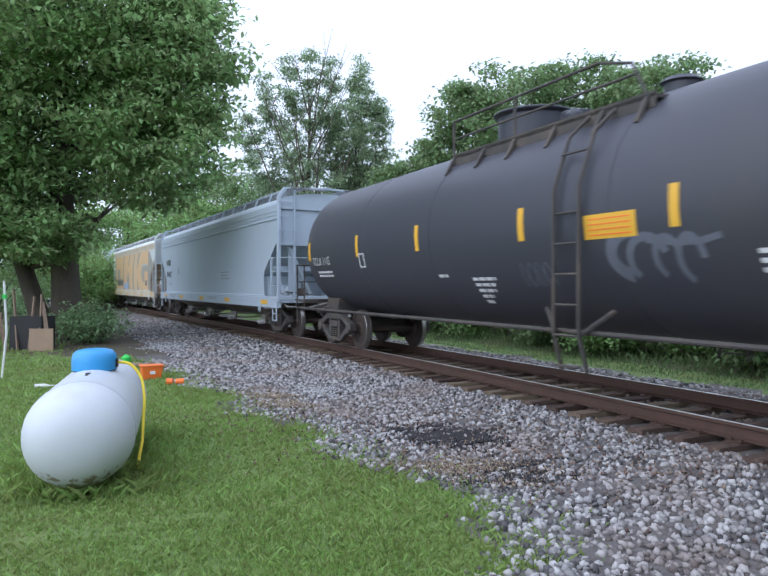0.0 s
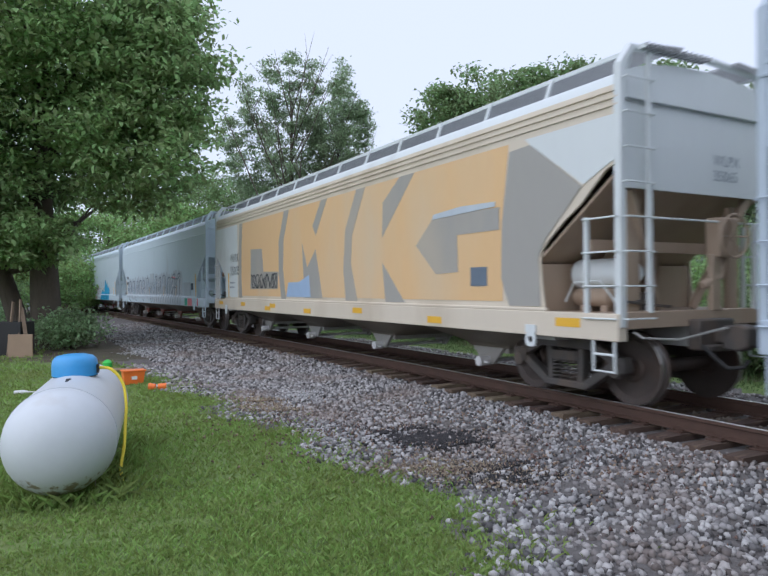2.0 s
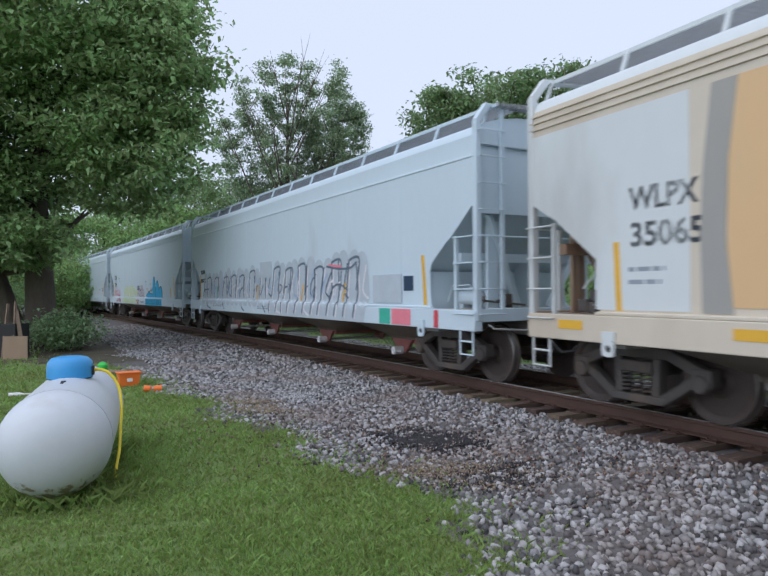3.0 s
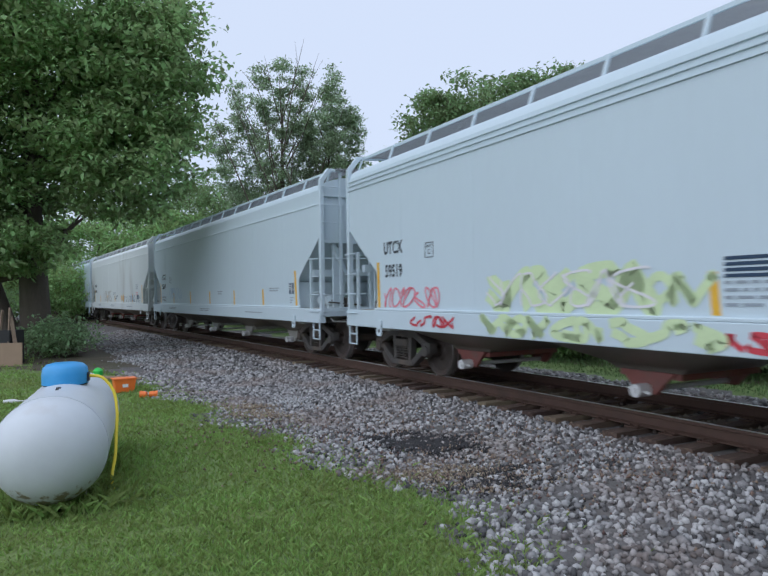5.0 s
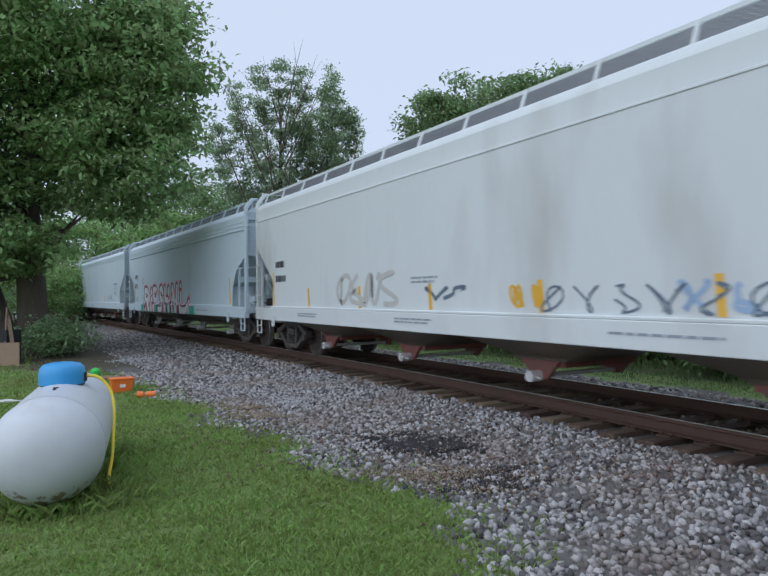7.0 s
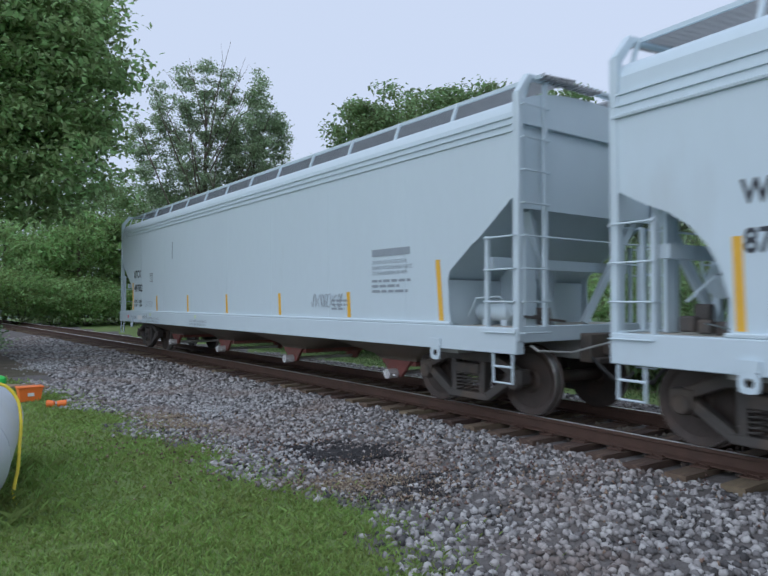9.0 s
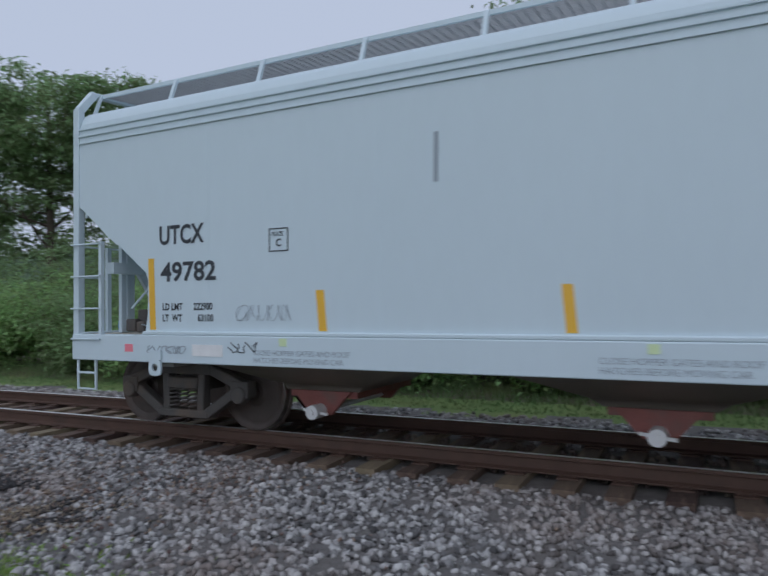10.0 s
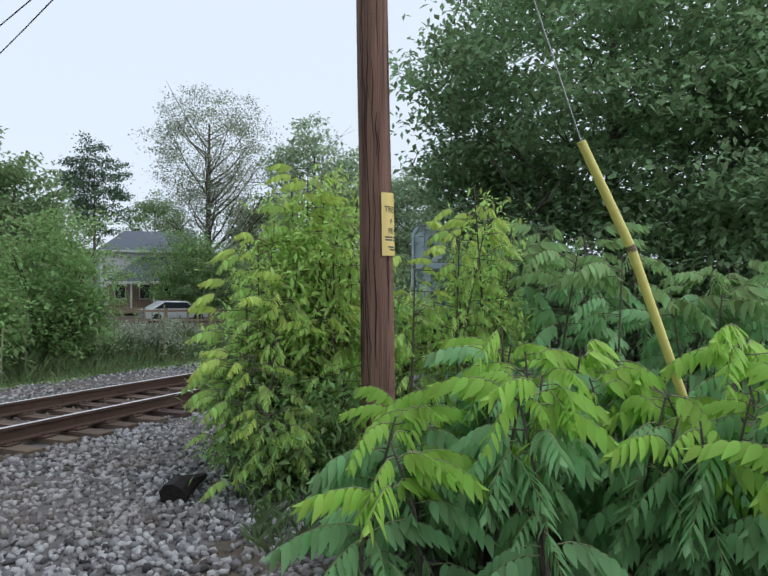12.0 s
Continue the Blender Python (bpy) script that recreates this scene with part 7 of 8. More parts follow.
# 3: pale, with silver letters
tagged(c3, "pale grey-white covered hopper car with silver graffiti letters", "hopper car", "cars of the train")
repaint(c3, LIGHT_C)
common_marks(c3, 3, True, ())
def sweep(car, pts, w, material, lift, name="graffiti_stroke", label=""):
    """A sprayed stroke that bends over the side sill."""
    sol = Solid()
    fine = []
    for i in range(len(pts) - 1):
        p0, p1, p2, p3 = (Vector(pts[max(i - 1, 0)]), Vector(pts[i]), Vector(pts[i + 1]), Vector(pts[min(i + 2, len(pts) - 1)]))
        for q in np.linspace(0, 1, 7)[:-1]:
            fine.append(0.5 * ((2 * p1) + (p2 - p0) * q + (2 * p0 - 5 * p1 + 4 * p2 - p3) * q * q + (3 * p1 - p0 - 3 * p2 + p3) * q ** 3))
    fine.append(Vector(pts[-1]))
    n, across = len(fine), np.linspace(-w / 2, w / 2, 9 if w > 0.1 else 3)
    m = len(across)
    rows = []
    for i, p in enumerate(fine):
        d = (fine[min(i + 1, n - 1)] - fine[max(i - 1, 0)]).normalized()
        rows.append([(p.x - d.y * o, -SIDE, p.y + d.x * o) for o in across])
    sol.add([v for r in rows for v in r], [(i * m + k, i * m + k + 1, (i + 1) * m + k + 1, (i + 1) * m + k) for i in range(n - 1) for k in range(m - 1)])
    for p, d in ((fine[0], fine[0] - fine[1]), (fine[-1], fine[-1] - fine[-2])):
        a0 = math.atan2(d.y, d.x)
        fan = [(p.x + w * q / 8 * math.cos(a0 + b), -SIDE, p.y + w * q / 8 * math.sin(a0 + b)) for q in range(5) for b in np.linspace(-1.571, 1.571, 9)]
        sol.add(fan, [(q * 9 + k, q * 9 + k + 1, (q + 1) * 9 + k + 1, (q + 1) * 9 + k) for q in range(4) for k in range(8)])
    sol.v = [(a, b - lift - (0.053 if c < 1.225 else 0), max(c, 0.868)) for a, b, c in sol.v]
    return part(name, sol, material, car, label)


g = random.Random(33)
q, k = 1.95, 0
while q < 13.9:
    top = 1.84 + 0.014 * q + g.uniform(-0.06, 0.08)
    lean = g.uniform(-0.05, 0.22)
    pts = [(x + q + lean, top), (x + q + lean * 0.4 + g.uniform(-0.06, 0.06), 1.48), (x + q + g.uniform(-0.05, 0.05), 1.30)]
    if q > 8.4:
        pts.append((x + q - 0.1, 0.95))
    sweep(c3, pts, 0.50, SILVER, 0.005 + 0.0007 * (k % 5), "graffiti", "silver sprayed letter body")
    sweep(c3, [(a - 0.22, b + 0.02) for a, b in pts], 0.06, SLATE, 0.010 + 0.0005 * (k % 3))
    sweep(c3, [(a - 0.14, b) for a, b in pts], 0.045, CHALK, 0.012)
    if k % 2:
        sweep(c3, [(pts[0][0] - 0.22, top + 0.03), (pts[0][0] + 0.05, top + 0.09), (pts[0][0] + 0.24, top + 0.01), (pts[1][0] + 0.2, 1.52)], 0.055, SLATE, 0.013)
    else:
        sweep(c3, [(pts[0][0] + 0.2, top - 0.05), (pts[1][0] + 0.02, 1.5), (pts[1][0] + 0.22, 1.34)], 0.05, g.choice((SLATE, CHALK, PALE_BLUE)), 0.014)
    if k in (3, 12, 19, 24):
        sweep(c3, [(pts[0][0] + 0.1, 1.62), (pts[-1][0] + 0.14, 1.28)], 0.07, (SEA, YELLOW)[k > 3], 0.0155)
    q += g.uniform(0.38, 0.5)
    k += 1
for k in range(34):
    q = 1.9 + 0.33 * k + g.uniform(-0.1, 0.1)
    top = 1.80 + 0.014 * q
    a, b = g.uniform(1.3, 1.5), g.uniform(1.55, top)
    sweep(c3, [(x + q, a), (x + q + g.uniform(-0.1, 0.2), (a + b) / 2 + 0.05), (x + q + g.uniform(0.05, 0.3), b)], g.uniform(0.03, 0.06), g.choice((SLATE, CHALK, SLATE, PALE_BLUE)), 0.0145 + 0.0004 * (k % 4))
for k in range(12):
    q = 2.3 + 0.95 * k
    sweep(c3, [(x + q, 1.14), (x + q + 0.12, 1.0), (x + q + g.uniform(0.2, 0.5), 0.93)], 0.05, (SLATE, CHALK)[k % 2], 0.006)
sweep(c3, [(x + 12.2, 1.30), (x + 12.4, 1.55), (x + 12.75, 1.62), (x + 13.1, 1.5)], 0.05, SLATE, 0.016)
sweep(c3, [(x + 12.1, 2.02), (x + 12.6, 1.96), (x + 13.2, 1.95), (x + 13.5, 2.06)], 0.05, SLATE, 0.016)
sweep(c3, [(x + 12.2, 2.04), (x + 12.8, 1.99)], 0.06, PINK, 0.0145)
patch(c3, "grey_patch", [(x + 14.2, 1.26), (x + 15.25, 1.26), (x + 15.25, 1.78), (x + 14.2, 1.78)], SILVER, 0.02)
patch(c3, "grey_patch", [(x + 7.75, 1.85), (x + 8.6, 1.85), (x + 8.6, 2.28), (x + 7.75, 2.28)], SILVER, 0.02)
bars(c3, x + 14.3, 1.55, (0.5, 0.3), 0.09, 0.04, SLATE)
for q, w, m in ((14.5, 0.4, SEA), (14.95, 0.65, PINK), (16.32, 0.12, RED_SPRAY)):
    sol = Solid()
    sol.box(x + q, x + q + w, -SIDE - 0.056, -SIDE - 0.051, 0.88, 1.16)
    part("graffiti", sol, m, c3)
bars(c3, x + 1.4, 2.1, (0.5, 0.6), 0.3, 0.14, INK)
sol = Solid()
sol.box(x + 15.30, x + 15.62, -SIDE - 0.006, -SIDE - 0.001, 1.48, 1.74)
part("notice_plate", sol, NAVY, c3, "dark printed notice")
# 4: white with lime, red and blue graffiti
tagged(c4, "white covered hopper car with lime, red and blue graffiti", "hopper car", "cars of the train")
common_marks(c4, 4, True, (8.27, 10.9, 15.4), False)
words(c4, "UTCX", x + 1.55, 2.22, 0.22)
words(c4, "59519", x + 1.6, 1.80, 0.22)
plate_box(c4, x + 3.0, 2.08)
scribble(c4, x + 4.6, x + 7.5, 1.26, 1.75, 6, 0.20, LIME, 40, 0.006, 1.2)
scribble(c4, x + 4.6, x + 7.5, 1.30, 1.75, 7, 0.03, CHALK, 40, 0.012, 1.25)
scribble(c4, x + 7.5, x + 8.2, 1.35, 1.65, 2, 0.10, LIME, 48, 0.008, 1.2)
scribble(c4, x + 4.6, x + 8.4, 0.92, 1.15, 8, 0.11, LIME, 41, 0.058)
scribble(c4, x + 1.5, x + 3.4, 1.25, 1.6, 5, 0.035, PINK, 43, 0.01, 1.1)
scribble(c4, x + 2.6, x + 3.9, 0.95, 1.12, 4, 0.04, RED_SPRAY, 44, 0.058, 1.1)
sol = Solid()
for k in range(4):
    sol.box(x + 8.36, x + 8.9, -SIDE - 0.006, -SIDE - 0.001, 1.60 + 0.055 * k, 1.635 + 0.055 * k)
part("notice_plate", sol, NAVY, c4, "dark striped notice")
bars(c4, x + 8.36, 1.54, (0.5, 0.55, 0.5, 0.4), 0.07, 0.03)
# round red outlined letters
for k, (q, z, rx, rz) in enumerate([(9.0, 1.44, 0.16, 0.2), (9.22, 1.40, 0.17, 0.18), (9.45, 1.42, 0.18, 0.2), (9.70, 1.42, 0.18, 0.2), (9.98, 1.42, 0.2, 0.21), (9.3, 1.68, 0.14, 0.09), (9.5, 1.74, 0.12, 0.1)]):
    sol = Solid()
    ribbon(sol, [(x + q + rx * math.cos(t) * (1 + 0.15 * math.sin(3 * t + k)), z + rz * math.sin(t) * (1 + 0.12 * math.cos(2 * t + k))) for t in np.linspace(0.3 * k, 0.3 * k + 5.6, 22)], 0.028, -SIDE - 0.008 - 0.0006 * (k % 4))
    part("graffiti_stroke", sol, WINE, c4)
scribble(c4, x + 8.3, x + 8.9, 0.92, 1.08, 2, 0.06, RED_SPRAY, 45, 0.058, 1.1)
scribble(c4, x + 9.3, x + 10.4, 0.94, 1.06, 6, 0.02, SLATE, 46, 0.058, 0.8)


def bubble(car, cx, cz, rx, rz, x_lo, x_hi, floor_z, lift, material, label=""):
    """A fat round-topped sprayed shape that stands on a level line."""
    sol = Solid()
    top = [(cx + rx * math.cos(a), cz + rz * math.sin(a)) for a in np.linspace(0, math.pi, 13)]
    sol.prism([(x_hi, floor_z)] + top + [(x_lo, floor_z)], -SIDE - lift - 0.002, -SIDE - 0.001 if floor_z > 1.2 else -SIDE - 0.05)
    part("graffiti", sol, material, car, label)


for k, (q, rx, rz, cz) in enumerate([(10.78, 0.26, 0.14, 1.28), (11.15, 0.32, 0.24, 1.30), (11.62, 0.36, 0.16, 1.28), (12.2, 0.30, 0.75, 1.45), (12.85, 0.36, 0.62, 1.40), (13.5, 0.38, 0.40, 1.35)]):
    bubble(c4, x + q, cz, rx, rz, x + q - rx, x + q + rx, 1.235, 0.006 + 0.004 * (k % 2), TEAL_DARK)
    bubble(c4, x + q, cz - 0.02, rx - 0.045, rz - 0.035, x + q - rx + 0.045, x + q + rx - 0.045, 1.235, 0.012 + 0.004 * (k % 2), CYAN, "bright blue bubble letter")
sol = Solid()
sol.box(x + 10.5, x + 13.9, -SIDE - 0.057, -SIDE - 0.051, 0.87, 1.17)
part("graffiti", sol, CYAN, c4, "bright blue sprayed band")
scribble(c4, x + 10.6, x + 13.8, 0.92, 1.12, 7, 0.022, TEAL_DARK, 47, 0.060, 0.9)
scribble(c4, x + 11.4, x + 11.9, 1.50, 1.68, 4, 0.02, TEAL_DARK, 49, 0.006, 0.8)
for q, z in ((10.35, 1.95), (10.4, 1.8), (10.6, 1.6), (11.3, 2.0), (11.33, 1.82)):
    patch(c4, "spray_spot", [(x + q, z), (x + q + 0.1, z + 0.01), (x + q + 0.08, z + 0.06), (x + q + 0.01, z + 0.05)], SLATE, 0.005)
# 5: plain white
tagged(c5, "clean white covered hopper car with black numbers", "hopper car", "cars of the train")
repaint(c5, WHITE, SHADE_GREY)
common_marks(c5, 5)
words(c5, "UTCX", x + 1.55, 2.22, 0.22)
words(c5, "58689", x + 1.6, 1.82, 0.22)
words(c5, "LD LMT 196200 LB", x + 1.6, 1.44, 0.075)
words(c5, "LT WT   64800 LB", x + 1.6, 1.32, 0.075)
plate_box(c5, x + 2.95, 2.05)
scribble(c5, x + 2.9, x + 4.9, 1.42, 1.85, 6, 0.022, PALE_BLUE, 51)
bars(c5, x + 9.6, 1.62, (0.5, 0.4))
def notice(car, q, z):
    """A dark notice with pale lines."""
    sol = Solid()
    sol.box(q, q + 0.31, -SIDE - 0.006, -SIDE - 0.001, z, z + 0.27)
    p = part("notice_plate", sol, SLATE, car, "dark printed notice")
    sol = Solid()
    for a, b, c, d in ((0.02, 0.13, 0.20, 0.22), (0.02, 0.12, 0.15, 0.17), (0.15, 0.17, 0.01, 0.26), (0.02, 0.29, 0.115, 0.128)):
        sol.box(q + a, q + b, -SIDE - 0.008, -SIDE - 0.0065, z + c, z + d)
    part("small_print", sol, INK_W, p)


notice(c5, HALF - 1.86, 1.52)
bars(c5, HALF - 1.80, 1.42, (0.25, 0.2, 0.15), 0.06, 0.02)
bars(c5, HALF - 3.2, 1.66, (0.7, 0.6), 0.06, 0.03)
def end_words(car, body, y, z, size, material=GREY_INK):
    """Small numbers on the forward end sheet."""
    me = letters(body, size)
    for v in me.vertices:
        v.co = Vector((HALF - 0.095, y + v.co.x, z + v.co.y))
    me.materials.append(material)
    part("lettering", me, None, car)


end_words(c5, "UTCX\n58689", 0.02, 3.55, 0.2)
end_words(c2, "WLPX\n35065", 0.30, 3.05, 0.2)
# 6: cream white
tagged(c6, "cream-white covered hopper car with small dark scrawls", "hopper car", "cars of the train")
repaint(c6, WHITE_B)
common_marks(c6, 6)
scribble(c6, x + 5.2, x + 7.6, 1.3, 1.9, 4, 0.10, mat("faint_grey_spray", (0.5, 0.5, 0.47), 0.6), 61)
scribble(c6, x + 8.6, x + 9.6, 1.4, 1.6, 2, 0.06, SLATE, 62)
scribble(c6, x + 11.2, x + 15.6, 1.25, 1.58, 8, 0.028, SLATE, 63, 0.008, 0.6)
scribble(c6, x + 10.6, x + 11.4, 1.3, 1.6, 2, 0.05, YELLOW, 64, 0.007, 0.5)
scribble(c6, x + 13.2, x + 14.2, 1.3, 1.6, 2, 0.06, PALE_BLUE, 65, 0.007, 0.6)
bars(c6, x + 8.1, 1.75, (0.8, 0.7), 0.07, 0.035)
bars(c6, HALF - 2.9, 2.1, (0.5, 0.5, 0.5), 0.09, 0.03)
bars(c6, HALF - 2.9, 1.72, (0.5, 0.5), 0.09, 0.03, PINK)
sol = Solid()
sol.box(HALF - 2.6, HALF - 2.2, -SIDE - 0.006, -SIDE - 0.001, 1.42, 1.62)
part("notice_plate", sol, SLATE, c6)
bars(c6, x + 1.5, 2.2, (0.6, 0.7), 0.36, 0.16, INK)
# 7: white with large pink and navy letters
tagged(c7, "white covered hopper car with large pink-edged graffiti letters", "hopper car", "cars of the train")
repaint(c7, LIGHT_C, SHADE_GREY)
common_marks(c7, 7, True, (3.28, 11.4))
words(c7, "WFRX", x + 1.36, 2.36, 0.215)
words(c7, "877547", x + 1.38, 1.93, 0.215)
words(c7, "LD LMT 223800", x + 1.6, 1.44, 0.07)
words(c7, "LT WT   63200", x + 1.6, 1.32, 0.07)
plate_box(c7, x + 3.15, 2.12)
FAT = [  # strokes of the seven letters: metres from the car's rear end, height
    [(3.97, 0.90), (3.84, 1.35), (3.72, 1.78)], [(3.72, 1.80), (4.12, 1.80), (4.42, 1.62), (4.30, 1.40), (3.98, 1.34)], [(4.22, 1.36), (4.46, 1.12), (4.74, 0.92)],
    [(5.04, 1.42), (5.20, 0.92)], [(5.02, 1.76), (5.06, 1.72)],
    [(5.48, 1.80), (5.60, 1.35), (5.72, 0.92)], [(5.48, 1.82), (5.92, 1.82), (6.16, 1.62), (6.02, 1.40), (5.66, 1.34)],
    [(7.20, 1.70), (6.98, 1.86), (6.70, 1.72), (6.80, 1.48), (7.10, 1.32), (7.16, 1.06), (6.92, 0.94), (6.60, 1.0)],
    [(7.58, 1.84), (7.66, 1.36), (7.74, 0.92)], [(8.20, 1.80), (8.30, 1.36), (8.40, 0.92)], [(7.72, 1.38), (8.28, 1.36)],
    [(8.84, 0.92), (8.82, 1.4), (8.84, 1.86)], [(8.90, 1.80), (9.18, 1.35), (9.46, 0.98)], [(9.46, 0.98), (9.48, 1.4), (9.54, 1.88)],
    [(10.12, 1.90), (10.14, 1.4), (10.20, 1.0)], [(10.2, 1.0), (10.7, 0.98), (11.1, 1.06), (11.28, 1.28)]]
for k, pts in enumerate(FAT):
    pts = [(x + a, b) for a, b in pts]
    sweep(c7, [(a - 0.03, b + 0.03) for a, b in pts], 0.46, PINK, 0.004 + 0.0002 * k, "graffiti", "pink sprayed edge of a fat letter")
for k, pts in enumerate(FAT):
    pts = [(x + a, b) for a, b in pts]
    sweep(c7, [(a - 0.05, b + 0.0) for a, b in pts], 0.38, NAVY, 0.0085 + 0.0002 * k, "graffiti", "navy sprayed outline of a fat letter")
for k, pts in enumerate(FAT):
    sweep(c7, [(x + a + 0.01, b - 0.01) for a, b in pts], 0.27, CHALK, 0.013 + 0.0002 * k, "graffiti", "white sprayed body of a fat letter")
for q, w, m in ((3.15, 0.42, SEA), (4.28, 0.14, SLATE), (5.42, 0.12, PINK), (5.92, 0.36, SEA), (6.32, 0.12, NAVY), (7.30, 0.14, NAVY), (7.46, 0.12, PINK), (7.98, 0.10, SEA), (8.08, 0.14, NAVY), (8.56, 0.15, SEA),
                (8.72, 0.14, NAVY), (9.22, 0.2, SEA), (9.70, 0.14, PINK), (9.84, 0.14, NAVY), (11.55, 0.6, SEA)):
    sol = Solid()
    sol.prism([(x + q, 0.87), (x + q + w, 0.87), (x + q + w - 0.03, 1.17), (x + q - 0.03, 1.17)], -SIDE - 0.0735, -SIDE - 0.051)
    part("graffiti", sol, m, c7, "sprayed band across the side sill")
for q, z in ((6.04, 1.66), (3.93, 1.02), (8.25, 1.42), (10.14, 1.72)):
    patch(c7, "graffiti", [(x + q, z - 0.06), (x + q + 0.12, z + 0.06), (x + q + 0.09, z + 0.13), (x + q, z + 0.09), (x + q - 0.09, z + 0.13), (x + q - 0.12, z + 0.06)], RED_SPRAY, 0.076 if z < 1.3 else 0.018, "small red sprayed heart")
for q, z in ((6.7, 1.72), (7.62, 1.05), (8.82, 1.62)):
    patch(c7, "graffiti", [(x + q - 0.09, z - 0.08), (x + q + 0.07, z - 0.09), (x + q + 0.09, z + 0.06), (x + q - 0.07, z + 0.08)], PINK, 0.076 if z < 1.3 else 0.018)
# 8: the last car
tagged(c8, "white covered hopper car, last of the train, with black numbers", "hopper car", "cars of the train")
common_marks(c8, 8, small=False, xs=(3.71, 6.2, 8.68, 11.25, 13.7))
words(c8, "UTCX", x + 1.45, 2.24, 0.215, INK, 0.82)
words(c8, "49782", x + 1.48, 1.81, 0.215, INK, 1.10)
words(c8, "LD LMT", x + 1.5, 1.47, 0.08)
words(c8, "222900", x + 1.98, 1.47, 0.08)
words(c8, "LT  WT", x + 1.50, 1.34, 0.08)
words(c8, "63100", x + 2.04, 1.34, 0.08)
plate_box(c8, x + 3.04, 2.08)
scribble(c8, x + 2.6, x + 3.3, 1.34, 1.52, 5, 0.006, GREY_INK, 81, 0.006, 1.3)
scribble(c8, x + 1.3, x + 1.9, 0.97, 1.06, 6, 0.01, GREY_INK, 82, 0.055, 1.2)
scribble(c8, x + 2.5, x + 2.9, 1.0, 1.12, 3, 0.012, INK, 83, 0.055, 1.2)
me = letters("CLOSE HOPPER GATES AND ROOF\nHATCHES BEFORE MOVING CAR", 0.08)
for v in me.vertices:
    v.co = Vector((x + 2.86 + v.co.x * 0.95, -SIDE - 0.054, 0.98 + v.co.y))
me.materials.append(GREY_INK)
part("lettering", me, None, c8)
me = letters("CLOSE HOPPER GATES AND ROOF\nHATCHES BEFORE MOVING CAR", 0.08)
for v in me.vertices:
    v.co = Vector((x + 6.42 + v.co.x * 0.95, -SIDE - 0.054, 0.99 + v.co.y))
me.materials.append(GREY_INK)
part("lettering", me, None, c8)
for q, w, z0, z1, m, nm in ((2.0, 0.44, 0.95, 1.08, INK_W, "white_panel"), (0.94, 0.13, 0.98, 1.07, PINK, "red_placard"), (3.2, 0.09, 1.08, 1.16, LIME, "round_sticker"), (6.8, 0.09, 1.08, 1.16, LIME, "round_sticker")):
    sol = Solid()
    sol.box(x + q, x + q + w, -SIDE - 0.056, -SIDE - 0.051, z0, z1)
    part(nm, sol, m, c8)
patch(c8, "scrape", [(x + 4.95, 2.65), (x + 4.99, 2.65), (x + 5.0, 3.12), (x + 4.96, 3.12)], GREY_INK, 0.006)
me = letters("CAUTION: DO NOT USE STEAM,\nBOILING WATER OR SHARP OBJECTS\nTO CLEAN INTERIOR CAR WITH", 0.085)
on_side(me, HALF - 3.05, 2.08, 0.0, 0.72)
me.materials.append(GREY_INK)
part("lettering", me, None, c8)
bars(c8, HALF - 3.05, 1.80, (1.0, 0.7, 0.9), 0.08, 0.04)
patch(c8, "grey_band", [(HALF - 3.05, 2.20), (HALF - 2.1, 2.20), (HALF - 2.1, 2.31), (HALF - 3.05, 2.31)], GREY_INK, 0.004)
bars(c8, x + 13.15, 1.5, (0.5, 0.5, 0.4), 0.07, 0.035)
scribble(c8, x + 12.4, x + 13.5, 1.40, 1.64, 6, 0.014, GREY_INK, 84, 0.006, 0.9)
me = letters("UTCX\n49782", 0.21)
for v in me.vertices:
    v.co = Vector((-HALF + 0.095, -0.62 - v.co.x * 0.9, 3.50 + v.co.y))
me.materials.append(SLATE)
part("lettering", me, None, c8)
# end-of-train device on the last coupler
sol = Solid()
ex = -HALF - 0.55
sol.box(ex - 0.09, ex + 0.05, -0.30, -0.16, 0.80, 1.32)
sol.box(ex - 0.07, ex + 0.03, -0.28, -0.18, 1.30, 1.40)
eot = part("end_of_train_device", sol, BLUE_EOT, c8, "bright blue end-of-train device", bevel=0.02)
sol = Solid()
for z in (0.88, 1.08, 1.16):
    sol.box(ex - 0.094, ex - 0.088, -0.28, -0.18, z, z + 0.05)
    sol.box(ex - 0.05, ex + 0.02, -0.304, -0.298, z, z + 0.05)
part("decal", sol, INK_W, eot)
sol = Solid()
sol.tube([(ex - 0.02, -0.231, 1.27), (ex - 0.10, -0.231, 1.27)], 0.03, 12)
part("marker_lens", sol, RED_FLAG, eot)


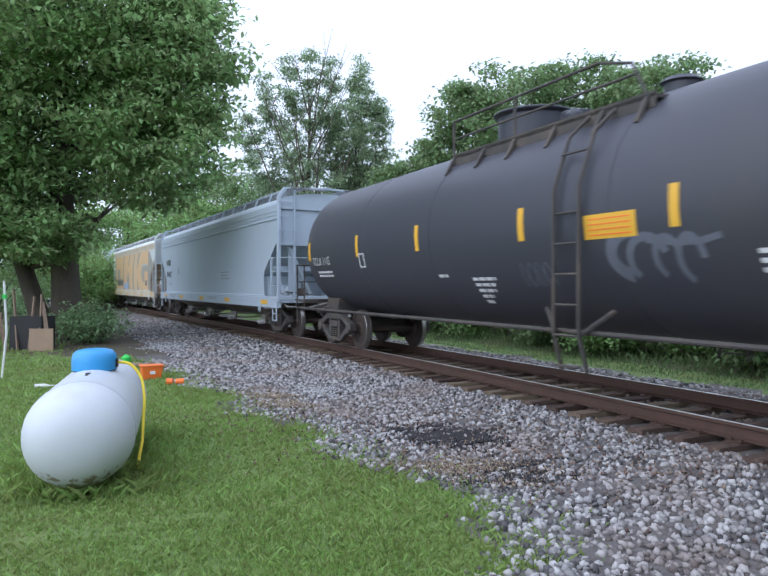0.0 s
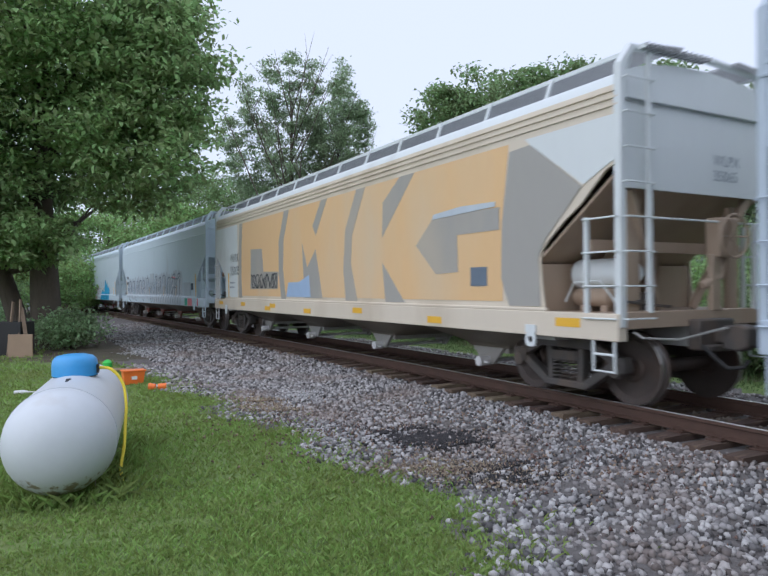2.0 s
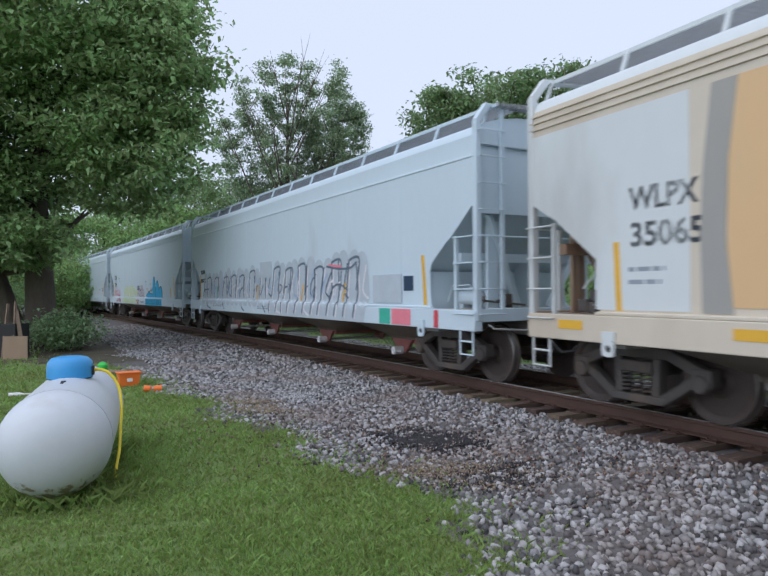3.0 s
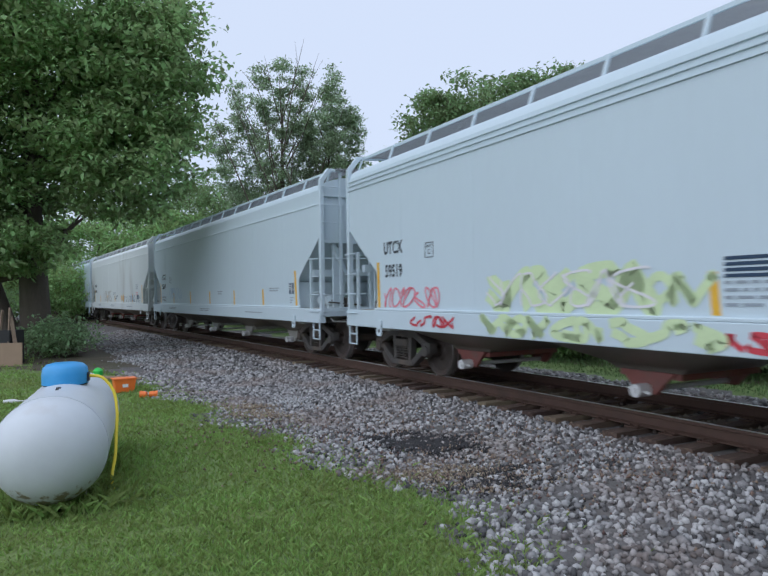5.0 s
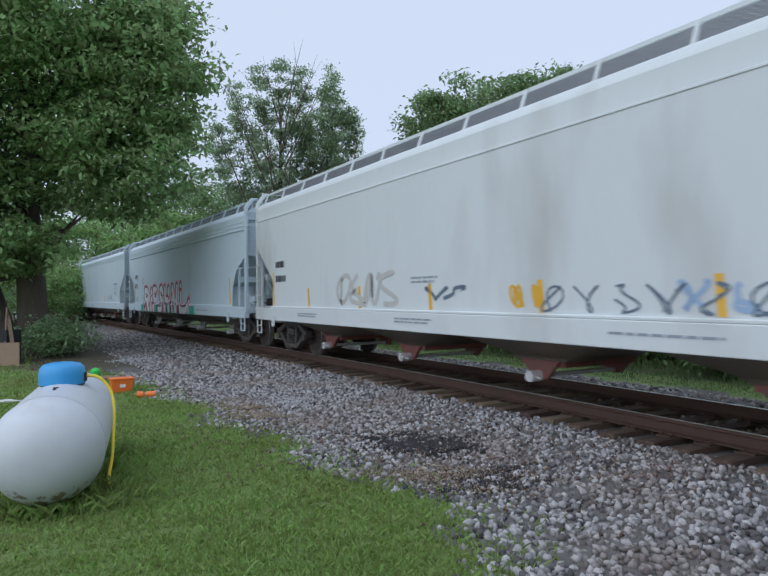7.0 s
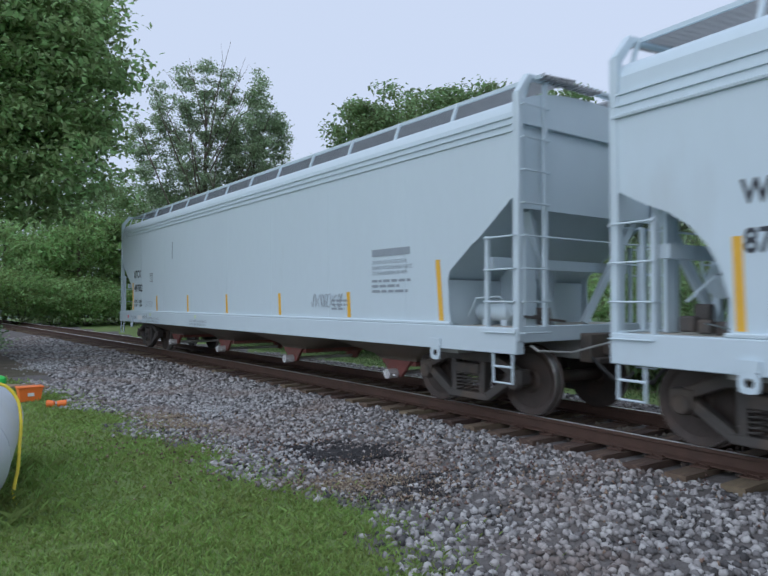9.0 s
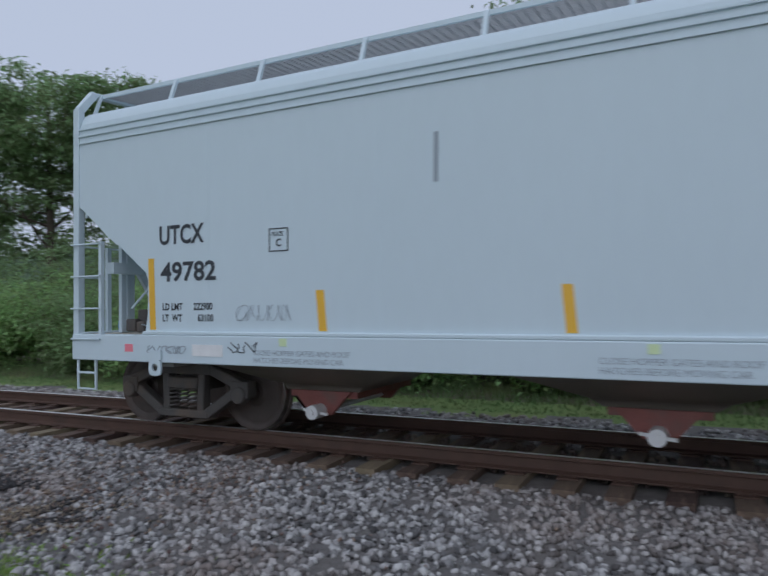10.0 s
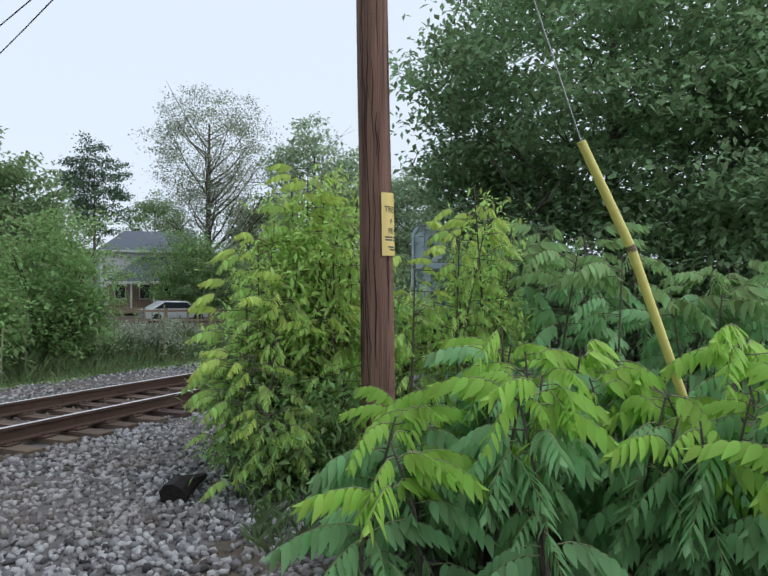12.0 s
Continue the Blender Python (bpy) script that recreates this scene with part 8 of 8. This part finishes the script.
# ---------------- the black tank car ----------------
def tank_car():
    car = tagged(new("tank_car"), "black tank car with yellow reflective stripes and white lettering", "tank car", "cars of the train")
    R1, zc, hl, half, tx = 1.58, 2.40, 9.12, 10.4, 8.7
    prof = [(-hl - 0.85 * math.cos(a), R1 * math.sin(a) ** 0.9) for a in np.linspace(0.03, math.pi / 2, 12)]
    prof += [(q, R1) for q in np.linspace(-hl + 0.3, hl - 0.3, 12)] + [(-a, b) for a, b in reversed(prof)]
    sol = Solid()
    sol.loft([[(q, r * math.sin(a), zc + r * math.cos(a)) for a in (2 * math.pi * k / 56 for k in range(56))] for q, r in prof])
    part("tank_shell", sol, BLACK_TANK, car, "black steel tank shell")
    for q in (-6.1, -3.2, 0.9, 3.9, 6.6):
        sol = Solid()
        sol.tube([(q - 0.012, 0, zc), (q + 0.012, 0, zc)], R1 + 0.004, 56)
        part("weld_seam", sol, BLACK_TANK, car)
    sol = Solid()
    for q in (-1, 1):
        a, b = sorted((q * 6.8, q * (half + 0.02)))
        sol = Solid()
        sol.box(a, b, -0.30, 0.30, 0.74, 1.15)
        a, b = sorted((q * (tx - 0.35), q * (tx + 0.35)))
        sol.box(a, b, -1.1, 1.1, 0.84, 1.20)
        part("stub_sill", sol, UNDER, car, bevel=0.02)
    for q in (-1, 1):
        sol = Solid()
        a, b = sorted((q * (half - 0.75), q * (half - 0.02)))
        sol.box(a, b, -1.5, 1.5, 1.06, 1.14)
        part("end_platform", sol, UNDER, car)
        sol = Solid()
        for y in (-1.45, 1.45):
            sol.tube([(q * (half - 0.05), y, 0.55), (q * (half - 0.05), y, 2.05), (q * (half - 0.6), y, 2.05), (q * (half - 0.6), y, 0.9)], 0.02, 6)
        sol.tube([(q * (half - 0.05), -1.45, 2.05), (q * (half - 0.05), 1.45, 2.05)], 0.02, 6)
        sol.tube([(q * (half - 0.05), -1.45, 1.6), (q * (half - 0.05), 1.45, 1.6)], 0.016, 6)
        part("end_railing", sol, UNDER, car)
        coupler_under(car, q, 0.88, half)
        truck_under(car, q * tx)
    for y in (-1.50, 1.50):
        sol = Solid()
        sol.tube([(-half + 0.4, y, 0.92), (half - 0.4, y, 0.92)], 0.032, 8)
        part("side_pipe", sol, UNDER, car)
    # ladder, platform and fittings at the middle
    for y in (-1, 1):
        sol = Solid()
        for q in (0.05, 0.50):
            sol.tube([(q, y * 1.50, 0.42), (q, y * 1.64, 0.9), (q, y * 1.64, 2.7), (q, y * 1.38, 3.4), (q, y * 0.95, 3.78)], 0.028, 6)
        for z in np.arange(0.5, 3.2, 0.38):
            yy = y * (1.64 if z < 2.7 else 1.5)
            sol.tube([(0.05, yy, z), (0.50, yy, z)], 0.016, 6)
        sol.tube([(0.05, y * 1.6, 0.9), (-0.3, y * 1.45, 1.2)], 0.03, 6)
        sol.tube([(0.50, y * 1.6, 0.9), (0.9, y * 1.45, 1.2)], 0.03, 6)
        part("ladder", sol, UNDER, car)
        sol = Solid()
        sol.box(-3.28, 1.12, min(y * 0.55, y * 1.05), max(y * 0.55, y * 1.05), 3.70, 3.75)
        sol.box(-3.28, 1.12, min(y * 1.03, y * 1.05), max(y * 1.03, y * 1.05), 3.58, 3.78)
        for q in (-3.2, -2.3, -1.5, -0.6, 0.3, 1.0):
            sol.beam((q, y * 1.04, 3.72), (q, y * 1.22, 3.40), 0.06, 0.05)
        part("platform", sol, UNDER, car)
        sol = Solid()
        for q in (-3.24, -1.53):
            sol.tube([(q, y * 1.03, 3.5), (q, y * 1.03, 4.36)], 0.026, 6)
        sol.tube([(-3.24, y * 1.03, 4.36), (0.2, y * 1.03, 4.36), (0.75, y * 1.03, 4.2), (1.0, y * 1.03, 3.72)], 0.022, 6)
        sol.tube([(-3.24, y * 1.03, 4.05), (0.85, y * 1.03, 4.05)], 0.018, 6)
        part("platform_railing", sol, UNDER, car)
    sol = Solid()
    sol.tube([(-2.35, 0, 3.85), (-2.35, 0, 4.34), (-2.35, 0, 4.36), (-2.35, 0, 4.40), (-2.35, 0, 4.47)], [0.60, 0.60, 0.68, 0.68, 0.40], 24)
    sol.tube([(-1.15, -0.2, 3.9), (-1.15, -0.2, 4.12), (-1.15, -0.2, 4.2)], [0.13, 0.13, 0.05], 12)
    sol.tube([(-1.3, 0, 3.9), (-1.3, 0, 4.2)], [0.26, 0.26], 16)
    part("manway", sol, BLACK_TANK, car, bevel=0.02)
    sol = Solid()
    sol.tube([(0.7, -0.1, 3.85), (0.7, -0.1, 4.08), (0.7, -0.1, 4.10), (0.7, -0.1, 4.16)], [0.22, 0.22, 0.27, 0.2], 14)
    part("relief_valve", sol, BLACK_TANK, car)

    def skin(q, z, out=0.006):
        """A point on the near flank of the shell."""
        d = max(-0.999, min(0.999, (z - zc) / R1))
        y = -math.sqrt(1 - d * d)
        return Vector((q, y * (R1 + out), zc + d * (R1 + out)))

    def skin_patch(name, q0, q1, z0, z1, material, label="", out=0.006):
        sol = Solid()
        zs = np.linspace(z0, z1, 5)
        sol.loft([[skin(q0, z, o) for o in (0.0, out)] + [skin(q1, z, o) for o in (out, 0.0)] for z in zs])
        part(name, sol, material, car, label)

    for q in (-9.07, -6.20, -3.62, -0.70, 1.82, 4.5, 7.1):
        skin_patch("reflective_stripe", q - 0.06, q + 0.06, 2.11, 2.56, YELLOW, "yellow reflective stripe")
    skin_patch("warning_label", 0.51, 1.31, 2.05, 2.34, YELLOW, "yellow warning label")
    for i in range(4):
        skin_patch("label_print", 0.58, 1.24, 2.09 + 0.062 * i, 2.105 + 0.062 * i, ORANGE, out=0.010)
    for body, q0, z, cap in (("TCLX 1115", -8.88, 1.99, 0.19),):
        me = letters(body, cap / 0.71)
        for v in me.vertices:
            v.co = skin(q0 + v.co.x * 0.85, z + v.co.y, 0.006)
        me.materials.append(INK_W)
        part("lettering", me, None, car)
    g = random.Random(6)
    for q0, z, ws in ((-8.7, 1.80, (0.9, 0.9)), (-3.12, 1.64, (0.28,)), (-2.15, 1.58, (0.6, 0.55, 0.45, 0.3, 0.2)), (2.68, 1.80, (0.7, 0.7, 0.6))):
        for i, w in enumerate(ws):
            a = q0
            while a < q0 + w:
                b = min(a + g.uniform(0.08, 0.2), q0 + w)
                skin_patch("small_print", a, b, z - 0.09 * i, z - 0.09 * i + 0.045, INK_W)
                a = b + 0.04
    skin_patch("plate_mark", -6.15, -5.89, 2.15, 2.175, INK_W)
    skin_patch("plate_mark", -6.15, -5.89, 1.88, 1.905, INK_W)
    skin_patch("plate_mark", -6.15, -6.12, 1.88, 2.175, INK_W)
    skin_patch("plate_mark", -5.92, -5.89, 1.88, 2.175, INK_W)
    faint = mat("faint_grey_chalk", (0.125, 0.135, 0.16), 0.8)

    def scrawl(pts, w):
        sol = Solid()
        v = []
        for i, (q, z) in enumerate(pts):
            c, d = pts[max(i - 1, 0)], pts[min(i + 1, len(pts) - 1)]
            dx, dz = d[0] - c[0], d[1] - c[1]
            ln = math.hypot(dx, dz) or 1
            v += [skin(q - dz / ln * w / 2, z + dx / ln * w / 2, 0.005), skin(q + dz / ln * w / 2, z - dx / ln * w / 2, 0.005)]
        sol.add(v, [(2 * i, 2 * i + 1, 2 * i + 3, 2 * i + 2) for i in range(len(pts) - 1)])
        part("graffiti_stroke", sol, faint, car, "faint grey sprayed scrawl")

    for q0, z0, rx, rz, t0, t1, w in ((1.22, 1.86, 0.34, 0.26, 1.4, 4.4, 0.17), (1.40, 1.78, 0.26, 0.26, 0.3, 3.9, 0.10), (1.66, 1.80, 0.16, 0.22, 0.2, 4.2, 0.08), (1.95, 1.78, 0.15, 0.24, 0.0, 4.4, 0.08)):
        scrawl([(q0 + rx * math.cos(t), z0 + rz * math.sin(t)) for t in np.linspace(t0, t1, 18)], w)
    scrawl([(1.4, 2.0), (1.8, 1.95), (2.1, 1.95), (2.34, 2.0)], 0.07)
    for k in range(4):
        ph = g.uniform(0, 6)
        scrawl([(-0.75 + 0.14 * k + 0.12 * math.sin(t + ph), 1.65 + 0.16 * math.sin(2 * t + ph)) for t in np.linspace(0, 4.6, 16)], 0.02)
    return car


TRAIN.insert(0, (tank_car(), -6.7))
SPEED = 15.961


def train_place(s0, t):
    return s0 + SPEED * t - 0.0051 * (t - 5) ** 2


def car_pose(s, reach=TRUCK_X):
    a, b = on_track(s - reach), on_track(s + reach)
    d = b - a
    return Matrix.Translation((a + b) / 2) @ Matrix.Rotation(math.atan2(d.y, d.x), 4, "Z") @ Matrix.Rotation(-math.atan2(d.z, math.hypot(d.x, d.y)), 4, "Y")


def motions():
    """The train runs past from the left to the right; its wheels turn."""
    beat = [i * 0.5 for i in range(25)]
    turns = [i / 30 for i in range(361)]
    for car, s0 in TRAIN:
        walk(car, [(t, car_pose(train_place(s0, t), 8.7 if car.name == "tank_car" else TRUCK_X)) for t in beat])
        for o in car.children_recursive:
            if o.name.split(".")[0] == "wheelset":
                at = o.matrix_basis.translation.copy()
                walk(o, [(t, Matrix.Translation(at) @ Matrix.Rotation(train_place(0, t) / 0.457, 4, "Y")) for t in turns])


motions()
